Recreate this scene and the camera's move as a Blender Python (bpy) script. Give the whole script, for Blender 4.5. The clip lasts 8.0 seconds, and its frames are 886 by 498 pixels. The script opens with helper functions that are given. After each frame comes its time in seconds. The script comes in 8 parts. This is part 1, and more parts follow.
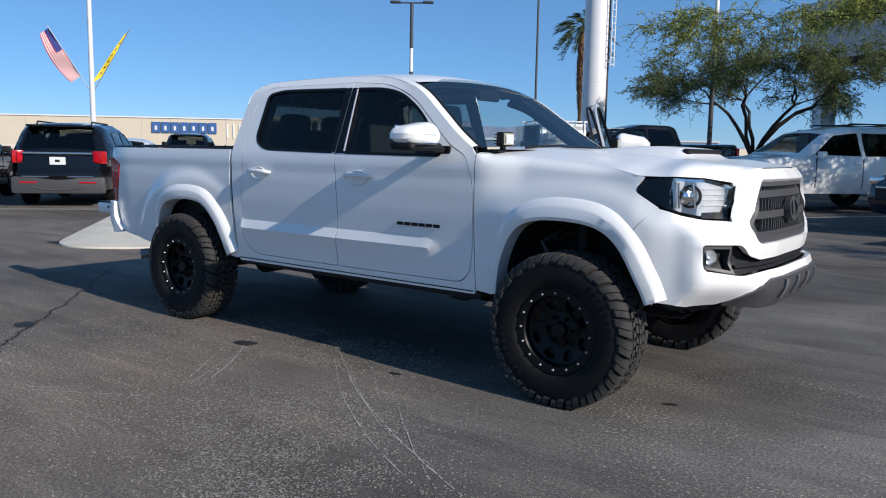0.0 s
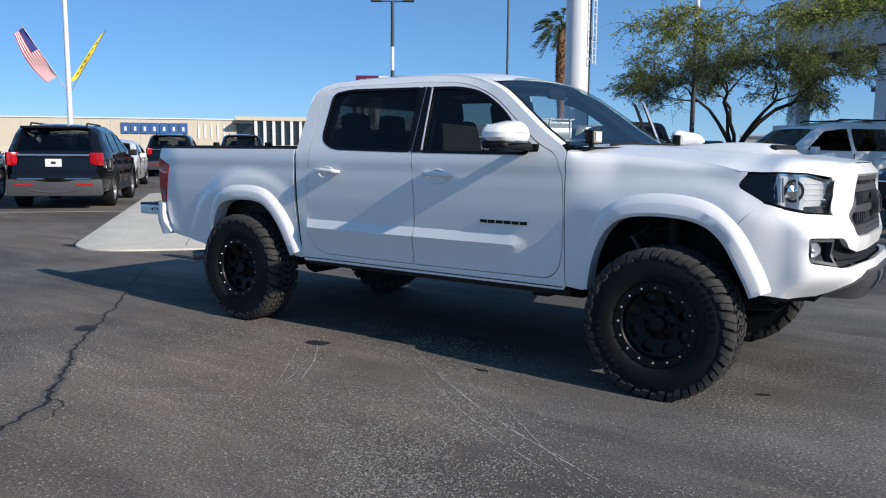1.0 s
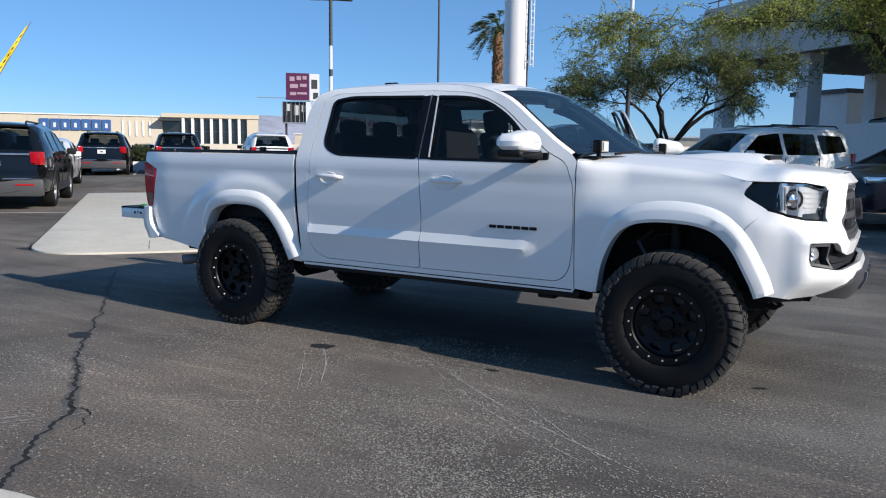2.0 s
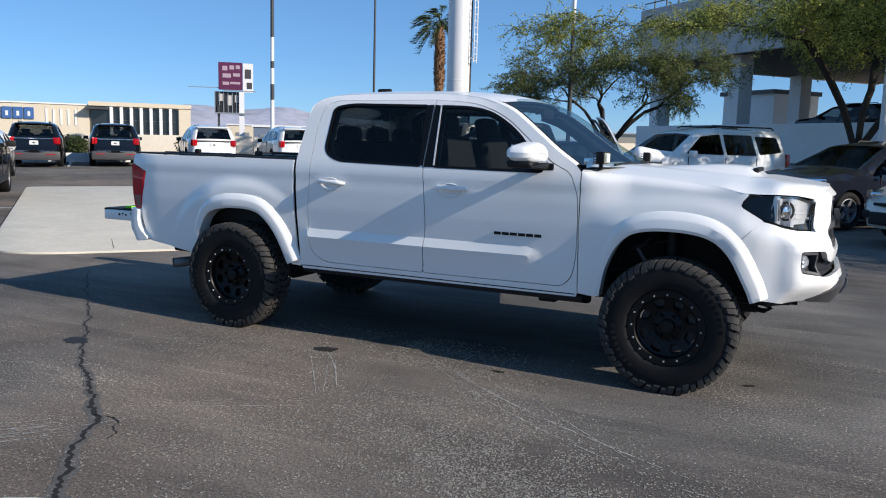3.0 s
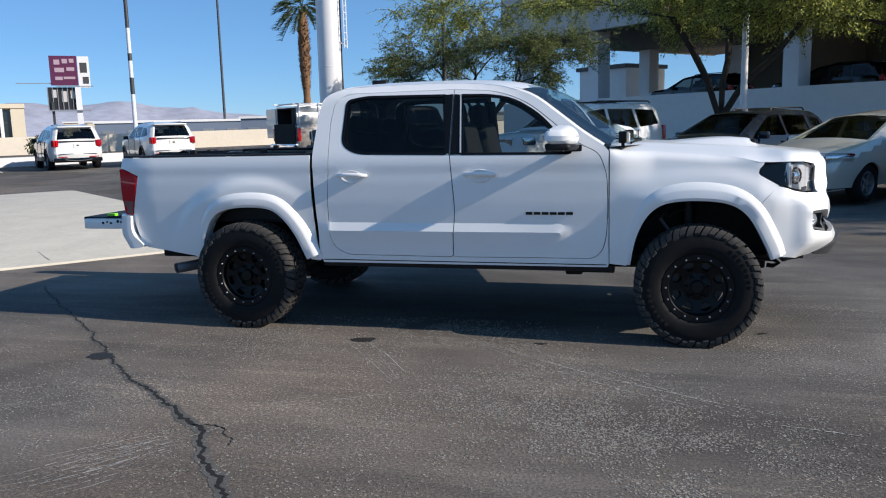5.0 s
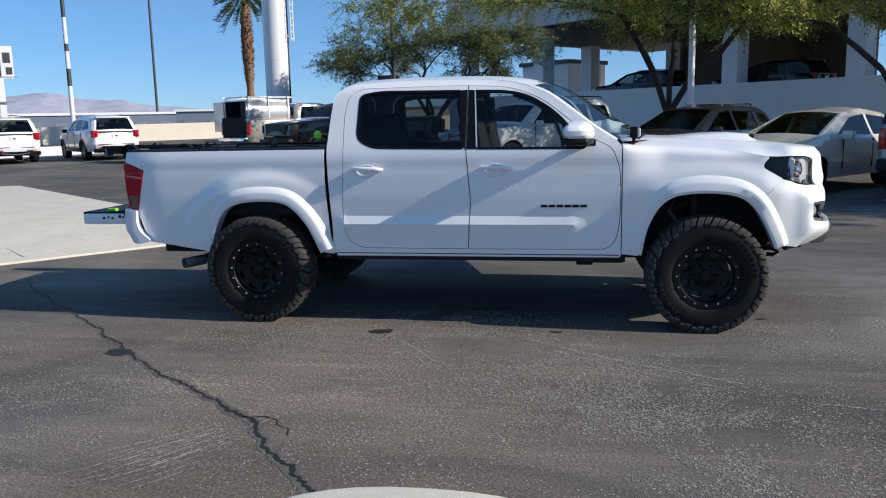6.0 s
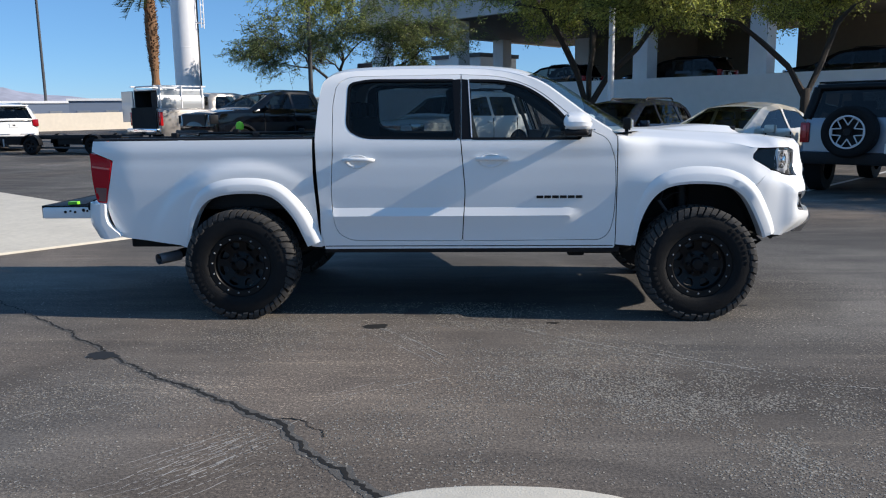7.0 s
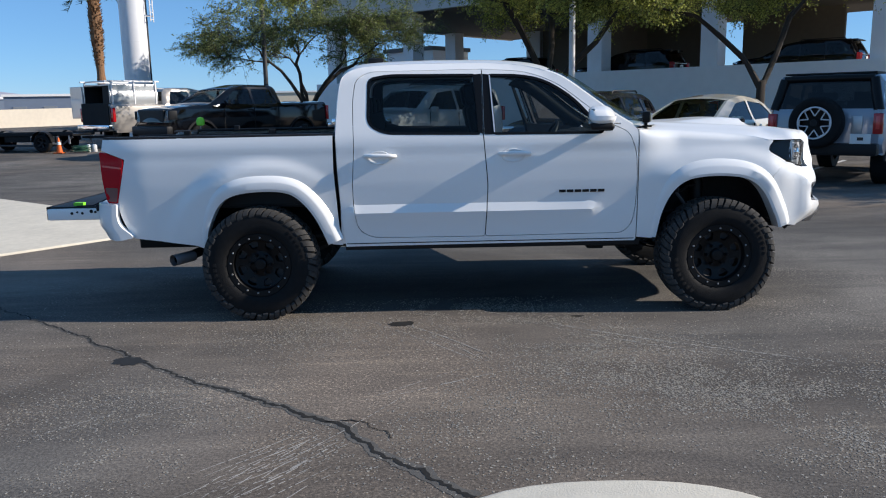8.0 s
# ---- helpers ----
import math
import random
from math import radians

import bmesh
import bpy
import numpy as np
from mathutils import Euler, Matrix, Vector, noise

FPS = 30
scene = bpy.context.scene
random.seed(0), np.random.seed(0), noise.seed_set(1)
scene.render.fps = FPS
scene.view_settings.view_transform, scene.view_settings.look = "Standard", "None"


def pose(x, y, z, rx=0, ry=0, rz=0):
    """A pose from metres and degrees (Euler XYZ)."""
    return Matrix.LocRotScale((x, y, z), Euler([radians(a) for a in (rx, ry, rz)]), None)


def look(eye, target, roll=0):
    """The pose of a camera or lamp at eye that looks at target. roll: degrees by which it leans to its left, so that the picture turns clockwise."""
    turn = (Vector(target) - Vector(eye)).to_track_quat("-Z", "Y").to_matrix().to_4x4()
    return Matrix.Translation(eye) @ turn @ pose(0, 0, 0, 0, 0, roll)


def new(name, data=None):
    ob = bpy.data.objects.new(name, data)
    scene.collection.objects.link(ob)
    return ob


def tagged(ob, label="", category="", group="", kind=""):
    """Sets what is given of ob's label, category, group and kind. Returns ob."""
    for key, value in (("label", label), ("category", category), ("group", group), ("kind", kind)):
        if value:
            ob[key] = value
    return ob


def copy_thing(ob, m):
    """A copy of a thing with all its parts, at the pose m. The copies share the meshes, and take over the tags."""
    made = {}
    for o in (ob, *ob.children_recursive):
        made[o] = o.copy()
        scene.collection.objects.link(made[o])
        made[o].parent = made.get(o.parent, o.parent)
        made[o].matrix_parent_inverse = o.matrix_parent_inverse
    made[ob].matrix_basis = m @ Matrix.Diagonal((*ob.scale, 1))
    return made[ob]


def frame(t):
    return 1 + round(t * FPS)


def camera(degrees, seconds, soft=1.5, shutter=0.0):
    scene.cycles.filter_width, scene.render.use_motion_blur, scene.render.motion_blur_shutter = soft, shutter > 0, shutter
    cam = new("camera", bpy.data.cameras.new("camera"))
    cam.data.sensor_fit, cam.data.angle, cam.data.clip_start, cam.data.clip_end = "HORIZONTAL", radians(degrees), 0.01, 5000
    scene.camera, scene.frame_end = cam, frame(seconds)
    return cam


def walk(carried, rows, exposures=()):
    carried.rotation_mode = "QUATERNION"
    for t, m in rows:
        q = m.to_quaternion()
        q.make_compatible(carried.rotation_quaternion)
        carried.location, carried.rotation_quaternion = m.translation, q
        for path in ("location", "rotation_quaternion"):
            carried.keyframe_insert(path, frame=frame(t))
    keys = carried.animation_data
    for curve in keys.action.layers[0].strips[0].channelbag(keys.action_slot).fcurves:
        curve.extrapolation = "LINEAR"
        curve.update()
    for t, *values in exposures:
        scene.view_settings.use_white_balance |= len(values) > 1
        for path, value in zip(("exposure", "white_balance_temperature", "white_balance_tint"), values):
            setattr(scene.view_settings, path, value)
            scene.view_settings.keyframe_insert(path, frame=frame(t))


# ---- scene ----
cam = camera(59.2, 8.0, 1.1)
PATH = [
    (0, (5.134, -4.366, 1.294), (3.93, -2.788, 1.047), 1.0),
    (0.5, (4.926, -4.599, 1.31), (3.733, -3.013, 1.064), 0.6),
    (1, (4.619, -4.797, 1.285), (3.475, -3.175, 1.035), 0.5),
    (1.5, (4.436, -5.005, 1.271), (3.372, -3.33, 1.018), 0.9),
    (2, (4.281, -5.178, 1.33), (3.288, -3.46, 1.08), 0.9),
    (3.5, (3.687, -5.663, 1.433), (2.948, -3.826, 1.157), 1.6),
    (4, (3.37, -5.78, 1.424), (2.737, -3.904, 1.14), 0.6),
    (4.5, (3.152, -5.952, 1.416), (2.564, -4.063, 1.123), -1.1),
    (5, (2.927, -6.103, 1.454), (2.417, -4.193, 1.149), -1.4),
    (6.5, (2.108, -6.379, 1.472), (1.861, -4.422, 1.141), -1.0),
    (7, (1.781, -6.32, 1.461), (1.664, -4.353, 1.116), -0.7),
    (7.5, (1.52, -6.313, 1.455), (1.455, -4.347, 1.093), -0.7),
    (8, (1.251, -6.307, 1.48), (1.266, -4.34, 1.117), -1.1),
]
walk(cam, [(t, look(eye, target, roll)) for t, eye, target, roll in PATH], [(0, 0.71, 6180, 10), (2, 0.86, 6280, 10), (4, 0.88, 6400, 10), (8, 0.93, 6350, 10)])

# ---- world, sun, exposure ----
SUN_ELEV, SUN_AZ = 27.0, -4.2      # degrees above the lot; degrees from +x towards -y
world = bpy.data.worlds.new("world")
scene.world = world
world.use_nodes = True
wn = world.node_tree
sky = wn.nodes.new("ShaderNodeTexSky")
sky.sky_type = "NISHITA"
sky.sun_disc = False
sky.sun_elevation = radians(SUN_ELEV)
sky.sun_rotation = radians(90.0 - SUN_AZ)
sky.air_density, sky.dust_density, sky.ozone_density = 0.75, 0.0, 8.0
wn.nodes["Background"].inputs["Strength"].default_value = 0.076
hue = wn.nodes.new("ShaderNodeHueSaturation")
hue.inputs["Hue"].default_value, hue.inputs["Saturation"].default_value = 0.497, 0.98
wn.links.new(sky.outputs["Color"], hue.inputs["Color"])
even = wn.nodes.new("ShaderNodeMix")      # light scattered more than once evens the clear sky out
even.data_type = "RGBA"
even.inputs["Factor"].default_value = 0.40
even.inputs["B"].default_value = (1.12, 2.62, 4.65, 1)
wn.links.new(hue.outputs["Color"], even.inputs["A"])
wn.links.new(even.outputs["Result"], wn.nodes["Background"].inputs["Color"])
sun = new("sun", bpy.data.lights.new("sun", "SUN"))
sun.data.energy, sun.data.angle, sun.data.color = 3.15, radians(0.55), (1.0, 0.90, 0.78)
toward = Vector((math.cos(radians(SUN_ELEV)) * math.cos(radians(SUN_AZ)), math.cos(radians(SUN_ELEV)) * math.sin(radians(SUN_AZ)), math.sin(radians(SUN_ELEV))))
sun.matrix_world = look(toward * 60, (0, 0, 0))

# ---- materials ----
def material(name, color, rough=0.5, metal=0.0, coat=0.0, grain=0.0, scale=20.0, bump=0.0, bump_scale=200.0, spec=0.5, coat_rough=0.04):
    """Principled surface with two scales of tone variation and fine relief."""
    mat = bpy.data.materials.new(name)
    mat.use_nodes = True
    nt = mat.node_tree
    bs = nt.nodes["Principled BSDF"]
    bs.inputs["Base Color"].default_value = (*color, 1)
    bs.inputs["Roughness"].default_value = rough
    bs.inputs["Metallic"].default_value = metal
    bs.inputs["Coat Weight"].default_value = coat
    bs.inputs["Coat Roughness"].default_value = coat_rough
    bs.inputs["Specular IOR Level"].default_value = spec
    if grain or bump:
        tc = nt.nodes.new("ShaderNodeTexCoord")
    if grain:
        big = nt.nodes.new("ShaderNodeTexNoise")
        big.inputs["Scale"].default_value = scale * 0.12
        big.inputs["Detail"].default_value = 5
        small = nt.nodes.new("ShaderNodeTexNoise")
        small.inputs["Scale"].default_value = scale
        small.inputs["Detail"].default_value = 6
        for n in (big, small):
            nt.links.new(tc.outputs["Object"], n.inputs["Vector"])
        add = nt.nodes.new("ShaderNodeMath")
        add.operation = "ADD"
        nt.links.new(big.outputs["Fac"], add.inputs[0])
        nt.links.new(small.outputs["Fac"], add.inputs[1])
        rng = nt.nodes.new("ShaderNodeMapRange")
        rng.inputs["From Min"].default_value, rng.inputs["From Max"].default_value = 0.6, 1.4
        rng.inputs["To Min"].default_value, rng.inputs["To Max"].default_value = 1 - grain, 1 + grain
        nt.links.new(add.outputs[0], rng.inputs["Value"])
        mul = nt.nodes.new("ShaderNodeVectorMath")
        mul.operation = "SCALE"
        mul.inputs[0].default_value = color
        nt.links.new(rng.outputs["Result"], mul.inputs["Scale"])
        nt.links.new(mul.outputs["Vector"], bs.inputs["Base Color"])
    if bump:
        bn = nt.nodes.new("ShaderNodeTexNoise")
        bn.inputs["Scale"].default_value = bump_scale
        bn.inputs["Detail"].default_value = 4
        nt.links.new(tc.outputs["Object"], bn.inputs["Vector"])
        bp = nt.nodes.new("ShaderNodeBump")
        bp.inputs["Strength"].default_value = bump
        bp.inputs["Distance"].default_value = 0.01
        nt.links.new(bn.outputs["Fac"], bp.inputs["Height"])
        nt.links.new(bp.outputs["Normal"], bs.inputs["Normal"])
    return mat


def glass(name, tint, gloss=1.0):
    """A thin tinted pane: clear through, mirror-like at a slant."""
    mat = bpy.data.materials.new(name)
    mat.use_nodes = True
    nt = mat.node_tree
    nt.nodes.remove(nt.nodes["Principled BSDF"])
    tr = nt.nodes.new("ShaderNodeBsdfTransparent")
    tr.inputs["Color"].default_value = (*tint, 1)
    gl = nt.nodes.new("ShaderNodeBsdfGlossy")
    gl.inputs["Roughness"].default_value = 0.02
    fr = nt.nodes.new("ShaderNodeFresnel")
    fr.inputs["IOR"].default_value = 1.5
    mx = nt.nodes.new("ShaderNodeMixShader")
    amount = nt.nodes.new("ShaderNodeMath")
    amount.operation = "MULTIPLY"
    amount.inputs[1].default_value = gloss
    nt.links.new(fr.outputs["Fac"], amount.inputs[0])
    nt.links.new(amount.outputs[0], mx.inputs["Fac"])
    nt.links.new(tr.outputs["BSDF"], mx.inputs[1])
    nt.links.new(gl.outputs["BSDF"], mx.inputs[2])
    nt.links.new(mx.outputs["Shader"], nt.nodes["Material Output"].inputs["Surface"])
    return mat


def asphalt_material():
    mat = bpy.data.materials.new("asphalt")
    mat.use_nodes = True
    nt = mat.node_tree
    bs = nt.nodes["Principled BSDF"]
    bs.inputs["Roughness"].default_value = 0.9
    bs.inputs["Specular IOR Level"].default_value = 0.12
    tc = nt.nodes.new("ShaderNodeTexCoord")

    def tex(scale, detail, dist=0.0, rough=0.6):
        n = nt.nodes.new("ShaderNodeTexNoise")
        n.inputs["Scale"].default_value, n.inputs["Detail"].default_value = scale, detail
        n.inputs["Distortion"].default_value, n.inputs["Roughness"].default_value = dist, rough
        nt.links.new(tc.outputs["Object"], n.inputs["Vector"])
        return n

    def ramp(src, a, b, ca, cb):
        r = nt.nodes.new("ShaderNodeValToRGB")
        r.color_ramp.elements[0].position, r.color_ramp.elements[1].position = a, b
        r.color_ramp.elements[0].color, r.color_ramp.elements[1].color = (*ca, 1), (*cb, 1)
        nt.links.new(src, r.inputs["Fac"])
        return r

    def mix(kind, fac, a, b):
        m = nt.nodes.new("ShaderNodeMix")
        m.data_type, m.blend_type = "RGBA", kind
        if isinstance(fac, float):
            m.inputs["Factor"].default_value = fac
        else:
            nt.links.new(fac, m.inputs["Factor"])
        nt.links.new(a, m.inputs["A"])
        nt.links.new(b, m.inputs["B"])
        return m.outputs["Result"]

    patches = ramp(tex(0.30, 5, 0.6).outputs["Fac"], 0.38, 0.64, (0.089, 0.086, 0.0815), (0.169, 0.163, 0.152))
    warm = ramp(tex(0.16, 3, 0.3).outputs["Fac"], 0.46, 0.64, (1.0, 1.0, 1.0), (1.14, 1.02, 0.92))
    stones = ramp(tex(70, 4, 0.0, 0.75).outputs["Fac"], 0.42, 0.66, (0.70, 0.70, 0.71), (1.55, 1.53, 1.49))
    grit = ramp(tex(300, 2, 0.0, 0.6).outputs["Fac"], 0.40, 0.68, (0.78, 0.78, 0.79), (1.42, 1.40, 1.37))
    worn = ramp(tex(0.42, 6, 1.6, 0.66).outputs["Fac"], 0.46, 0.64, (0, 0, 0), (1, 1, 1))
    bright = ramp(tex(55, 5, 0.0, 0.78).outputs["Fac"], 0.53, 0.64, (0.86, 0.86, 0.87), (3.2, 3.05, 2.8))
    c = mix("MULTIPLY", 1.0, patches.outputs["Color"], warm.outputs["Color"])
    lane = nt.nodes.new("ShaderNodeMapping")
    lane.inputs["Rotation"].default_value = (0, 0, radians(14))
    lane.inputs["Scale"].default_value = (0.55, 2.6, 1.0)
    nt.links.new(tc.outputs["Object"], lane.inputs["Vector"])
    drag = tex(0.9, 6, 0.8, 0.62)
    nt.links.new(lane.outputs["Vector"], drag.inputs["Vector"])
    c = mix("MULTIPLY", 1.0, c, ramp(drag.outputs["Fac"], 0.36, 0.66, (0.80, 0.80, 0.81), (1.22, 1.20, 1.17)).outputs["Color"])
    c = mix("MULTIPLY", 1.0, c, stones.outputs["Color"])
    c = mix("MULTIPLY", 1.0, c, grit.outputs["Color"])
    c2 = mix("MULTIPLY", 1.0, c, bright.outputs["Color"])
    c = mix("MIX", worn.outputs["Color"], c, c2)
    # long faint wheel scuffs
    mp = nt.nodes.new("ShaderNodeMapping")
    mp.inputs["Rotation"].default_value = (0, 0, radians(-28))
    mp.inputs["Scale"].default_value = (0.5, 9.0, 1.0)
    nt.links.new(tc.outputs["Object"], mp.inputs["Vector"])
    sc = tex(1.0, 5)
    nt.links.new(mp.outputs["Vector"], sc.inputs["Vector"])
    scuff = ramp(sc.outputs["Fac"], 0.56, 0.74, (0.97, 0.97, 0.98), (1.3, 1.28, 1.24))
    c = mix("MULTIPLY", 1.0, c, scuff.outputs["Color"])
    nt.links.new(c, bs.inputs["Base Color"])
    bp = nt.nodes.new("ShaderNodeBump")
    bp.inputs["Strength"].default_value, bp.inputs["Distance"].default_value = 0.30, 0.004
    nt.links.new(tex(150, 4, 0.0, 0.7).outputs["Fac"], bp.inputs["Height"])
    nt.links.new(bp.outputs["Normal"], bs.inputs["Normal"])
    return mat


WHITE = material("white_paint", (0.85, 0.85, 0.84), 0.35, coat=0.55, coat_rough=0.12)
WHITE_CAR = material("white_car_paint", (0.76, 0.76, 0.75), 0.35, coat=1.0)
BLACK_PAINT = material("black_paint", (0.004, 0.004, 0.005), 0.07)
NAVY_PAINT = material("dark_blue_paint", (0.010, 0.012, 0.020), 0.2, coat=0.4, spec=0.2)
SILVER_PAINT = material("silver_paint", (0.42, 0.43, 0.44), 0.35, 0.5, coat=1.0)
BEIGE_PAINT = material("champagne_paint", (0.62, 0.58, 0.50), 0.35, 0.15, coat=1.0)
GREY_PAINT = material("grey_paint", (0.22, 0.26, 0.315), 0.35, 0.3, coat=1.0)
PEWTER_PAINT = material("pewter_paint", (0.36, 0.33, 0.30), 0.35, 0.4, coat=1.0)
RUBBER = material("rubber", (0.0085, 0.0085, 0.009), 0.75, grain=0.35, scale=30, bump=0.25, bump_scale=300, spec=0.22)
TRIM = material("black_plastic", (0.014, 0.014, 0.015), 0.5, bump=0.08, bump_scale=500, spec=0.22)
SATIN_BLACK = material("satin_black_metal", (0.006, 0.006, 0.0065), 0.42, 0.1, grain=0.3, scale=40, spec=0.25)
SEAL = material("window_seal", (0.006, 0.006, 0.007), 0.35, spec=0.2)
UNDER = material("underbody", (0.010, 0.010, 0.010), 0.9, grain=0.5, scale=15)
CHROME = material("chrome", (0.75, 0.75, 0.76), 0.12, 1.0)
STEEL = material("bright_steel", (0.55, 0.55, 0.55), 0.3, 1.0)
ALLOY = material("alloy", (0.20, 0.20, 0.21), 0.45, 0.5)
GREY_PLASTIC = material("grey_plastic", (0.060, 0.060, 0.064), 0.5, 0.1, bump=0.05, bump_scale=400)
RED_LENS = material("red_lens", (0.44, 0.004, 0.014), 0.25, coat=0.15, spec=0.2)
CAR_LENS = material("car_red_lens", (0.40, 0.010, 0.014), 0.15, coat=0.6, spec=0.3)
BRIGHT_RED = material("bright_red_lens", (0.62, 0.05, 0.05), 0.2, coat=0.6)
DARK_RED = material("smoked_red_lens", (0.17, 0.085, 0.085), 0.12, coat=1.0)
LAMP_SILVER = material("lamp_silver", (0.72, 0.73, 0.76), 0.3, 0.35)
CLEAR_LENS = glass("clear_lens", (0.92, 0.93, 0.94))
GLASS_DARK = glass("privacy_glass", (0.17, 0.18, 0.18))
GLASS_DEEP = glass("deep_privacy_glass", (0.05, 0.055, 0.06))
GLASS_REAR = glass("tinted_rear_glass", (0.40, 0.43, 0.43), 0.7)
GLASS_LIGHT = glass("tinted_glass", (0.42, 0.46, 0.46), 0.8)
GLASS_FRONT = glass("windscreen_glass", (0.72, 0.80, 0.80), 0.3)
FABRIC = material("seat_fabric", (0.012, 0.012, 0.013), 0.9, grain=0.3, scale=60)
CABIN = material("cabin_plastic", (0.022, 0.022, 0.023), 0.7)
PLATE_WHITE = material("plate_white", (0.72, 0.72, 0.70), 0.5)
INK = material("dark_ink", (0.015, 0.015, 0.018), 0.5)
ASPHALT = asphalt_material()
CONCRETE = material("concrete", (0.59, 0.545, 0.455), 0.85, grain=0.13, scale=14, bump=0.25, bump_scale=120)
KERB_STAIN = material("dirty_concrete", (0.12, 0.11, 0.10), 0.9, grain=0.3, scale=12)
LINE_PAINT = material("line_paint", (0.55, 0.54, 0.52), 0.7, grain=0.25, scale=8)
STUCCO = material("cream_stucco", (0.66, 0.575, 0.44), 0.9, grain=0.05, scale=3)
STUCCO_WHITE = material("white_stucco", (0.80, 0.795, 0.785), 0.85, grain=0.05, scale=3, bump=0.1)
STUCCO_GREY = material("grey_stucco", (0.55, 0.52, 0.49), 0.85, grain=0.08, scale=4)
DARK_GLASS = material("dark_window", (0.02, 0.022, 0.025), 0.08, spec=0.7)
SIGN_BLUE = material("sign_blue", (0.05, 0.13, 0.33), 0.5)
SIGN_WHITE = material("sign_white", (0.75, 0.75, 0.75), 0.5)
WALL_CREAM = material("cream_block_wall", (0.74, 0.66, 0.54), 0.9, grain=0.08, scale=5)
POLE_WHITE = material("white_pole_paint", (0.74, 0.74, 0.75), 0.45, grain=0.04, scale=4)
POLE_DARK = material("dark_pole_paint", (0.05, 0.052, 0.055), 0.5)
POLE_GREY = material("galvanised_steel", (0.36, 0.37, 0.38), 0.45, 0.6, grain=0.1, scale=8)
BARK = material("bark", (0.036, 0.028, 0.022), 0.95, grain=0.4, scale=25, bump=0.8, bump_scale=40)
PALM_BARK = material("palm_bark", (0.22, 0.12, 0.06), 0.95, grain=0.4, scale=10, bump=0.8, bump_scale=25)
ORANGE = material("cone_orange", (0.75, 0.14, 0.02), 0.6)
DUSTY_RUBBER = material("dusty_rubber", (0.036, 0.034, 0.032), 0.9, grain=0.4, scale=40)
POD_FACE = material("lamp_face", (0.55, 0.50, 0.34), 0.25, 0.3, coat=0.8)
HOSE_GREEN = material("hose_green", (0.03, 0.10, 0.06), 0.5)
HIVIS = material("hi_vis_green", (0.25, 0.75, 0.04), 0.5)
CAR_DARK = material("car_dark", (0.010, 0.010, 0.011), 0.8)


def leaf_material(name, a, b):
    mat = bpy.data.materials.new(name)
    mat.use_nodes = True
    nt = mat.node_tree
    bs = nt.nodes["Principled BSDF"]
    geo = nt.nodes.new("ShaderNodeNewGeometry")
    r = nt.nodes.new("ShaderNodeValToRGB")
    r.color_ramp.elements[0].color, r.color_ramp.elements[1].color = (*a, 1), (*b, 1)
    nt.links.new(geo.outputs["Random Per Island"], r.inputs["Fac"])
    nt.links.new(r.outputs["Color"], bs.inputs["Base Color"])
    bs.inputs["Roughness"].default_value = 0.6
    tl = nt.nodes.new("ShaderNodeBsdfTranslucent")
    nt.links.new(r.outputs["Color"], tl.inputs["Color"])
    mx = nt.nodes.new("ShaderNodeMixShader")
    mx.inputs["Fac"].default_value = 0.5
    nt.links.new(bs.outputs["BSDF"], mx.inputs[1])
    nt.links.new(tl.outputs["BSDF"], mx.inputs[2])
    nt.links.new(mx.outputs["Shader"], nt.nodes["Material Output"].inputs["Surface"])
    return mat


LEAF = leaf_material("mesquite_leaf", (0.10, 0.135, 0.032), (0.58, 0.60, 0.14))
# darker leaf copy, with the far tree's shade put into its colour
LEAF_SHADED = leaf_material("shaded_mesquite_leaf", (0.045, 0.075, 0.030), (0.28, 0.32, 0.10))
PALM_LEAF = leaf_material("palm_leaf", (0.05, 0.075, 0.025), (0.11, 0.13, 0.05))
SHRUB_LEAF = leaf_material("shrub_leaf", (0.03, 0.05, 0.015), (0.09, 0.11, 0.03))

# ---- mesh helpers ----
from mathutils.geometry import delaunay_2d_cdt


def mesh(name, verts, faces, mat, smooth=False, sharp=40):
    me = bpy.data.meshes.new(name)
    me.from_pydata([tuple(v) for v in verts], [], faces)
    me.materials.append(mat)
    me.validate()
    if smooth:
        me.polygons.foreach_set("use_smooth", [True] * len(me.polygons))
        me.set_sharp_from_angle(angle=radians(sharp))
    return me


def part(name, data, parent=None, label="", m=None):
    """Links a mesh as one object, under a thing or a part."""
    ob = new(name, data)
    if parent is not None:
        ob.parent = parent
    if m is not None:
        ob.matrix_basis = m
    if label:
        tagged(ob, label)
    return ob


def thing(name, m, label, category, group="", kind=""):
    ob = new(name)
    ob.empty_display_size = 0.2
    ob.matrix_basis = m
    return tagged(ob, label, category, group, kind)


def bm_mesh(name, bm, mat, smooth=False, sharp=40):
    me = bpy.data.meshes.new(name)
    bm.to_mesh(me)
    bm.free()
    me.materials.append(mat)
    if smooth:
        me.polygons.foreach_set("use_smooth", [True] * len(me.polygons))
        me.set_sharp_from_angle(angle=radians(sharp))
    return me


def box_bm(boxes, bevel=0.0):
    """Boxes given as (centre, size[, turn about z in degrees]), in one bmesh."""
    bm = bmesh.new()
    for b in boxes:
        c, s = b[0], b[1]
        turn = b[2] if len(b) > 2 else 0
        bmesh.ops.create_cube(bm, size=1, matrix=pose(*c, 0, 0, turn) @ Matrix.Diagonal((*s, 1)))
    if bevel:
        bmesh.ops.bevel(bm, geom=bm.edges[:], offset=bevel, segments=2, profile=0.6, affect="EDGES")
    return bm


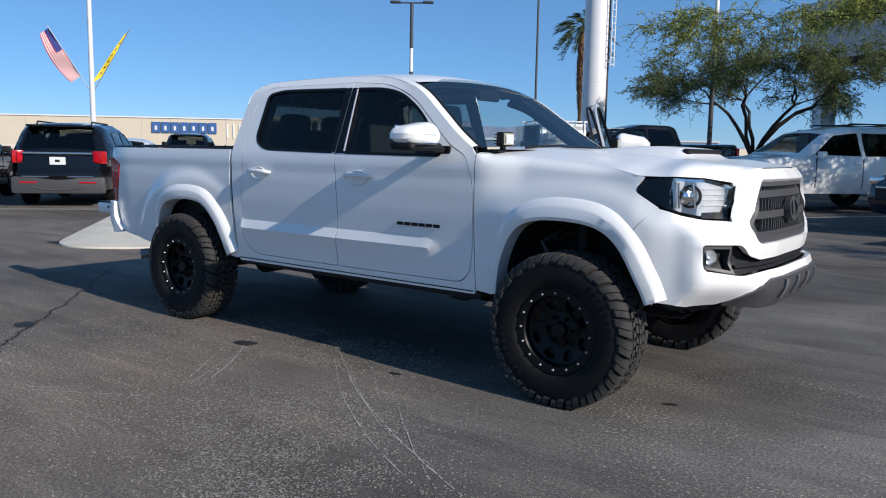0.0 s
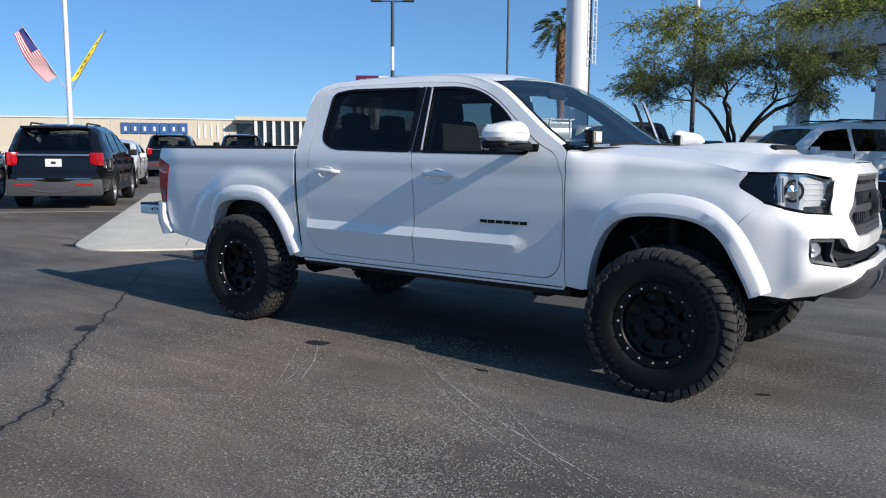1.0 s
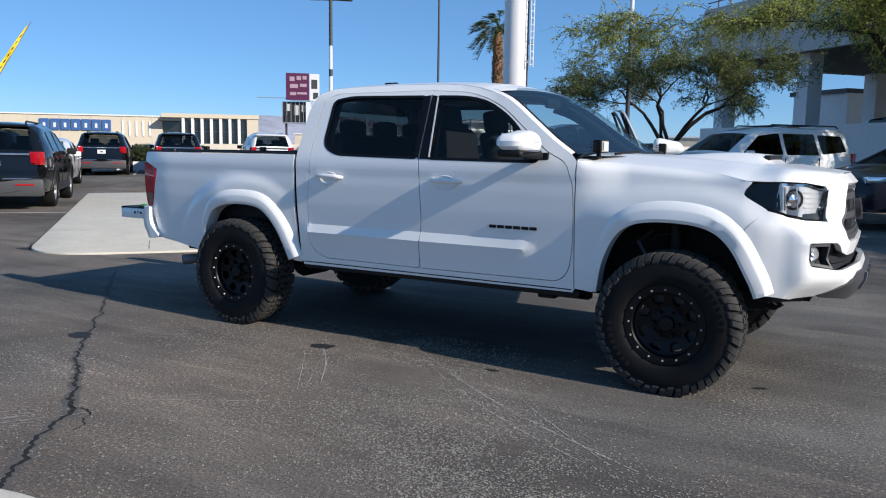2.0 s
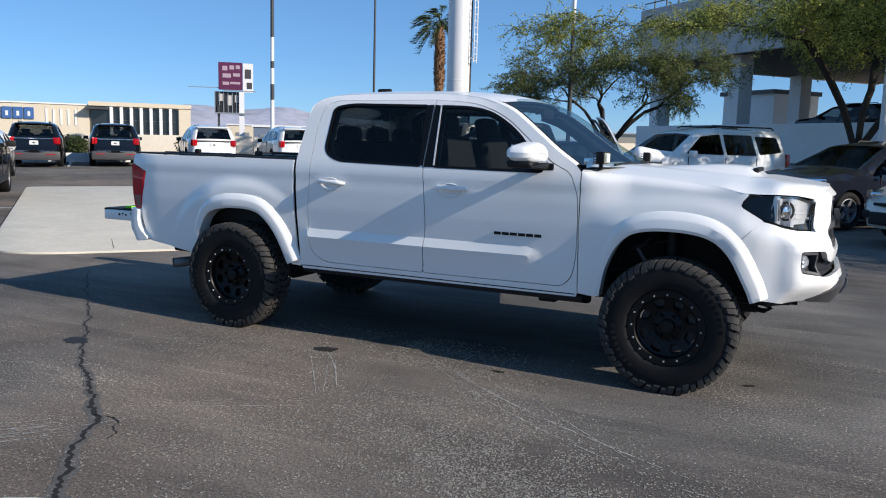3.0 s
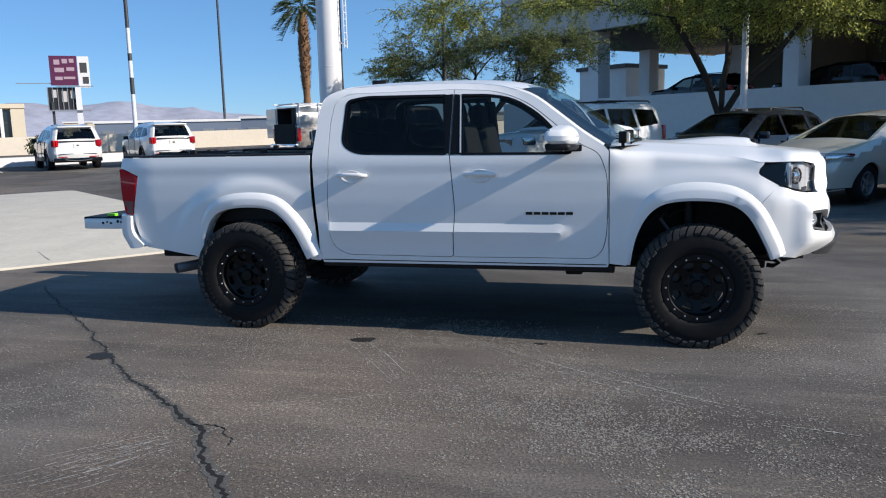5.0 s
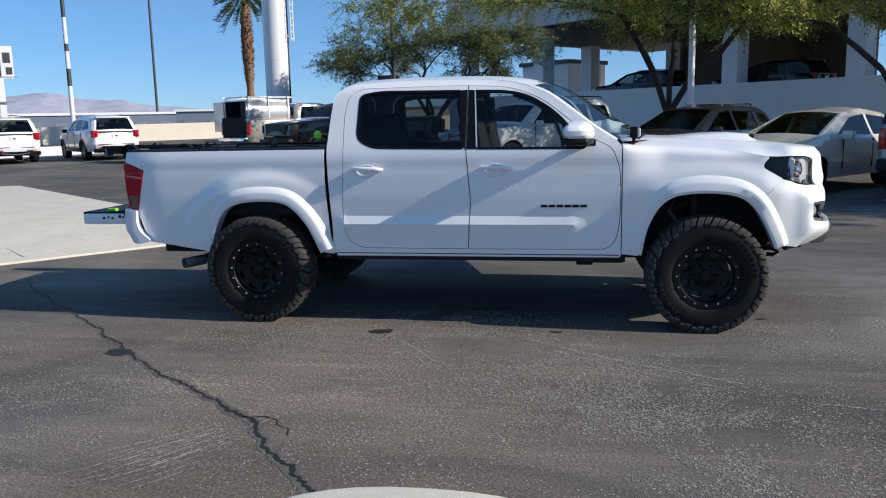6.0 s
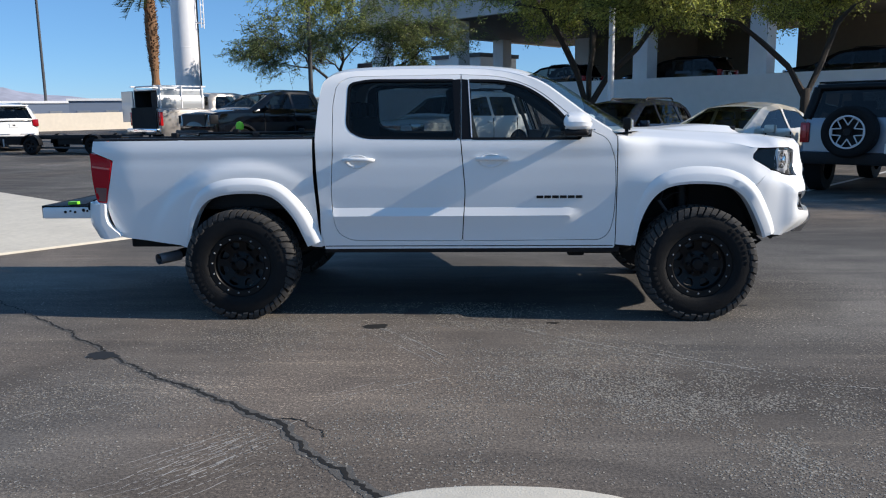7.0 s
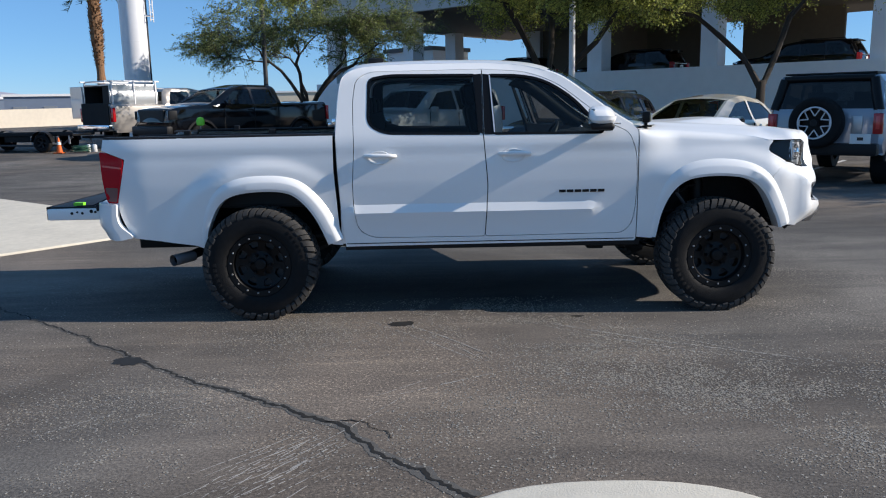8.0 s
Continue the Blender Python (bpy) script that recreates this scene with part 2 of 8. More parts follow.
def tube_geo(pts, radii, sides=10, caps=True):
    pts = [Vector(p) for p in pts]
    if not isinstance(radii, (list, tuple)):
        radii = [radii] * len(pts)
    verts, faces = [], []
    ref = None
    for i, p in enumerate(pts):
        d = (pts[min(i + 1, len(pts) - 1)] - pts[max(i - 1, 0)]).normalized()
        if ref is None:
            ref = Vector((0, 0, 1)) if abs(d.z) < 0.9 else Vector((1, 0, 0))
        a = d.cross(ref).normalized()
        b = d.cross(a).normalized()
        ref = a.cross(d)
        for k in range(sides):
            t = 2 * math.pi * k / sides
            verts.append(p + (a * math.cos(t) + b * math.sin(t)) * radii[i])
    for i in range(len(pts) - 1):
        for k in range(sides):
            k2 = (k + 1) % sides
            faces.append((i * sides + k, (i + 1) * sides + k, (i + 1) * sides + k2, i * sides + k2))
    if caps:
        faces.append(tuple(range(sides)))
        faces.append(tuple(range((len(pts) - 1) * sides, len(pts) * sides))[::-1])
    return verts, faces


def revolve(profile, axis="y", steps=48, closed=False, start=0.0, end=360.0):
    """Turns (radius, along) points about an axis through the origin."""
    verts, faces = [], []
    full = abs(end - start - 360) < 1e-6
    n = steps if full else steps + 1
    for i in range(n):
        t = radians(start + (end - start) * i / steps)
        for r, h in profile:
            if axis == "y":
                verts.append((r * math.cos(t), h, r * math.sin(t)))
            else:
                verts.append((r * math.cos(t), r * math.sin(t), h))
    m = len(profile)
    for i in range(steps):
        j = (i + 1) % n
        for k in range(m if closed else m - 1):
            l = (k + 1) % m
            faces.append((i * m + k, i * m + l, j * m + l, j * m + k))
    return verts, faces


def join(parts):
    verts, faces = [], []
    for v, f in parts:
        n = len(verts)
        verts.extend(v)
        faces.extend(tuple(i + n for i in q) for q in f)
    return verts, faces


def rounded(pts, closed=True, default=0.0, seg=5):
    """A polyline whose corners are rounded; a point is (u, v) or (u, v, radius)."""
    out, n = [], len(pts)
    for i, p in enumerate(pts):
        c = Vector(p[:2])
        r = p[2] if len(p) > 2 else default
        if r <= 0 or (not closed and i in (0, n - 1)):
            out.append(tuple(c))
            continue
        a, b = Vector(pts[i - 1][:2]) - c, Vector(pts[(i + 1) % n][:2]) - c
        la, lb = a.length, b.length
        k = min(r, la * 0.48, lb * 0.48)
        p0, p1 = c + a.normalized() * k, c + b.normalized() * k
        for s in range(seg + 1):
            t = s / seg
            q = p0 * (1 - t) ** 2 + c * (2 * t * (1 - t)) + p1 * t * t
            out.append(tuple(q))
    return out


def resample(pts, step, closed=True):
    out = []
    n = len(pts)
    for i in range(n if closed else n - 1):
        a, b = Vector(pts[i]), Vector(pts[(i + 1) % n])
        k = max(1, int(math.ceil((b - a).length / step)))
        if (b - a).length < 1e-6:
            continue
        out.extend(tuple(a.lerp(b, j / k)) for j in range(k))
    if not closed:
        out.append(tuple(pts[-1]))
    return out


def inside(px, py, poly):
    """Which of the points lie in the polygon."""
    hit = np.zeros(len(px), bool)
    n = len(poly)
    for i in range(n):
        x0, y0 = poly[i]
        x1, y1 = poly[(i + 1) % n]
        if y0 == y1:
            continue
        cross = ((y0 > py) != (y1 > py)) & (px < (x1 - x0) * (py - y0) / (y1 - y0) + x0)
        hit ^= cross
    return hit


def near_line(px, py, poly, limit, closed=True):
    best = np.full(len(px), 1e9)
    n = len(poly)
    for i in range(n if closed else n - 1):
        x0, y0 = poly[i]
        x1, y1 = poly[(i + 1) % n]
        dx, dy = x1 - x0, y1 - y0
        l2 = dx * dx + dy * dy + 1e-12
        t = np.clip(((px - x0) * dx + (py - y0) * dy) / l2, 0, 1)
        best = np.minimum(best, np.hypot(px - x0 - t * dx, py - y0 - t * dy))
    return best if limit is None else best < limit


def sheet(outline, place, step=0.05, holes=(), thick=0.012, flip=False, edge=None, creases=()):
    """A curved sheet-metal panel: a flat outline (with holes), filled with a fine net, set on the surface place(u, v) and given turned-in edges."""
    edge = edge or step
    loops = [resample(outline, edge)] + [resample(h, edge) for h in holes]
    pts, cons = [], []
    for lp in loops:
        n = len(pts)
        pts.extend(Vector(p) for p in lp)
        cons.extend((n + i, n + (i + 1) % len(lp)) for i in range(len(lp)))
    ridges = []
    for c in creases:
        lp = resample(c, edge, closed=False)
        n = len(pts)
        pts.extend(Vector(p) for p in lp)
        cons.extend((n + i, n + i + 1) for i in range(len(lp) - 1))
        ridges.append(lp)
    a = np.array(loops[0])
    gu, gv = np.meshgrid(np.arange(a[:, 0].min() + step / 2, a[:, 0].max(), step), np.arange(a[:, 1].min() + step / 2, a[:, 1].max(), step))
    gu, gv = gu.ravel(), gv.ravel()
    if len(gu):
        ok = inside(gu, gv, loops[0])
        for h in loops[1:]:
            ok &= ~inside(gu, gv, h)
        for lp in loops:
            ok &= ~near_line(gu, gv, lp, 0.45 * min(step, edge * 2))
        for lp in ridges:
            ok &= ~near_line(gu, gv, lp, 0.45 * min(step, edge * 2), False)
        pts.extend(Vector((float(u), float(v))) for u, v in zip(gu[ok], gv[ok]))
    v2, _, tris, *_ = delaunay_2d_cdt(pts, cons, [], 0, 1e-6)
    cen = np.array([[sum(v2[i][0] for i in t) / len(t), sum(v2[i][1] for i in t) / len(t)] for t in tris])
    ok = inside(cen[:, 0], cen[:, 1], loops[0])
    for h in loops[1:]:
        ok &= ~inside(cen[:, 0], cen[:, 1], h)
    tris = [tuple(t) for t, k in zip(tris, ok) if k]
    if flip:
        tris = [t[::-1] for t in tris]
    verts = [Vector(place(p[0], p[1])) for p in v2]
    normal = [Vector() for _ in verts]
    count = {}
    for t in tris:
        n = (verts[t[1]] - verts[t[0]]).cross(verts[t[2]] - verts[t[0]])
        for i in range(len(t)):
            normal[t[i]] += n
            e = (t[i], t[(i + 1) % len(t)])
            count[e] = count.get(e, 0) + 1
    faces = list(tris)
    made = {}

    def dup(i, deep):
        key = (i, deep)
        if key not in made:
            made[key] = len(verts)
            verts.append(verts[i] - normal[i].normalized() * (thick if deep else 0.0))
        return made[key]

    if thick:
        for (i, j) in list(count):
            if (j, i) not in count:
                faces.append((dup(i, False), dup(i, True), dup(j, True), dup(j, False)))
    used = sorted({i for f in faces for i in f})
    remap = {o: k for k, o in enumerate(used)}
    return [verts[i] for i in used], [tuple(remap[i] for i in f) for f in faces]


def grid(rows, flip=False):
    """A net over rows of points."""
    m = len(rows[0])
    verts = [p for r in rows for p in r]
    faces = []
    for i in range(len(rows) - 1):
        for k in range(m - 1):
            q = (i * m + k, i * m + k + 1, (i + 1) * m + k + 1, (i + 1) * m + k)
            faces.append(q[::-1] if flip else q)
    return verts, faces


# ---- the lot ----
U, V = Vector((0.65, 0.76, 0)), Vector((-0.76, 0.65, 0))       # the lot's grid
U_DEG = math.degrees(math.atan2(U.y, U.x))
V_DEG = math.degrees(math.atan2(V.y, V.x))


def rise(x, y):
    """The lot's gentle fall towards the drive lane."""
    d = max(0.0, min(y - 5.0, 60.0))
    return 0.018 * d * d / (d + 10.0)


def at(x, y, deg=0.0, z=0.0):
    return pose(x, y, rise(x, y) + z, 0, 0, deg)

def make_ground():
    def lines(lo, hi, fine_lo, fine_hi, step):
        a = list(np.arange(fine_lo, fine_hi + 0.01, step))
        x, s = fine_hi, step
        while x < hi:
            s *= 1.35
            x += s
            a.append(min(x, hi))
        x, s = fine_lo, step
        while x > lo:
            s *= 1.35
            x -= s
            a.insert(0, max(x, lo))
        return a
    xs, ys = lines(-3000, 3000, -40, 40, 2.0), lines(-3000, 3400, -20, 80, 2.0)
    rows = [[(x, y, rise(x, y)) for x in xs] for y in ys]
    part("ground", mesh("ground", *grid(rows), ASPHALT, True))
    tagged(bpy.data.objects["ground"], "worn dark grey asphalt of a car lot", "ground", kind="structure")


make_ground()


def slab(name, outline, top, mat, label, bevel=0.03, kind="structure", category="kerb"):
    """A raised, round-edged slab on the ground."""
    bm = bmesh.new()
    vs = [bm.verts.new((x, y, -0.05)) for x, y in outline]
    f = bm.faces.new(vs)
    r = bmesh.ops.extrude_face_region(bm, geom=[f])
    up = [g for g in r["geom"] if isinstance(g, bmesh.types.BMVert)]
    for v in up:
        v.co.z = top + rise(v.co.x, v.co.y)
    tops = [e for e in bm.edges if all(v in up for v in e.verts)]
    bmesh.ops.bevel(bm, geom=tops, offset=bevel, segments=4, profile=0.5, affect="EDGES")
    bmesh.ops.recalc_face_normals(bm, faces=bm.faces[:])
    return tagged(part(name, bm_mesh(name, bm, mat, True, 50)), label, category, kind=kind)


def on_lot(o, u, v):
    p = Vector((o[0], o[1], 0)) + U * u + V * v
    return p.x, p.y


ISLAND = (-5.35, 0.80)
slab("concrete_island", rounded([(*on_lot(ISLAND, 0.05, -0.88), 0.95), (*on_lot(ISLAND, 4.5, -0.85), 0.4), (*on_lot(ISLAND, 3.85, 12.0), 0.4), (*on_lot(ISLAND, -0.35, 12.0), 0.4)], seg=8), 0.026, CONCRETE, "raised pale concrete island with a low kerb edge", 0.015, category="island")
slab("kerb_nose", rounded([(1.12, -3.615, 0.72), (2.58, -3.615, 0.72), (2.66, -12.0, 0.1), (1.04, -12.0, 0.1)], seg=10), 0.11, CONCRETE, "rounded end of a pale concrete kerb island", 0.04)


# ---- cars ----
SPOKE_SILVER = material("painted_silver", (0.62, 0.62, 0.63), 0.4)


def wheel_data(r, w, rim, kind, mat_rim, bold=0.0):
    """Meshes of a plain road wheel, facing -y: tyre and rim."""
    prof = [(rim, -w / 2 + 0.02), (rim + 0.02, -w / 2), (r - 0.05, -w / 2 - 0.008), (r - 0.012, -w / 2 + 0.012), (r, -w / 2 + 0.04), (r, w / 2 - 0.04), (r - 0.02, w / 2), (rim, w / 2)]
    tyre = mesh("tyre", *revolve(prof, steps=40), RUBBER, True, 50)
    rp = [(rim, -w / 2 + 0.02), (rim - 0.015, -w / 2 + 0.01), (rim - 0.03, -w / 2 + 0.03), (rim - 0.045, 0.02), (0.02, 0.03)]
    geo = [revolve(rp, steps=40)]
    n = {"five": 5, "six": 6, "ten": 10}.get(kind, 5)
    for i in range(n):
        a = 2 * math.pi * i / n
        ca, sa = math.cos(a), math.sin(a)
        pts = []
        for rr, hw, dep in ((0.05, 0.035, -w / 2 + 0.045), (rim - 0.02, 0.028 if n < 8 else 0.014, -w / 2 + 0.018)):
            for s in (-1, 1):
                for d in (0, 0.05):
                    pts.append((rr * ca - s * hw * sa, dep + d, rr * sa + s * hw * ca))
        geo.append((pts, [(0, 2, 6, 4), (0, 4, 5, 1), (2, 3, 7, 6), (1, 5, 7, 3)]))
    geo.append(revolve([(0.0, -w / 2 + 0.025), (0.05, -w / 2 + 0.03), (0.065, -w / 2 + 0.06), (0.065, 0.03)], steps=16))
    if bold:
        # arms drawn as bright outlines over a dark dish
        dish = mesh("rim", *geo[0], SATIN_BLACK, True, 35)
        bars, y0 = [], -w / 2 + 0.012
        for i in range(6):
            a = math.pi * i / 3
            p1, p2 = [(rim * 0.90 * math.cos(a) - o * math.sin(a), rim * 0.90 * math.sin(a) + o * math.cos(a)) for o in (-0.048, 0.048)]
            q1, q2 = [(rim * 0.42 * math.cos(a + e), rim * 0.42 * math.sin(a + e)) for e in (-math.pi / 6, math.pi / 6)]
            for a0, a1, r0 in ((q1, p1, 0.011), (p1, p2, 0.015), (p2, q2, 0.011)):
                bars.append(tube_geo([(a0[0], y0, a0[1]), (a1[0], y0, a1[1])], r0, 6))
        return tyre, dish, mesh("spokes", *join(bars), mat_rim, True, 35)
    return tyre, mesh("rim", *join(geo), mat_rim, True, 35)


def add_wheels(car, wb, r, w, rim, track, kind="five", mat=None):
    tyre, rm = wheel_data(r, w, rim, kind, mat or ALLOY)
    for x in (0, wb):
        for s in (-1, 1):
            m = pose(x, s * track / 2, r, 0, 0, 0 if s < 0 else 180)
            t = part("wheel", tyre, car, "", m)
            part("rim", rm, t)


def car_shell(car, sp):
    """Body of a car from its side outline: sides with openings, a top that runs from bumper to bumper, panes, lights and wheels."""
    paint = sp["paint"]
    W, belt, sill = sp["half"], sp["belt"], sp["sill"]
    top = rounded(sp["top"], closed=False, default=0.12, seg=5)
    top = resample(top, 0.12, closed=False)
    tx = np.array([p[0] for p in top])
    x_front, x_back = max(tx), min(tx)
    fillet, lean = sp.get("fillet", 0.09), sp.get("lean", 0.40)
    seg_a = np.array(top[:-1])
    seg_d = np.array(top[1:]) - seg_a
    seg_l = (seg_d ** 2).sum(1) + 1e-12

    def half(x, z):
        y = W
        if z > belt:
            y -= (z - belt) * lean
        if z < 0.55:
            y -= (0.55 - z) * 0.25
        y += 0.018 * math.sin((z - sill) / max(0.1, belt - sill) * math.pi)
        for end, s in ((x_front, 1), (x_back, -1)):
            d = s * (end - x)
            if d < 0.9:
                y -= sp.get("taper", 0.14) * (1 - d / 0.9) ** 2
        w = np.array((x, z)) - seg_a
        w -= seg_d * np.clip((w * seg_d).sum(1) / seg_l, 0, 1)[:, None]
        d = math.sqrt((w * w).sum(1).min())
        if d < fillet:
            y -= fillet - math.sqrt(max(0.0, fillet * fillet - (fillet - d) ** 2))
        return y

    R = sp["arch"]
    outline = list(top)
    # underside, with the wheel arches, from back to front
    low = []
    for cx in (0.0, sp["wb"]):
        a0 = math.asin(max(-1, min(1, (sill - sp["r"]) / R)))
        for i in range(15):
            a = math.pi - a0 - (math.pi - 2 * a0) * i / 14
            low.append((cx + R * math.cos(a), sp["r"] + R * math.sin(a)))
    outline = outline + [(x_back + 0.12, sill)] + low + [(x_front - 0.15, sill)]
    wins = [rounded(w, default=0.05, seg=4) for w in sp["windows"]]
    for s in (-1, 1):
        side = sheet(outline, lambda u, v: (u, s * half(u, v), v), 0.09, wins, 0.03, s > 0, 0.07)
        part("side_panel", mesh("side_panel", *side, paint, True, 35), car)
        for w in wins:
            g = sheet(w, lambda u, v: (u, s * (half(u, v) - 0.012), v), 0.12, (), 0.0, s > 0, 0.1)
            part("side_window", mesh("side_window", *g, sp.get("glass", GLASS_DARK), True), car)
    # the top, split where the panes are
    cuts = sp["panes"]

    def strip(i0, i1, inset=0.0, drop=0.0):
        rows = []
        for i in range(i0, i1 + 1):
            x, z = top[i]
            h = half(x, z) - inset
            d = Vector((top[min(i + 1, len(top) - 1)][0] - top[max(i - 1, 0)][0], top[min(i + 1, len(top) - 1)][1] - top[max(i - 1, 0)][1])).normalized()
            nx, nz = d.y, -d.x
            if sp["top"][0][0] < sp["top"][-1][0]:
                nx, nz = -nx, -nz
            row = []
            for k in range(13):
                q = -1 + 2 * k / 12
                bow = sp.get("crown", 0.035) * (1 - q * q) * (1.0 if abs(nz) > 0.5 else 1.6) - drop
                row.append((x + nx * bow, q * h, z + nz * bow))
            rows.append(row)
        return rows
    kinds = []
    for name, a, b in cuts:
        ia = min(range(len(top)), key=lambda i: (top[i][0] - a[0]) ** 2 + (top[i][1] - a[1]) ** 2)
        ib = min(range(len(top)), key=lambda i: (top[i][0] - b[0]) ** 2 + (top[i][1] - b[1]) ** 2)
        kinds.append((name, ia, ib))
    i = 0
    labels = ["front_and_bonnet", "roof", "tail"]
    for n, (name, ia, ib) in enumerate(kinds):
        part(labels[min(n, 2)], mesh("top_panel", *grid(strip(i, ia)), paint, True, 35), car)
        gl = GLASS_FRONT if name == "windscreen" else sp.get("glass", GLASS_DARK)
        part(name, mesh(name, *grid(strip(ia, ib, 0.05, 0.004)), gl, True), car)
        i = ib
    if i < len(top) - 1:
        part(labels[min(len(kinds), 2)], mesh("top_panel", *grid(strip(i, len(top) - 1)), paint, True, 35), car)
    for name, ia, ib in kinds:
        for s in (-1, 1):
            rows = []
            for r in strip(ia, ib):
                h = abs(r[0][1])
                k = 0 if s < 0 else -1
                q = Vector(r[k])
                q2 = q.copy()
                q2.y -= s * 0.055
                rows.append([q, q2] if s < 0 else [q2, q])
            part("pillar", mesh("pillar", *grid(rows), paint, True), car)
    # inside and underneath
    zf = sp["sill"] + 0.02
    x0, x1 = x_back + 0.25, x_front - 0.35
    part("cabin_floor", bm_mesh("cabin_floor", box_bm([(((x0 + x1) / 2, 0, zf + 0.12), (x1 - x0, 2 * W - 0.5, 0.24))], 0.02), CAR_DARK), car)
    xs, xe = sp["cabin"]
    part("cabin_lining", bm_mesh("cabin_lining", box_bm([(((xs + xe) / 2, 0, (zf + belt - 0.08) / 2), (xe - xs, 2 * W - 0.16, belt - 0.08 - zf))], 0.02), CAR_DARK), car)
    for sx in sp.get("seats", ()):
        for sy in (-0.38, 0.38):
            part("seat", bm_mesh("seat", box_bm([((sx, sy, belt - 0.02), (0.14, 0.48, 0.42)), ((sx - 0.03, sy, belt + 0.27), (0.09, 0.26, 0.16))], 0.04), FABRIC, True), car)
    add_wheels(car, sp["wb"], sp["r"], sp.get("tw", 0.24), sp["rim"], sp.get("track", 2 * W - 0.26), sp.get("spokes", "five"), sp.get("rim_mat"))
    for s in (-1, 1):
        if sp.get("mirror"):
            mx, mz = sp["mirror"]
            part("mirror", bm_mesh("mirror", box_bm([((mx, s * (W + 0.12), mz), (0.12, 0.20, 0.15))], 0.03), sp.get("mirror_mat", paint), True), car)
        for hx, hz in sp.get("handles", ()):
            part("door_handle", bm_mesh("door_handle", box_bm([((hx, s * (half(hx, hz) + 0.015), hz), (0.2, 0.035, 0.035))], 0.012), sp.get("handle_mat", paint), True), car)
        for dx in sp.get("doors", ()):
            part("door_gap", bm_mesh("door_gap", box_bm([((dx, s * (half(dx, (belt + sill) / 2) - 0.004), (belt + sill) / 2 + 0.05), (0.014, 0.02, belt - sill - 0.18))]), CAR_DARK), car)
    if sp.get("cladding"):
        for s in (-1, 1):
            o = rounded([(x_front - 0.5, sill - 0.03), (x_front - 0.5, sill + 0.1), (x_back + 0.5, sill + 0.1), (x_back + 0.5, sill - 0.03)], default=0.02)
            for cx in (0.0, sp["wb"]):
                rows = []
                for i in range(17):
                    a = math.pi * i / 16
                    rr = []
                    for rad, off in ((R - 0.015, -0.02), (R - 0.01, 0.02), (R + 0.05, 0.02), (R + 0.06, -0.01)):
                        x, z = cx + rad * math.cos(a), sp["r"] + rad * math.sin(a)
                        rr.append((x, s * (half(x, max(z, sill)) + off), z))
                    rows.append(rr)
                part("arch_trim", mesh("arch_trim", *grid(rows, s > 0), TRIM, True), car)
            part("sill_trim", bm_mesh("sill_trim", box_bm([((sp["wb"] / 2, s * (W - 0.02), sill + 0.05), (sp["wb"] - 2 * R, 0.06, 0.16))], 0.02), TRIM, True), car)
    if sp.get("rack"):
        a, b, z = sp["rack"]
        for s in (-1, 1):
            y = s * (half((a + b) / 2, z - 0.05) - 0.16)
            part("roof_rail", mesh("roof_rail", *tube_geo([(a, y, z - 0.05), (a - 0.08 if a > b else a + 0.08, y, z), (b + 0.08 if a > b else b - 0.08, y, z), (b, y, z - 0.05)], 0.018, 8), sp.get("rack_mat", TRIM), True), car)
    return half


def lamp(car, name, c, s, mat, turn=0, bevel=0.03, label=""):
    return part(name, bm_mesh(name, box_bm([(c, s, turn)], bevel), mat, True), car, label)


def plate(car, x, z, y=0.0, d=-1):
    p = part("number_plate", bm_mesh("number_plate", box_bm([((x, y, z), (0.012, 0.31, 0.16))], 0.004), PLATE_WHITE), car)
    part("plate_bars", bm_mesh("plate_bars", box_bm([((x + d * 0.008, y, z), (0.004, 0.09, 0.05))]), INK), p)


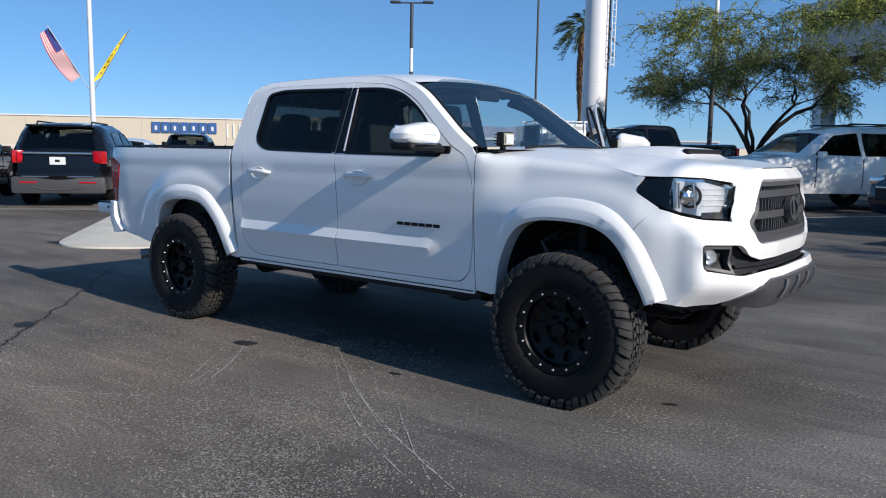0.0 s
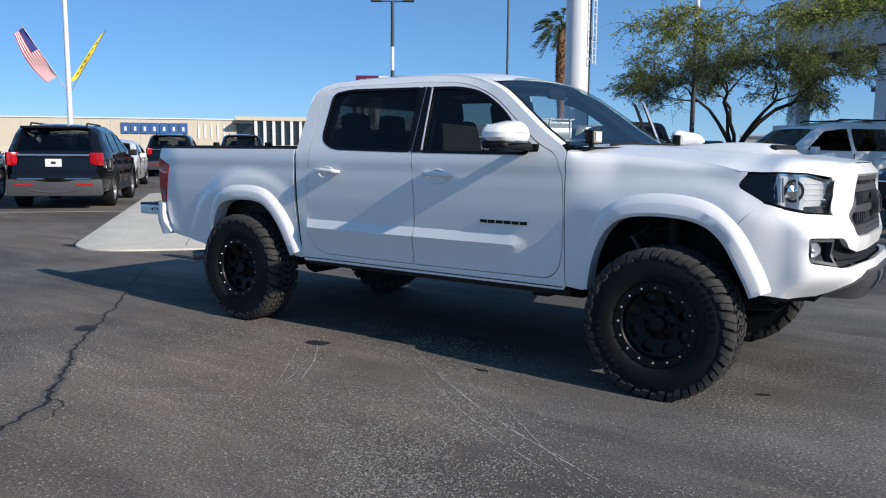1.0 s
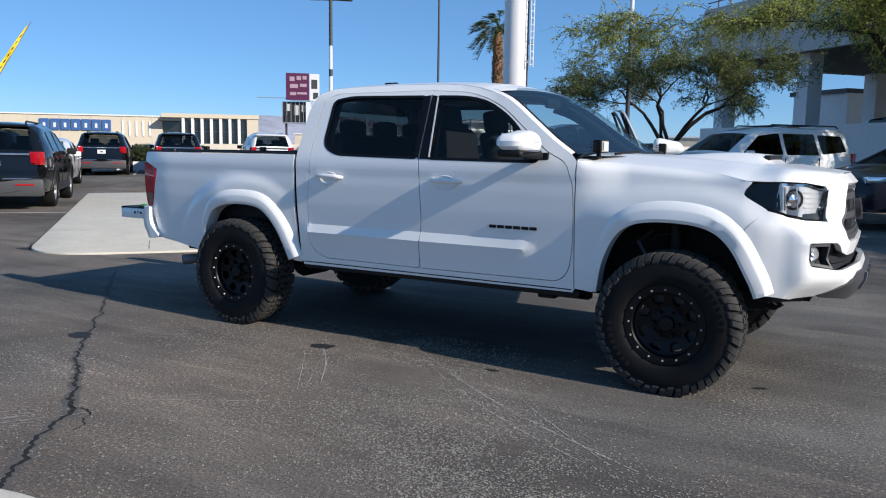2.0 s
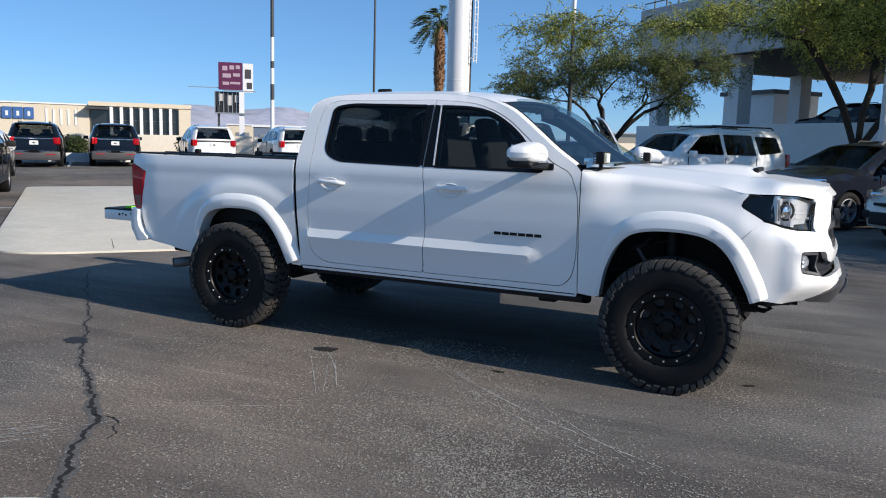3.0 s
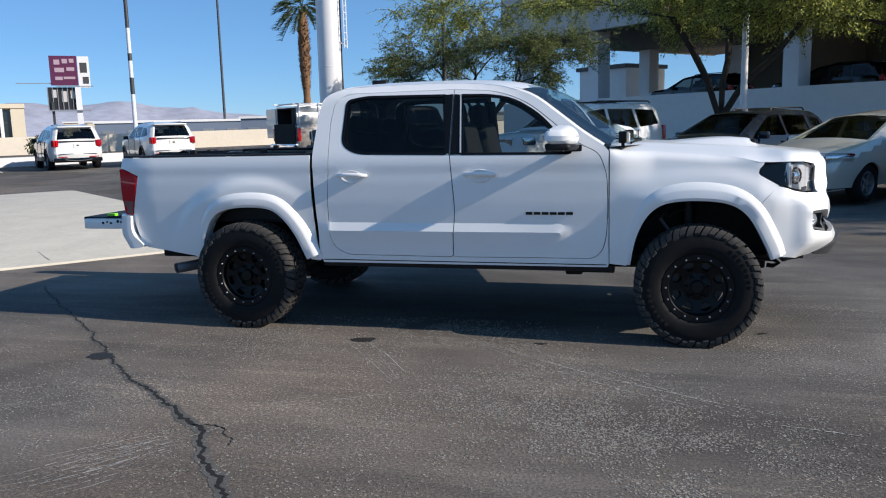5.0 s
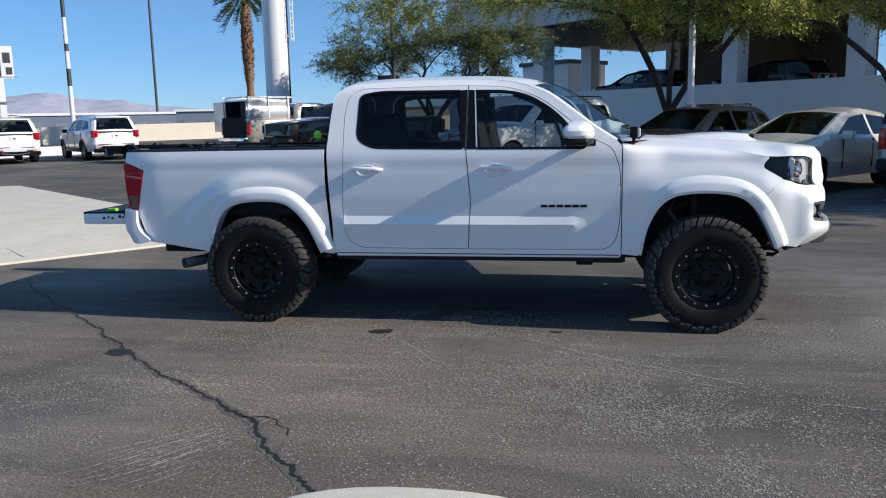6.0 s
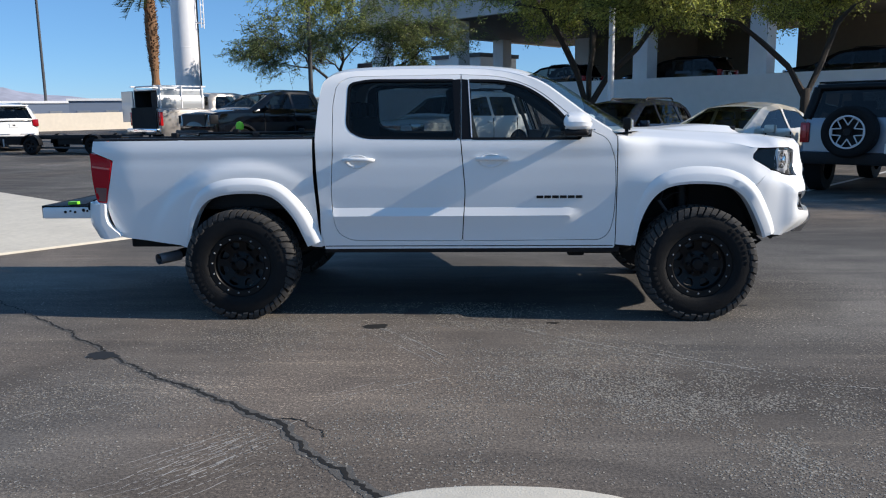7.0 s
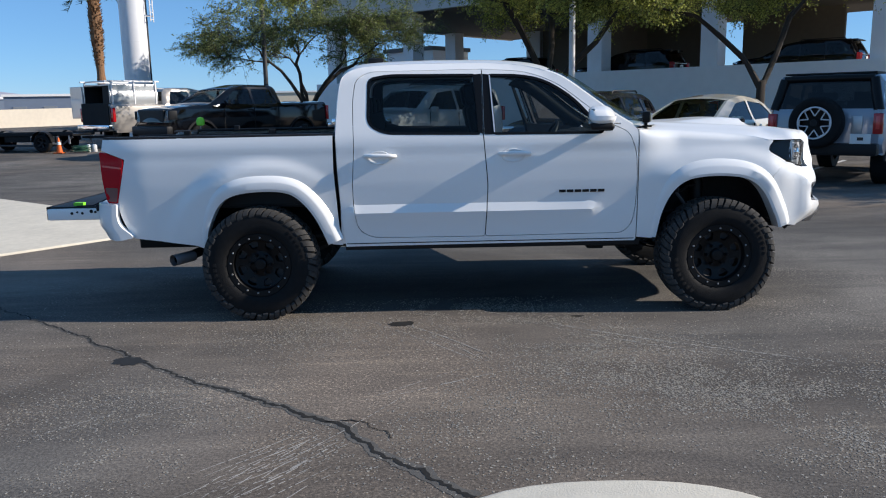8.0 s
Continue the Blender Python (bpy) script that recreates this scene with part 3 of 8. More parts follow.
def explorer(m, paint, label, newer=False, group=""):
    car = thing("suv", m, label, "car", group)
    sp = dict(paint=paint, half=1.0, belt=1.16, sill=0.36, wb=2.86 if not newer else 3.02, r=0.38, rim=0.25, arch=0.43, lean=0.36,
              top=[(3.78, 0.36), (3.86, 0.60), (3.80, 0.98), (3.55, 1.09), (2.60, 1.18), (1.72, 1.66), (0.95, 1.77), (-0.45, 1.73), (-0.78, 1.68), (-1.06, 1.18), (-1.10, 0.80), (-1.14, 0.66), (-1.06, 0.38)],
              windows=[[(2.15, 1.20), (1.62, 1.58), (1.15, 1.62), (1.12, 1.18)], [(1.04, 1.18), (1.06, 1.62), (0.20, 1.61), (0.12, 1.18)], [(0.03, 1.18), (0.10, 1.60), (-0.45, 1.56), (-0.70, 1.26)]],
              panes=[("windscreen", (2.50, 1.23), (1.76, 1.64)), ("rear_window", (-0.82, 1.62), (-1.04, 1.21))],
              cabin=(-0.85, 2.4), seats=(1.2, 0.2), mirror=(2.05, 1.18), handles=((1.25, 1.02), (0.2, 1.02)), doors=(1.08, 2.1, 0.12), cladding=True, rack=(1.2, -0.5, 1.80), rack_mat=TRIM if not newer else STEEL, mirror_mat=TRIM, crown=0.05)
    car_shell(car, sp)
    for s in (-1, 1):
        lamp(car, "tail_light", (-1.045, s * 0.80, 1.05), (0.18, 0.24, 0.27), CAR_LENS, s * 24)
        lamp(car, "headlight", (3.60, s * 0.72, 0.95), (0.3, 0.36, 0.14), CHROME, -s * 25)
        for k in ((0.52,) if newer else (0.42, 0.56)):
            part("exhaust_tip", mesh("exhaust_tip", *[g for g in tube_geo([(-1.0, s * k, 0.42), (-1.16, s * k, 0.42)], 0.045, 12, False)], CHROME, True), car)
    part("rear_bumper", bm_mesh("rear_bumper", box_bm([((-1.11, 0, 0.46), (0.18, 1.84, 0.36))] if not newer else [((-1.10, 0, 0.40), (0.18, 1.80, 0.18))], 0.07), BLACK_PAINT if newer else GREY_PLASTIC, True), car)
    part("bumper_strip", bm_mesh("bumper_strip", box_bm([((-1.19, 0, 0.64), (0.03, 1.4, 0.03))], 0.01), CHROME), car)
    part("tailgate_strip", bm_mesh("tailgate_strip", box_bm([((-1.155, 0, 1.13), (0.03, 1.36, 0.045))], 0.012), CHROME if not newer else TRIM), car)
    for s in (-1, 1):
        part("reflector", bm_mesh("reflector", box_bm([((-1.195, s * 0.58, 0.52), (0.03, 0.34, 0.035))], 0.008), CAR_LENS), car)
        # brighter red block painted in as the tail lamp's highlight
        part("lamp_glint", bm_mesh("lamp_glint", box_bm([((-1.140, s * 0.74, 1.05), (0.03, 0.10, 0.20), s * 24)], 0.01), RED_LENS), car)
    part("diffuser", mesh("diffuser", *tube_geo([(-1.19, 0.50 * q, 0.36 + 0.06 * q * q) for q in (-1, -0.75, -0.5, -0.25, 0, 0.25, 0.5, 0.75, 1)], 0.022, 8), GREY_PLASTIC, True), car)
    part("roof_spoiler", bm_mesh("roof_spoiler", box_bm([((-0.80, 0, 1.70), (0.30, 1.30, 0.05))], 0.02), paint, True), car)
    part("rear_wiper", bm_mesh("rear_wiper", box_bm([((-1.03, 0.1, 1.30), (0.02, 0.4, 0.02))], 0.005), TRIM), car)
    part("grille", bm_mesh("grille", box_bm([((3.84, 0, 0.82), (0.06, 1.0, 0.26))], 0.02), TRIM), car)
    plate(car, -1.175, 0.97)
    return car


def white_suv(m):
    car = thing("suv", m, "white full-size suv with dark windows and a roof rack", "car")
    sp = dict(paint=WHITE_CAR, half=1.0, belt=1.22, sill=0.40, wb=3.13, r=0.40, rim=0.24, arch=0.46, lean=0.30,
              top=[(4.02, 0.40), (4.06, 0.70), (3.98, 1.05), (3.6, 1.14), (2.75, 1.22), (1.95, 1.76), (1.2, 1.88), (-0.75, 1.88), (-1.02, 1.80), (-1.16, 1.22), (-1.20, 0.60), (-1.12, 0.42)],
              windows=[[(2.35, 1.26), (1.80, 1.70), (1.18, 1.76), (1.14, 1.24)], [(1.05, 1.24), (1.08, 1.76), (0.12, 1.76), (0.04, 1.24)], [(-0.06, 1.26), (0.02, 1.74), (-0.78, 1.72), (-0.92, 1.34)]],
              panes=[("windscreen", (2.66, 1.28), (1.99, 1.73)), ("rear_window", (-1.04, 1.74), (-1.15, 1.27))],
              cabin=(-0.95, 2.55), seats=(1.2, 0.2), mirror=(2.25, 1.26), handles=((1.25, 1.08), (0.2, 1.08)), doors=(1.1, 2.3, 0.06), rack=(1.3, -0.85, 1.97), crown=0.05)
    car_shell(car, sp)
    for s in (-1, 1):
        lamp(car, "tail_light", (-1.12, s * 0.86, 1.10), (0.12, 0.16, 0.4), CAR_LENS)
        lamp(car, "headlight", (3.84, s * 0.78, 0.98), (0.3, 0.36, 0.2), CHROME, -s * 20)
    part("grille", bm_mesh("grille", box_bm([((4.05, 0, 0.92), (0.06, 0.9, 0.26))], 0.02), CHROME), car)
    part("front_bumper", bm_mesh("front_bumper", box_bm([((3.98, 0, 0.52), (0.2, 1.7, 0.18))], 0.05), TRIM), car)
    for y in (0.8, -0.1):
        part("rack_bar", bm_mesh("rack_bar", box_bm([((y, 0, 1.97), (0.05, 1.4, 0.03))], 0.01), TRIM), car)
    return car


def dark_cuv(m):
    car = thing("crossover", m, "dark grey crossover parked nose out", "car")
    sp = dict(paint=NAVY_PAINT, half=0.93, belt=1.06, sill=0.32, wb=2.70, r=0.35, rim=0.23, arch=0.40, lean=0.42,
              top=[(3.56, 0.32), (3.62, 0.55), (3.55, 0.86), (3.2, 0.98), (2.45, 1.08), (1.45, 1.55), (0.7, 1.63), (-0.4, 1.58), (-0.72, 1.50), (-0.98, 1.10), (-1.02, 0.60), (-0.95, 0.34)],
              windows=[[(2.1, 1.10), (1.40, 1.48), (0.98, 1.52), (0.95, 1.08)], [(0.87, 1.08), (0.90, 1.52), (0.05, 1.49), (-0.02, 1.10)], [(-0.12, 1.12), (-0.05, 1.47), (-0.48, 1.42), (-0.62, 1.20)]],
              panes=[("windscreen", (2.38, 1.12), (1.50, 1.53)), ("rear_window", (-0.74, 1.46), (-0.96, 1.14))],
              cabin=(-0.75, 2.25), seats=(1.0, 0.1), mirror=(1.95, 1.10), handles=((1.05, 0.95), (0.1, 0.95)), doors=(0.92, 1.95, 0.0), rack=(0.9, -0.4, 1.665), crown=0.05)
    car_shell(car, sp)
    for s in (-1, 1):
        lamp(car, "headlight", (3.40, s * 0.70, 0.87), (0.36, 0.26, 0.13), CHROME, -s * 28)
        lamp(car, "tail_light", (-0.92, s * 0.72, 0.95), (0.2, 0.3, 0.16), CAR_LENS)
    part("grille", bm_mesh("grille", box_bm([((3.67, 0, 0.66), (0.07, 0.95, 0.24))], 0.02), TRIM), car)
    part("grille_strip", bm_mesh("grille_strip", box_bm([((3.705, 0, 0.76), (0.03, 0.9, 0.03))], 0.01), CHROME), car)
    return car


def hatchback(m, paint, label):
    car = thing("hatchback", m, label, "car")
    sp = dict(paint=paint, half=0.87, belt=0.98, sill=0.26, wb=2.70, r=0.31, rim=0.205, arch=0.355, lean=0.42,
              top=[(3.58, 0.26), (3.64, 0.46), (3.56, 0.70), (3.25, 0.84), (2.65, 0.98), (1.45, 1.42), (0.75, 1.49), (-0.1, 1.40), (-0.72, 1.13), (-0.80, 1.0), (-0.86, 0.60), (-0.78, 0.30)],
              windows=[[(2.12, 1.03), (1.42, 1.34), (0.88, 1.39), (0.86, 1.00)], [(0.78, 1.00), (0.80, 1.39), (0.1, 1.32), (-0.28, 1.10), (-0.2, 1.02)]],
              panes=[("windscreen", (2.55, 1.02), (1.50, 1.40)), ("rear_window", (-0.16, 1.375), (-0.68, 1.15))],
              cabin=(-0.4, 2.35), seats=(0.95, 0.1), mirror=(2.0, 1.02), handles=((0.95, 0.86), (0.05, 0.88)), doors=(0.83, 1.95, 0.0), crown=0.05, taper=0.18)
    car_shell(car, sp)
    for s in (-1, 1):
        hl = lamp(car, "headlight", (3.36, s * 0.66, 0.765), (0.50, 0.23, 0.14), CLEAR_LENS, -s * 30, 0.04)
        lamp(hl, "reflector", (3.33, s * 0.66, 0.755), (0.42, 0.16, 0.10), CHROME, -s * 30, 0.03)
        lamp(hl, "turn_lamp", (3.15, s * 0.79, 0.79), (0.14, 0.05, 0.07), CAR_LENS, -s * 18, 0.02)
        lamp(car, "fog_light", (3.63, s * 0.58, 0.45), (0.06, 0.16, 0.13), TRIM, -s * 20)
        lamp(car, "tail_light", (-0.76, s * 0.68, 0.86), (0.2, 0.2, 0.3), CAR_LENS)
    part("lower_grille", bm_mesh("lower_grille", box_bm([((3.70, 0, 0.40), (0.08, 0.95, 0.20))], 0.03), TRIM), car)
    part("badge", bm_mesh("badge", box_bm([((3.655, 0, 0.695), (0.03, 0.15, 0.09))], 0.02), CHROME), car)
    plate(car, 3.735, 0.55, d=1)
    part("upper_grille", bm_mesh("upper_grille", box_bm([((3.69, 0, 0.62), (0.05, 0.85, 0.05))], 0.015), TRIM), car)
    return car


def boxy_suv(m):
    car = thing("off_road_suv", m, "grey boxy off-road suv with a spare wheel on its tailgate", "car")
    sp = dict(paint=GREY_PAINT, glass=GLASS_DEEP, half=0.94, belt=1.22, sill=0.52, wb=2.95, r=0.42, rim=0.23, arch=0.50, lean=0.14, fillet=0.06, taper=0.05,
              top=[(3.72, 0.55), (3.76, 0.85), (3.72, 1.16, 0.05), (3.5, 1.22), (2.35, 1.26), (1.85, 1.76, 0.06), (1.2, 1.85), (-0.62, 1.84, 0.08), (-0.78, 1.26), (-0.80, 0.60), (-0.72, 0.54)],
              windows=[[(2.05, 1.28), (1.80, 1.70), (1.08, 1.72), (1.05, 1.26)], [(0.97, 1.26), (1.00, 1.72), (0.15, 1.72), (0.12, 1.26)], [(0.04, 1.26), (0.06, 1.72), (-0.58, 1.72), (-0.64, 1.28)]],
              panes=[("windscreen", (2.28, 1.32), (1.88, 1.73)), ("rear_window", (-0.655, 1.72), (-0.765, 1.30))],
              cabin=(-0.7, 2.2), seats=(1.1, 0.1), mirror=(2.0, 1.3), handles=((1.15, 1.1), (0.25, 1.1)), doors=(1.0, 2.05, 0.1), cladding=True, crown=0.02, tw=0.28, mirror_mat=TRIM)
    car_shell(car, sp)
    part("black_roof", bm_mesh("black_roof", box_bm([((0.6, 0, 1.872), (2.4, 1.44, 0.03))], 0.012), TRIM, True), car)
    tyre, rm, sp_mesh = wheel_data(0.42, 0.28, 0.27, "six", SPOKE_SILVER, 0.05)
    t = part("spare_wheel", tyre, car, "", pose(-0.99, 0.06, 1.06, 0, 0, -90))
    part("spare_rim", rm, t)
    part("spokes", sp_mesh, t)
    part("spare_ring", mesh("spare_ring", *revolve([(0.244, -0.150), (0.248, -0.156), (0.266, -0.156), (0.272, -0.148)], steps=40), SPOKE_SILVER, True), t)
    part("spare_cap", mesh("spare_cap", *revolve([(0.0, -0.165), (0.055, -0.163), (0.065, -0.150), (0.066, -0.12)], steps=24), TRIM, True), t)
    for s in (-1, 1):
        lamp(car, "tail_light", (-0.79, s * 0.83, 1.04), (0.08, 0.15, 0.34), CAR_LENS, 0, 0.02)
    part("rear_bumper", bm_mesh("rear_bumper", box_bm([((-0.86, 0, 0.62), (0.22, 1.74, 0.2))], 0.04), TRIM, True), car)
    for s in (-1, 1):
        # the lamp's glint is put on as a lighter red block
        lamp(car, "lamp_glint", (-0.835, s * 0.83, 1.06), (0.02, 0.06, 0.22), BRIGHT_RED, 0, 0.008)
        part("hardtop_pillar", mesh("hardtop_pillar", *tube_geo([(-0.650, s * 0.700, 1.78), (-0.700, s * 0.755, 1.52), (-0.762, s * 0.815, 1.27)], [0.075, 0.080, 0.080], 10), SEAL, True), car)
    part("hardtop_header", mesh("hardtop_header", *tube_geo([(-0.650, -0.70, 1.785), (-0.665, 0.0, 1.79), (-0.650, 0.70, 1.785)], 0.06, 10), SEAL, True), car)
    part("hinge_panel", bm_mesh("hinge_panel", box_bm([((-0.81, -0.52, 1.02), (0.03, 0.16, 0.30))], 0.012), SILVER_PAINT, True), car)
    plate(car, -0.985, 0.80, -0.62)
    return car


def pickup(m, paint, label, shell=False):
    car = thing("pickup_truck", m, label, "truck")
    sp = dict(paint=paint, half=1.0, belt=1.34, sill=0.50, wb=3.68, r=0.42, rim=0.24, arch=0.50, lean=0.34, fillet=0.07, taper=0.08,
              top=[(4.60, 0.55), (4.66, 0.85), (4.60, 1.26, 0.06), (4.3, 1.32), (3.35, 1.38), (2.55, 1.84), (1.9, 1.96), (1.05, 1.95), (0.85, 1.88), (0.72, 1.40, 0.02), (0.60, 1.40, 0.02), (-1.12, 1.42, 0.03), (-1.18, 1.36), (-1.18, 0.62), (-1.10, 0.58)],
              windows=[[(2.92, 1.40), (2.42, 1.80), (1.88, 1.84), (1.86, 1.38)], [(1.78, 1.38), (1.80, 1.84), (1.10, 1.82), (0.95, 1.40)]],
              panes=[("windscreen", (3.26, 1.44), (2.59, 1.82)), ("rear_window", (0.83, 1.84), (0.75, 1.48))],
              cabin=(0.85, 3.1), seats=(1.9, 1.1), mirror=(2.85, 1.42), handles=((1.95, 1.22), (1.1, 1.22)), doors=(1.82, 2.9, 0.9), cladding=True, crown=0.03, tw=0.28)
    car_shell(car, sp)
    for s in (-1, 1):
        lamp(car, "headlight", (4.52, s * 0.84, 1.10), (0.24, 0.24, 0.26), LAMP_SILVER if shell else TRIM, -s * 14)
        for k in range(0 if shell else 3):
            lamp(car, "lamp_led", (4.60 - 0.05 * k, s * (0.80 + 0.05 * k), 1.12), (0.08, 0.035, 0.20), LAMP_SILVER, -s * 14, 0.01)
        lamp(car, "tail_light", (-1.14, s * 0.91, 1.08), (0.1, 0.16, 0.46), CAR_LENS, 0, 0.02)
    part("grille", bm_mesh("grille", box_bm([((4.64, 0, 1.08), (0.08, 1.3, 0.36))], 0.03), TRIM), car)
    part("front_bumper", bm_mesh("front_bumper", box_bm([((4.68, 0, 0.68), (0.2, 1.9, 0.24))], 0.05), TRIM if not shell else CHROME, True), car)
    part("rear_bumper", bm_mesh("rear_bumper", box_bm([((-1.26, 0, 0.66), (0.2, 1.9, 0.2))], 0.04), CHROME, True), car)
    if shell:
        # a white utility canopy with a ladder rack, one side door swung open
        part("canopy_shell", bm_mesh("canopy_shell", box_bm([((-0.25, 0.76, 1.72), (1.75, 0.04, 0.62)), ((-0.25, -0.76, 1.72), (1.75, 0.04, 0.62)), ((-0.25, 0, 2.04), (1.75, 1.56, 0.04)), ((0.60, -0.55, 1.72), (0.04, 0.40, 0.6)), ((0.60, 0.55, 1.72), (0.04, 0.40, 0.6)), ((0.60, 0, 1.98), (0.04, 0.7, 0.08))], 0.01), SILVER_PAINT), car)
        part("canopy_side", mesh("canopy_side", *grid([[(x, -s2 * (0.80 + 0.02 * math.sin(k / 6 * 3.14) - 0.14 * (k / 6) ** 3), 1.42 + 0.66 * k / 6) for k in range(7)] for s2 in (1,) for x in (0.62, -0.25, -1.12)], False), SILVER_PAINT, True), car)
        part("canopy_side", mesh("canopy_side", *grid([[(x, 0.80 + 0.02 * math.sin(k / 6 * 3.14) - 0.14 * (k / 6) ** 3, 1.42 + 0.66 * k / 6) for k in range(7)] for x in (0.62, -0.25, -1.12)], True), SILVER_PAINT, True), car)
        part("open_door", bm_mesh("open_door", box_bm([((-1.10, 1.25, 1.50), (0.05, 0.75, 1.05))], 0.012), SILVER_PAINT), car)
        # black plate over the tailgate, drawn in place of the shaded opening
        part("opening_plate", bm_mesh("opening_plate", box_bm([((-1.222, 0.0, 1.06), (0.03, 1.60, 0.80))], 0.01), UNDER), car)
        # dark boxes put the shade inside the canopy into their colour
        part("shade_lining", bm_mesh("shade_lining", box_bm([((-0.27, 0.725, 1.72), (1.68, 0.02, 0.60)), ((-0.27, -0.725, 1.72), (1.68, 0.02, 0.60)), ((-0.27, 0, 2.005), (1.68, 1.43, 0.02)), ((-0.27, 0, 1.43), (1.68, 1.43, 0.02)), ((-0.9, -0.50, 1.70), (0.35, 0.42, 0.56))]), CAR_DARK), car)
        for s in (-1, 1):
            part("rack_rail", bm_mesh("rack_rail", box_bm([((-0.25, s * 0.72, 2.16), (2.0, 0.05, 0.05))], 0.01), POLE_WHITE), car)
            for x in (-1.05, -0.25, 0.55):
                part("rack_post", bm_mesh("rack_post", box_bm([((x, s * 0.80, 1.80), (0.05, 0.05, 0.76))], 0.01), POLE_WHITE), car)
        for x in (-1.05, 0.55):
            part("rack_bar", bm_mesh("rack_bar", box_bm([((x, 0, 2.16), (0.05, 1.6, 0.05))], 0.01), POLE_WHITE), car)
    return car


# the parked cars, row by row
def centre(pt, deg, dx, dy):
    """The place of a car's origin from a known point of it, (dx, dy) in the car's own axes."""
    a = radians(deg)
    return pt[0] - dx * math.cos(a) + dy * math.sin(a), pt[1] - dx * math.sin(a) - dy * math.cos(a)


ROW = "dark and white suvs in the far rows"
explorer(at(*centre((-10.75, 4.47), V_DEG, -1.08, -0.86), V_DEG), BLACK_PAINT, "black suv parked with its tail to the drive lane", group=ROW)
explorer(at(-24.6, 16.2, V_DEG), BLACK_PAINT, "black suv with chrome tailgate strip, far row", group=ROW)
explorer(at(-23.2, 18.9, V_DEG), BLACK_PAINT, "black suv in the far row beside white suvs", group=ROW)
explorer(at(*centre((-19.7, 19.83), V_DEG, -1.08, 0.86), V_DEG), WHITE_CAR, "white suv in the far row", True, ROW)
explorer(at(*centre((-16.62, 21.73), V_DEG, -1.08, 0.86), V_DEG), WHITE_CAR, "white suv near the end of the far row", True, ROW)
explorer(at(-27.5, 13.2, V_DEG), NAVY_PAINT, "dark blue suv in the far row", group=ROW)
white_suv(at(*centre((3.13, 17.06), U_DEG + 180, -1.0, 0.80), U_DEG + 180))
dark_cuv(at(*centre((6.45, 13.10), U_DEG + 180, -0.4, 0.72), U_DEG + 180))
hatchback(at(7.66, 10.85, 227.2, 0.03), BEIGE_PAINT, "champagne silver hybrid hatchback parked nose out")
hatchback(at(*centre((-17.3, 8.5), V_DEG + 180, 3.6, 0.0), V_DEG + 180), WHITE_CAR, "white hatchback parked nose to nose with a black suv")
explorer(at(*centre((-10.75 - 2.0, 4.47 - 2.34), V_DEG, -1.08, -0.86), V_DEG), BLACK_PAINT, "black suv in the next slot of the near row", group=ROW)
boxy_suv(at(*centre((7.58, 6.78), U_DEG, -1.1, 0.06), U_DEG))
pickup(at(*centre((-6.08, 15.95), U_DEG + 180, 4.5, 0.85), U_DEG + 180, 0.08), BLACK_PAINT, "black crew-cab pickup parked across the lane")
pickup(at(*centre((-9.87, 21.2), 53, -1.22, -0.96), 53) @ Matrix.Scale(1.07, 4), PEWTER_PAINT, "pewter pickup with a utility canopy, ladder rack and open door", True)

# ---- the subject: a white crew-cab pickup, tailgate down, driver's door open ----
truck = thing("pickup_truck", pose(0, 0, 0), "white lifted crew-cab pickup with black wheels, tailgate lowered", "truck")
SIDE_Z = [0.40, 0.56, 0.68, 0.80, 0.95, 1.08, 1.20, 1.26, 1.30, 1.68, 1.72, 1.75, 1.775, 1.80]
SIDE_Y = [0.810, 0.834, 0.8465, 0.854, 0.8655, 0.8670, 0.862, 0.854, 0.846, 0.700, 0.676, 0.648, 0.600, 0.540]
PLAN = [(4.09, 0.0), (4.08, 0.25), (4.05, 0.45), (3.98, 0.58), (3.93, 0.70), (3.84, 0.79), (3.73, 0.845), (3.60, 0.866), (3.45, 0.872), (3.20, 0.872)]
PLAN_X = np.array([p[0] for p in PLAN][::-1])
PLAN_H = np.array([p[1] for p in PLAN][::-1])
PLAN_U = np.concatenate(([0.0], np.cumsum([math.dist(a, b) for a, b in zip(PLAN, PLAN[1:])])))


def smooth(a, b, x):
    t = min(1.0, max(0.0, (x - a) / (b - a)))
    return t * t * (3 - 2 * t)


def wing_top(x):
    """Height of the front wing's upper edge."""
    return float(np.interp(x, [2.66, 2.95, 3.25, 3.50, 3.62, 3.80], [1.288, 1.276, 1.252, 1.222, 1.200, 1.190]))


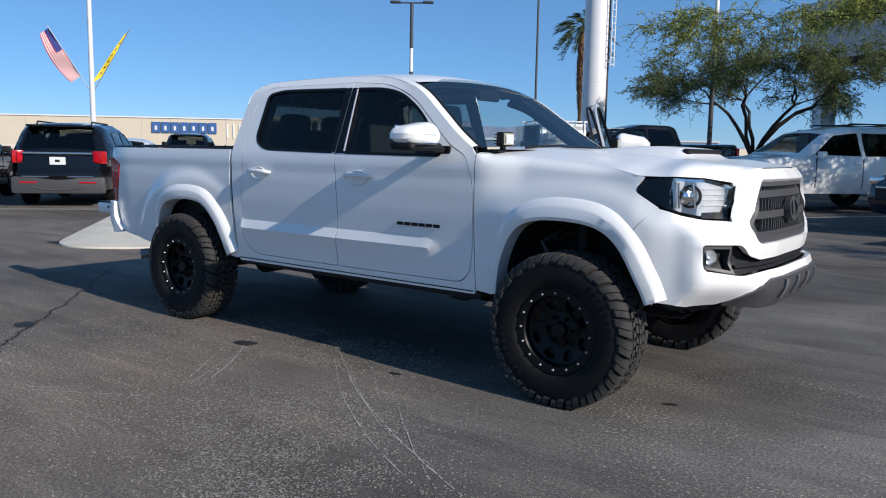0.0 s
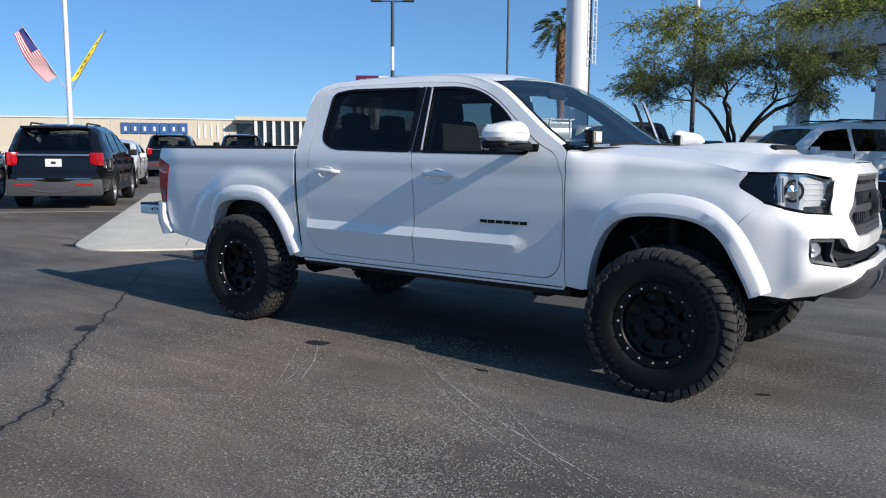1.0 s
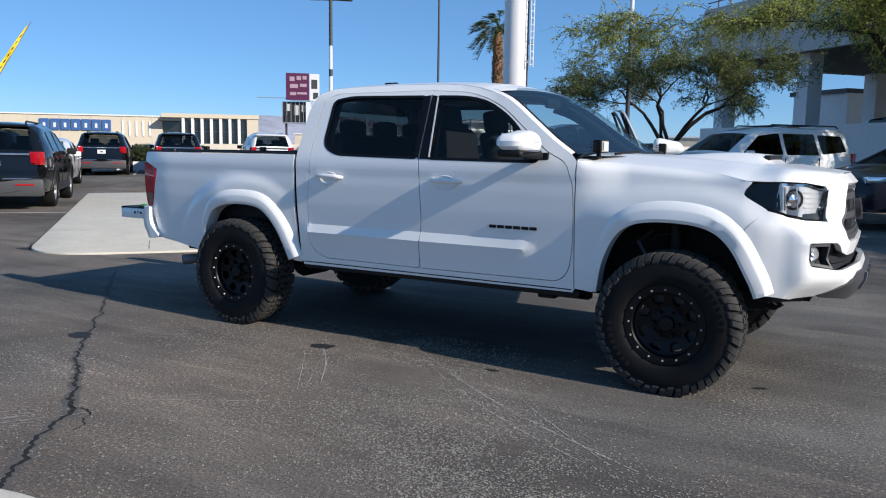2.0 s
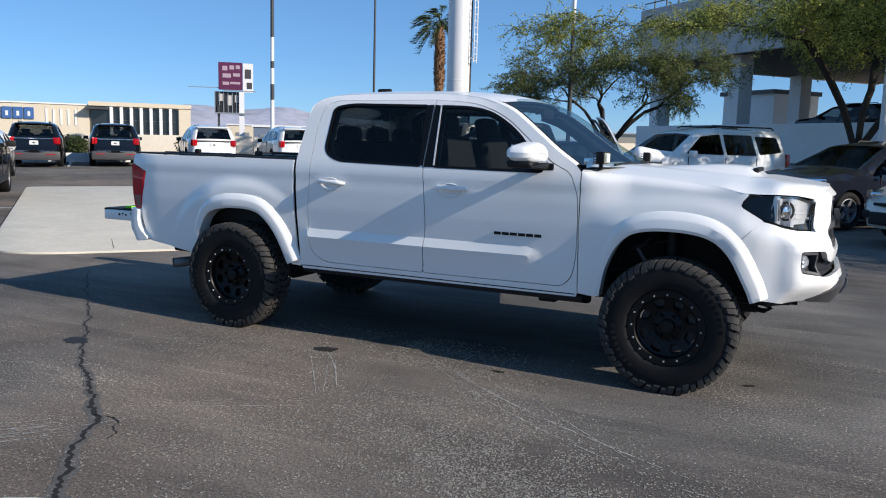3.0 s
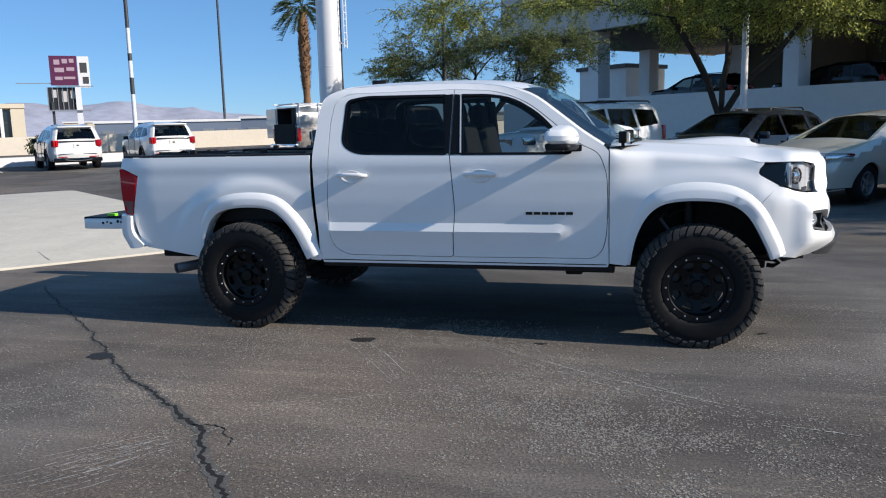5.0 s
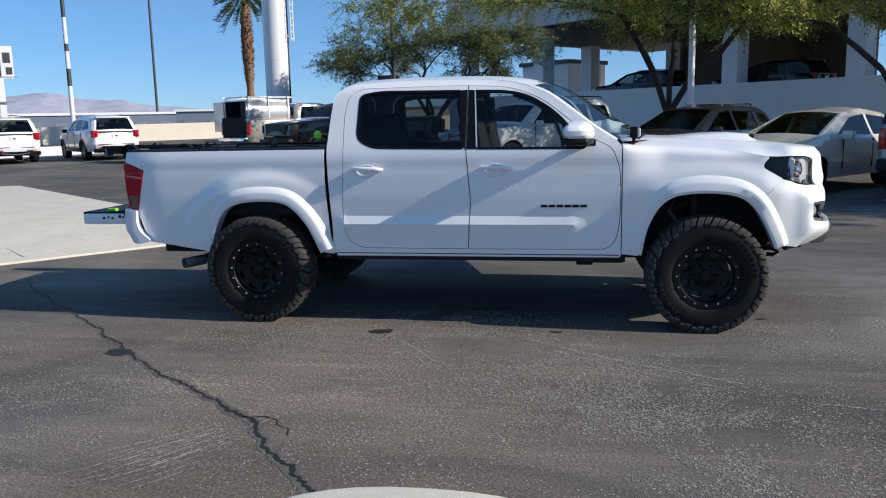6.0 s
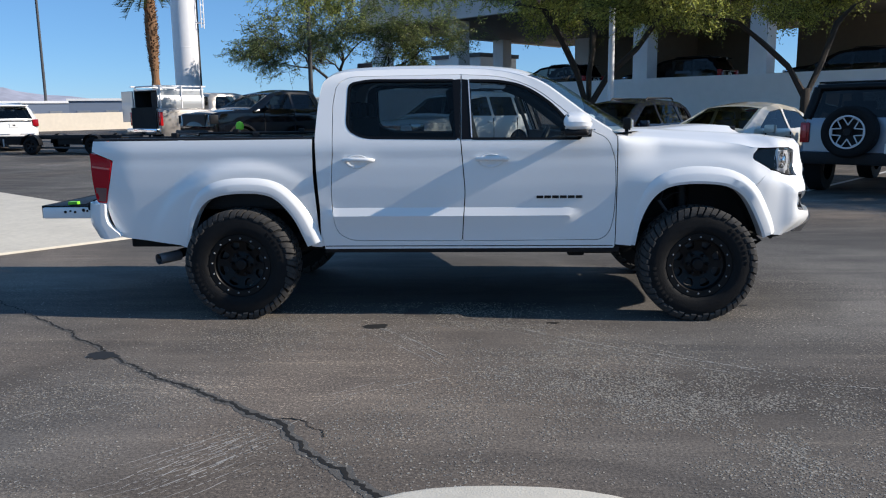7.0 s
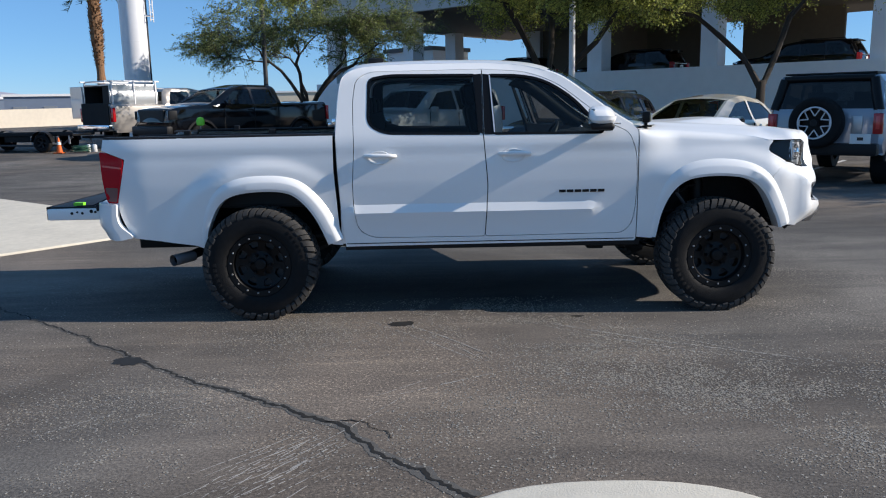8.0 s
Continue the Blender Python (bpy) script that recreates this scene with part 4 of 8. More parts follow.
def flank(x, z):
    """Half width of the body at a station and height."""
    y = float(np.interp(z, SIDE_Z, SIDE_Y))
    # the blisters over the wheels
    if x > 2.6:
        rho = math.hypot((x - 3.22) * 0.94, z - 0.44)
        crest = 0.017 * smooth(2.64, 2.98, x)
        y += crest * (1 - smooth(0.67, 0.775, rho)) * (1 - smooth(1.10, 1.22, z))
        y -= 0.24 * smooth(2.68, 2.98, x) * max(0.0, z - 0.98)
    elif x < 0.7:
        rho = math.hypot((x - 0.06) * 0.94, z - 0.42)
        crest = 0.043 * smooth(-1.02, -0.10, x) * (1 - 0.92 * min(1.0, max(0.0, (x + 0.20) / 0.72)))
        y += crest * (1 - smooth(0.645, 0.735, rho)) * (1 - smooth(1.10, 1.22, z))
    # the step along the doors: a lit ledge that ends in an arrow's point and melts away below
    if 0.54 < z < 0.80:
        x0 = float(np.interp(z, [0.58, 0.742, 0.80], [1.95, 2.33, 2.33]))
        x1 = float(np.interp(z, [0.58, 0.742, 0.771, 0.80], [2.55, 2.41, 2.43, 2.34]))
        mask = smooth(0.62, 0.66, x) * min(1.0, max(0.0, (x1 - x) / (x1 - x0)))
        y += mask * (0.027 - 0.009 * smooth(1.7, 2.33, x)) * float(np.interp(z, [0.54, 0.60, 0.66, 0.70, 0.742, 0.80], [0.0, 0.08, 0.32, 0.62, 1.0, 0.0]))
    # the waist below the window line
    if 1.16 < z < 1.30:
        y += 0.006 * math.sin((z - 1.16) / 0.14 * math.pi)
    if x > 2.67:
        zt = wing_top(x)
        d = z - (zt - 0.055)
        if d > 0:
            y -= smooth(2.67, 2.76, x) * (1 - smooth(3.25, 3.56, x)) * (0.055 - math.sqrt(max(0.0, 0.055 ** 2 - min(d, 0.055) ** 2)))
    if x > 3.45:
        y = min(y, float(np.interp(x, PLAN_X, PLAN_H)) + (y - 0.866))
    if x < -0.75:
        y -= 0.05 * ((-0.75 - x) / 0.35) ** 2
    return y


BUMP_X = [4.10, 4.10, 4.075, 4.03, 3.975, 3.915, 3.80, 3.66, 3.50, 3.25]
BUMP_Y = [0.0, 0.25, 0.46, 0.61, 0.705, 0.805, 0.868, 0.888, 0.895, 0.895]


def nose(u, v):
    """The front's skin: u runs round the nose from the middle to the near side, v is the height."""
    a = abs(u)
    x = float(np.interp(a, PLAN_U, [p[0] for p in PLAN]))
    y = float(np.interp(a, PLAN_U, [p[1] for p in PLAN]))
    # the bumper is squarer in plan than the lamps and bonnet above it
    lo = 0.90 + 0.12 * (1 - smooth(0.50, 0.66, a))
    low = (1 - smooth(lo, lo + 0.11, v)) * (1 - smooth(0.92, 1.02, a))
    x += low * (float(np.interp(a, PLAN_U, BUMP_X)) - x)
    y += low * (float(np.interp(a, PLAN_U, BUMP_Y)) - y)
    mid = 1 - smooth(0.55, 1.0, a)
    x += mid * float(np.interp(v, [0.50, 0.58, 0.66, 0.73, 0.80, 0.86, 1.05, 1.18, 1.22, 1.26], [-0.06, 0.01, 0.05, 0.052, 0.0, 0.015, 0.005, 0.0, -0.025, -0.075]))
    corner = smooth(0.45, 0.62, a) * (1 - smooth(0.80, 0.98, a))
    x -= corner * (0.055 * smooth(0.92, 1.02, v) + 0.03 * (1 - smooth(0.56, 0.70, v)))
    # the under-cut below the corner's crease
    cut = max(0.0, (0.695 - v) / 0.10) * smooth(0.48, 0.62, a) * (1 - smooth(0.88, 1.0, a))
    x -= 0.050 * cut
    y -= 0.035 * cut * smooth(0.55, 0.8, a)
    k = smooth(0.88, 1.0, a)
    y += k * (flank(x, v) - y)
    return (x, -math.copysign(y, u) if u else 0.0, v)


def wide(s, off=0.0):
    return lambda u, v: (u, s * (flank(u, v) + off), v)


def both(name, outline, mat, parent=None, holes=(), off=0.0, step=0.045, thick=0.015, sides=(-1, 1), edge=None, label="", creases=(), sharp=40):
    """The same panel on the near and the far side."""
    made = []
    for s in sides:
        geo = sheet(outline, wide(s, off), step, holes, thick, s > 0, edge or step * 0.6, creases)
        made.append(part(name, mesh(name, *geo, mat, True, sharp), parent or truck, label))
    return made


def grown(poly, d):
    """A polygon moved outwards by d."""
    n = len(poly)
    area = sum(poly[i][0] * poly[(i + 1) % n][1] - poly[(i + 1) % n][0] * poly[i][1] for i in range(n))
    sg = 1 if area > 0 else -1
    out = []
    for i in range(n):
        a, b, c = Vector(poly[i - 1]), Vector(poly[i]), Vector(poly[(i + 1) % n])
        e, f = (b - a), (c - b)
        e = e.normalized() if e.length > 1e-7 else f.normalized()
        f = f.normalized() if f.length > 1e-7 else e
        nn = Vector((e.y + f.y, -e.x - f.x)) * sg
        k = nn.length
        nn = nn.normalized() if k > 1e-6 else Vector((0, 0))
        out.append(tuple(b + nn * d / max(0.5, math.sqrt(max(0.05, (1 + e.dot(f)) / 2)))))
    return out


ARCH_F = [(2.797, 0.526), (2.833, 0.713), (2.911, 0.870), (3.027, 0.951), (3.224, 0.972), (3.424, 0.947), (3.548, 0.857), (3.648, 0.680), (3.688, 0.585)]
ARCH_R = [(-0.384, 0.522), (-0.359, 0.656), (-0.280, 0.815), (-0.176, 0.892), (-0.017, 0.922), (0.180, 0.916), (0.296, 0.863), (0.409, 0.722), (0.494, 0.525)]


def curve_through(pts, n=6):
    """A smooth line through points."""
    out = []
    for i in range(len(pts) - 1):
        p = [Vector(pts[max(0, min(len(pts) - 1, j))]) for j in (i - 1, i, i + 1, i + 2)]
        for k in range(n):
            t = k / n
            out.append(tuple(0.5 * (2 * p[1] + (p[2] - p[0]) * t + (2 * p[0] - 5 * p[1] + 4 * p[2] - p[3]) * t * t + (3 * p[1] - p[0] - 3 * p[2] + p[3]) * t ** 3)))
    out.append(tuple(pts[-1]))
    return out


arch_f, arch_r = curve_through(ARCH_F), curve_through(ARCH_R)
WIN_R = rounded([(0.795, 1.665, 0.04), (0.788, 1.355, 0.06), (0.905, 1.296, 0.10), (1.558, 1.284, 0.01), (1.531, 1.682, 0.01), (0.93, 1.690, 0.08)], seg=5)
WIN_F = rounded([(1.638, 1.680, 0.02), (1.668, 1.282, 0.01), (2.43, 1.276, 0.04), (2.21, 1.525, 0.12), (2.02, 1.640, 0.12), (1.86, 1.674, 0.08)], seg=5)
DOOR_R = rounded([(0.683, 1.516, 0.03), (0.704, 1.668, 0.05), (0.80, 1.717, 0.07), (1.585, 1.722), (1.585, 1.268), (1.614, 0.916, 0.05), (1.591, 0.561, 0.02), (0.80, 0.564, 0.08), (0.70, 0.620, 0.06), (0.672, 0.80, 0.04), (0.672, 0.95, 0.05), (0.690, 1.208, 0.05)], seg=5)
DOOR_F = rounded([(1.592, 1.722), (1.90, 1.702, 0.12), (2.115, 1.618, 0.12), (2.33, 1.446, 0.05), (2.47, 1.332, 0.05), (2.602, 1.272, 0.05), (2.652, 1.13, 0.05), (2.660, 0.934, 0.05), (2.653, 0.737, 0.05), (2.630, 0.625, 0.05), (2.570, 0.567, 0.05), (1.598, 0.561, 0.02), (1.621, 0.916, 0.05), (1.592, 1.268)], seg=5)
ROOF_LINE = [(0.562, 1.29), (0.577, 1.518), (0.592, 1.635), (0.622, 1.698), (0.70, 1.742), (0.83, 1.762), (1.10, 1.772), (1.40, 1.773), (1.65, 1.768), (1.84, 1.752), (2.00, 1.718), (2.16, 1.655), (2.34, 1.525), (2.49, 1.412), (2.63, 1.322)]
roof_line = curve_through(ROOF_LINE, 4)
CAB = [(2.664, 1.285), (2.668, 0.52), (2.66, 0.505), (0.605, 0.500), (0.588, 0.66), (0.568, 1.06)] + roof_line

# body sides
both("cab_side", CAB, WHITE, holes=(grown(DOOR_R, 0.005), grown(DOOR_F, 0.005)))
both("bed_side", rounded([(-1.06, 1.285), (-1.07, 1.212), (-0.905, 1.148), (-0.935, 1.02), (-0.982, 0.846), (-0.995, 0.842), (-0.955, 0.70, 0.05), (-0.895, 0.592, 0.02), (-0.45, 0.535)]) + grown(arch_r + [(0.05, 0.3)], 0.012)[:-1] + [(0.582, 0.514), (0.562, 0.66), (0.539, 1.055), (0.541, 1.287)], WHITE, step=0.028)
both("fender", grown([(3.2, 0.3)] + arch_f[::-1], 0.012)[1:] + [(2.674, 0.53), (2.672, 1.28)] + [(2.674, 1.287), (2.95, 1.276), (3.25, 1.252), (3.50, 1.222), (3.575, 1.204), (3.628, 1.194), (3.622, 1.182), (3.598, 1.156), (3.591, 1.130), (3.602, 1.114), (3.66, 1.081), (3.712, 1.050), (3.625, 0.964), (3.596, 0.925), (3.598, 0.86), (3.652, 0.72), (3.698, 0.60)], WHITE, step=0.028,
     creases=[[(float(x), wing_top(float(x)) - d) for x in np.linspace(2.69, 3.56, 36)] for d in (0.060, 0.048, 0.036, 0.024, 0.012)])


def flare(arch, w, name):
    """The broad painted lip round a wheel opening."""
    n = len(arch)
    for s in (-1, 1):
        rows = []
        for i, p in enumerate(arch):
            a, b = Vector(arch[max(0, i - 1)]), Vector(arch[min(n - 1, i + 1)])
            d = (b - a).normalized()
            out = Vector((-d.y, d.x))
            t = i / (n - 1)
            ww = w[0] + (w[1] - w[0]) * smooth(0.0, 0.5, t) + (w[2] - w[1]) * smooth(0.5, 1.0, t)
            row = []
            for f, off in ((-0.01, -0.10), (-0.012, 0.028), (0.0, 0.036), (0.06, 0.040), (0.50, 0.043), (0.58, 0.040), (0.80, 0.022), (0.96, 0.004), (1.0, -0.004)):
                q = Vector(p) + out * (f if f < 0 else f * ww)
                off = off * (0.15 + 0.65 * smooth(0.10, 0.55, t)) if off > 0 else off
                row.append((q.x, s * (flank(q.x, max(q.y, 0.5)) + off), q.y))
            rows.append(row)
        geo = grid(rows, s > 0)
        # close the two feet
        m = len(rows[0])
        v, f = geo
        f.append(tuple(range(m)) if s > 0 else tuple(range(m))[::-1])
        f.append(tuple(range((n - 1) * m, n * m))[::-1] if s > 0 else tuple(range((n - 1) * m, n * m)))
        part(name, mesh(name, v, f, WHITE, True, 24), truck)


flare(arch_f, (0.030, 0.108, 0.094), "front_flare")
flare(arch_r, (0.026, 0.100, 0.104), "rear_flare")


def door(outline, win, name, handle_x, glass_mat, s, hinge=None, swing=0.0, dark_edge=(), creases=()):
    """A framed door with its pane, seals, pull and lining; swing opens it about its hinge."""
    d = new(name)
    d.parent = truck
    if hinge:
        d.matrix_basis = pose(hinge[0], hinge[1], 0, 0, 0, swing) @ pose(-hinge[0], -hinge[1], 0)
    sides = (s,)
    both("door_skin", outline, WHITE, d, (grown(win, 0.006),), sides=sides, step=0.028, creases=creases, sharp=14)
    both("door_lining", grown(outline, -0.02), CABIN, d, (win,), -0.07, 0.07, 0.02, sides)
    both("window_seal", grown(win, 0.011), SEAL, d, (grown(win, -0.006),), 0.002, 0.05, 0.018, sides, 0.03)
    both("window_pane", grown(win, 0.004), glass_mat, d, (), -0.008, 0.09, 0.0, sides)
    for e in dark_edge:
        both("pillar_cover", e, SEAL, d, (), 0.004, 0.06, 0.012, sides)
    y = flank(handle_x, 1.135)
    # bowl, pull and key cap
    bowl = []
    for r, dep in ((0.0, -0.004), (0.55, -0.003), (0.80, 0.001), (0.93, 0.006), (1.0, 0.0055), (1.04, 0.0)):
        bowl.append([(handle_x - 0.005 + 0.082 * r * math.cos(a), s * (flank(handle_x, 1.135) + 0.004 + dep), 1.128 + 0.046 * r * math.sin(a)) for a in [2 * math.pi * k / 28 for k in range(29)]])
    part("handle_bowl", mesh("handle_bowl", *grid(bowl, s > 0), WHITE, True), d)
    pts = [(handle_x - 0.105, s * (y + 0.002), 1.140), (handle_x - 0.095, s * (y + 0.020), 1.141), (handle_x - 0.03, s * (y + 0.028), 1.143), (handle_x + 0.06, s * (y + 0.027), 1.142), (handle_x + 0.105, s * (y + 0.020), 1.138), (handle_x + 0.112, s * (y + 0.000), 1.137)]
    v, f = tube_geo(pts, [0.010, 0.014, 0.016, 0.016, 0.014, 0.010], 10)
    part("door_handle", mesh("door_handle", v, f, WHITE, True, 60), d, "white pull handle")
    return d


STEP_R = ([(0.69, 0.800), (1.590, 0.800)], [(0.69, 0.742), (1.590, 0.742)])
STEP_F = ([(1.618, 0.800), (2.34, 0.800), (2.43, 0.771)], [(1.618, 0.742), (2.34, 0.742), (2.43, 0.771)], [(2.34, 0.742), (2.34, 0.800)])
EDGE_R = [(1.553, 1.30), (1.584, 1.276), (1.584, 1.692), (1.53, 1.688)]
EDGE_F = [(1.594, 1.276), (1.664, 1.276), (1.640, 1.686), (1.594, 1.692)]
SUNLIT_EDGE_F = [(1.661, 1.290), (1.670, 1.290), (1.645, 1.682), (1.637, 1.682)]
door(DOOR_R, WIN_R, "rear_door", 0.865, GLASS_REAR, -1, dark_edge=(EDGE_R,), creases=STEP_R)
door(DOOR_R, WIN_R, "rear_door", 0.865, GLASS_REAR, 1, dark_edge=(EDGE_R,))
near_door = door(DOOR_F, WIN_F, "front_door", 1.80, GLASS_LIGHT, -1, dark_edge=(EDGE_F,), creases=STEP_F)
far_door = door(DOOR_F, WIN_F, "front_door", 1.80, GLASS_LIGHT, 1, (2.63, 0.87), -69.0, (EDGE_F,))
# silver strip painted in for the sunlit edge of the window channel
both("sunlit_strip", SUNLIT_EDGE_F, LAMP_SILVER, near_door, (), 0.008, 0.06, 0.006, (-1,))


def wing_mirror(s, parent):
    def shell(c, size, bev, drop):
        b = bmesh.new()
        bmesh.ops.create_cube(b, size=1, matrix=pose(*c) @ Matrix.Diagonal((*size, 1)))
        bmesh.ops.bevel(b, geom=b.edges[:], offset=bev, segments=6, profile=0.5, affect="EDGES")
        for v in b.verts:
            # leans back and thins outwards
            t = (abs(v.co.y) - 0.90) / 0.24
            v.co.x -= 0.045 * t + 0.35 * max(0.0, v.co.z - c[2])
            v.co.z -= drop * t * (1 if v.co.z > c[2] else -0.3)
        return b

    mir = part("wing_mirror", bm_mesh("mirror_cap", shell((2.405, s * 1.025, 1.392), (0.175, 0.245, 0.150), 0.060, 0.045), WHITE, True, 70), parent, "white capped wing mirror")
    part("mirror_base", bm_mesh("mirror_base", shell((2.400, s * 1.012, 1.322), (0.160, 0.235, 0.046), 0.020, 0.0), TRIM, True, 70), mir)
    part("mirror_arm", bm_mesh("mirror_arm", box_bm([((2.415, s * 0.890, 1.306), (0.085, 0.11, 0.030))], 0.013), TRIM, True), mir)
    part("mirror_strip", bm_mesh("mirror_strip", box_bm([((2.476, s * 1.03, 1.338), (0.012, 0.15, 0.010))], 0.004), CHROME), mir)
    part("mirror_glass", bm_mesh("mirror_glass", box_bm([((2.305, s * 1.02, 1.385), (0.012, 0.175, 0.105))], 0.005), CHROME), mir)
    part("mirror_sail", bm_mesh("mirror_sail", box_bm([((2.440, s * 0.846, 1.306), (0.10, 0.016, 0.045))], 0.007), TRIM), mir)


wing_mirror(-1, near_door)
wing_mirror(1, far_door)

# roof, screens
roof_rows = []
for x, z in [p for p in roof_line if p[1] > 1.60 and p[0] < 2.06]:
    h = flank(x, z) + 0.002
    up = smooth(1.60, 1.75, z)
    roof_rows.append([(x + (0.10 * (1 - q * q) * smooth(1.6, 2.05, x)) - 0.05 * (1 - q * q) * (1 - smooth(0.6, 0.9, x)), q * h, z + 0.045 * up * (1 - abs(q) ** 2.6)) for q in [-1 + k / 12 for k in range(25)]])
part("roof", mesh("roof", *grid(roof_rows), WHITE, True, 60), truck)
part("headliner", mesh("headliner", *grid([[(p[0], p[1] * 0.97, p[2] - 0.035) for p in r] for r in roof_rows[2:]]), CABIN, True), truck)
part("aerial_fin", bm_mesh("aerial_fin", box_bm([((0.80, 0, 1.828), (0.12, 0.03, 0.05))], 0.012), TRIM, True), truck)
ws_edge = [p for p in roof_line if p[0] >= 1.98]


def screen_rows(inset, lift):
    rows = []
    for i, (x, z) in enumerate(ws_edge):
        t = i / (len(ws_edge) - 1)
        h = flank(x, z) - inset
        rows.append([(x + (0.10 + 0.16 * t) * (1 - q * q) + lift * 0.55, q * h, z + (0.045 - 0.028 * t) * (1 - abs(q) ** 2.6) + lift) for q in [-1 + k / 10 for k in range(21)]])
    return rows


part("windscreen", mesh("windscreen", *grid(screen_rows(0.055, 0.0)), GLASS_FRONT, True), truck)
for s in (-1, 1):
    rows = []
    for r, r2 in zip(screen_rows(0.0, 0.0), screen_rows(0.065, 0.004)):
        k = 0 if s < 0 else -1
        a, b = Vector(r[k]), Vector(r2[k])
        rows.append([a, a.lerp(b, 0.6) + Vector((0.006, 0, 0.008)), b] if s < 0 else [b, a.lerp(b, 0.6) + Vector((0.006, 0, 0.008)), a])
    part("windscreen_pillar", mesh("windscreen_pillar", *grid(rows), WHITE, True, 70), truck)
    part("screen_seal", mesh("screen_seal", *tube_geo([Vector(r[0 if s < 0 else -1]) + Vector((0.004, 0, 0.004)) for r in screen_rows(0.068, 0.002)], 0.008, 6), TRIM, True), truck)
for s in (-1, 1):
    k = 0 if s < 0 else -1
    rows = []
    for r in screen_rows(0.045, -0.004):
        p = Vector(r[k])
        rows.append([p, p + Vector((-0.035, -s * 0.035, -0.02)), p + Vector((-0.085, -s * 0.02, -0.055)), p + Vector((-0.10, s * 0.01, -0.075))])
    part("pillar_trim", mesh("pillar_trim", *grid(rows, s > 0), CABIN, True, 60), truck)
part("header_trim", mesh("header_trim", *grid([[(p[0] - d, p[1], p[2] - e) for p in screen_rows(0.055, -0.004)[0]] for d, e in ((-0.05, 0.028), (0.02, 0.020), (0.14, 0.026))]), CABIN, True), truck)
# rear screen, with its frame
rear = []
for z in (1.32, 1.42, 1.52, 1.62, 1.70):
    h = flank(0.60, z) - 0.03
    rear.append([(0.575 + 0.10 * (z - 1.32) - 0.03 * (1 - q * q), q * h, z) for q in [-1 + k / 8 for k in range(17)]])
part("rear_screen", mesh("rear_screen", *grid(rear, True), GLASS_REAR, True), truck)
part("cab_back", bm_mesh("cab_back", box_bm([((0.588, 0, 0.92), (0.03, 1.66, 0.80))], 0.01), WHITE, True), truck)
for s in (-1, 1):
    back = lambda z: float(np.interp(z, [0.5, 0.66, 1.06, 1.29, 1.518, 1.635, 1.698], [0.605, 0.588, 0.568, 0.562, 0.577, 0.592, 0.622]))
    part("cab_corner", mesh("cab_corner", *grid([[(back(z), s * (flank(0.58, z) - 0.001), z), (back(z) - 0.010, s * (flank(0.58, z) - 0.03), z), (back(z) - 0.008, s * (flank(0.58, z) - 0.15), z)] for z in (0.52, 0.9, 1.1, 1.3, 1.4, 1.5, 1.6, 1.65)], s < 0), WHITE, True, 70), truck)

# bonnet with its scoop
hood_rows = []
# the bonnet's rim follows the wings, the lamps' upper edges and the grille frame
RIM_U = [1.262, 1.12, 1.00, 0.90, 0.72, 0.560, 0.525, 0.48, 0.42, 0.30]
RIM_Z = [1.222, 1.197, 1.196, 1.199, 1.193, 1.172, 1.188, 1.211, 1.231, 1.240]
rim_pts = [nose(u, z) for u, z in zip(RIM_U, RIM_Z)]
rim_x, rim_y = [p[0] for p in rim_pts], [-p[1] for p in rim_pts]
x_end = rim_x[-1]
for x in np.concatenate((np.linspace(2.668, 3.80, 34), np.linspace(3.81, x_end, 30))):
    x = float(x)
    if x < 3.45:
        ze, h = wing_top(x), flank(x, wing_top(x)) + 0.001
    else:
        k = smooth(3.45, 3.66, x)
        ze = (1 - k) * wing_top(x) + k * float(np.interp(x, rim_x, RIM_Z))
        h = (1 - k) * (flank(min(x, 3.60), wing_top(x)) + 0.001) + k * (float(np.interp(x, rim_x, rim_y)) + 0.003)
    zc = max(ze + 0.004, float(np.interp(x, [2.66, 2.95, 3.25, 3.50, 3.75, 3.95, 4.02], [1.338, 1.328, 1.312, 1.298, 1.276, 1.252, 1.243])))
    row = []
    for k in range(41):
        q = -1 + k / 20
        y = q * h
        z = ze + (zc - ze) * (1 - abs(q) ** (3.0 + 9.0 * smooth(3.62, 3.90, x)))
        # two long pressings
        z += 0.010 * math.exp(-((abs(y) - 0.46) / 0.07) ** 2) * smooth(2.7, 2.9, x) * (1 - smooth(3.6, 3.85, x))
        # the scoop swells forward to its mouth
        z += 0.048 * smooth(2.95, 3.50, x) * (1 - smooth(3.60, 3.66, x)) * (1 - smooth(0.24, 0.34, abs(y)))
        bow = 0.022 * (1 - q * q) * smooth(3.80, x_end, x)
        row.append((x + bow, y, z))
    hood_rows.append(row)
part("bonnet", mesh("bonnet", *grid(hood_rows), WHITE, True, 55), truck)
for s in (-1, 1):
    part("bonnet_lip", mesh("bonnet_lip", *tube_geo([(p[0] - 0.004, -s * p[1], p[2] - 0.011) for p in rim_pts[5:]], 0.012, 8), WHITE, True), truck)
part("scoop_mouth", bm_mesh("scoop_mouth", box_bm([((3.618, 0, 1.318), (0.035, 0.54, 0.032))], 0.010), TRIM, True), truck)
part("cowl", mesh("cowl", *grid([[(2.66 + 0.26 * (1 - q * q) - 0.03, q * 0.80, 1.300) for q in [-1 + k / 8 for k in range(17)]], [(2.70 + 0.26 * (1 - q * q) + 0.03, q * 0.80, 1.314) for q in [-1 + k / 8 for k in range(17)]]], True), TRIM, True), truck)
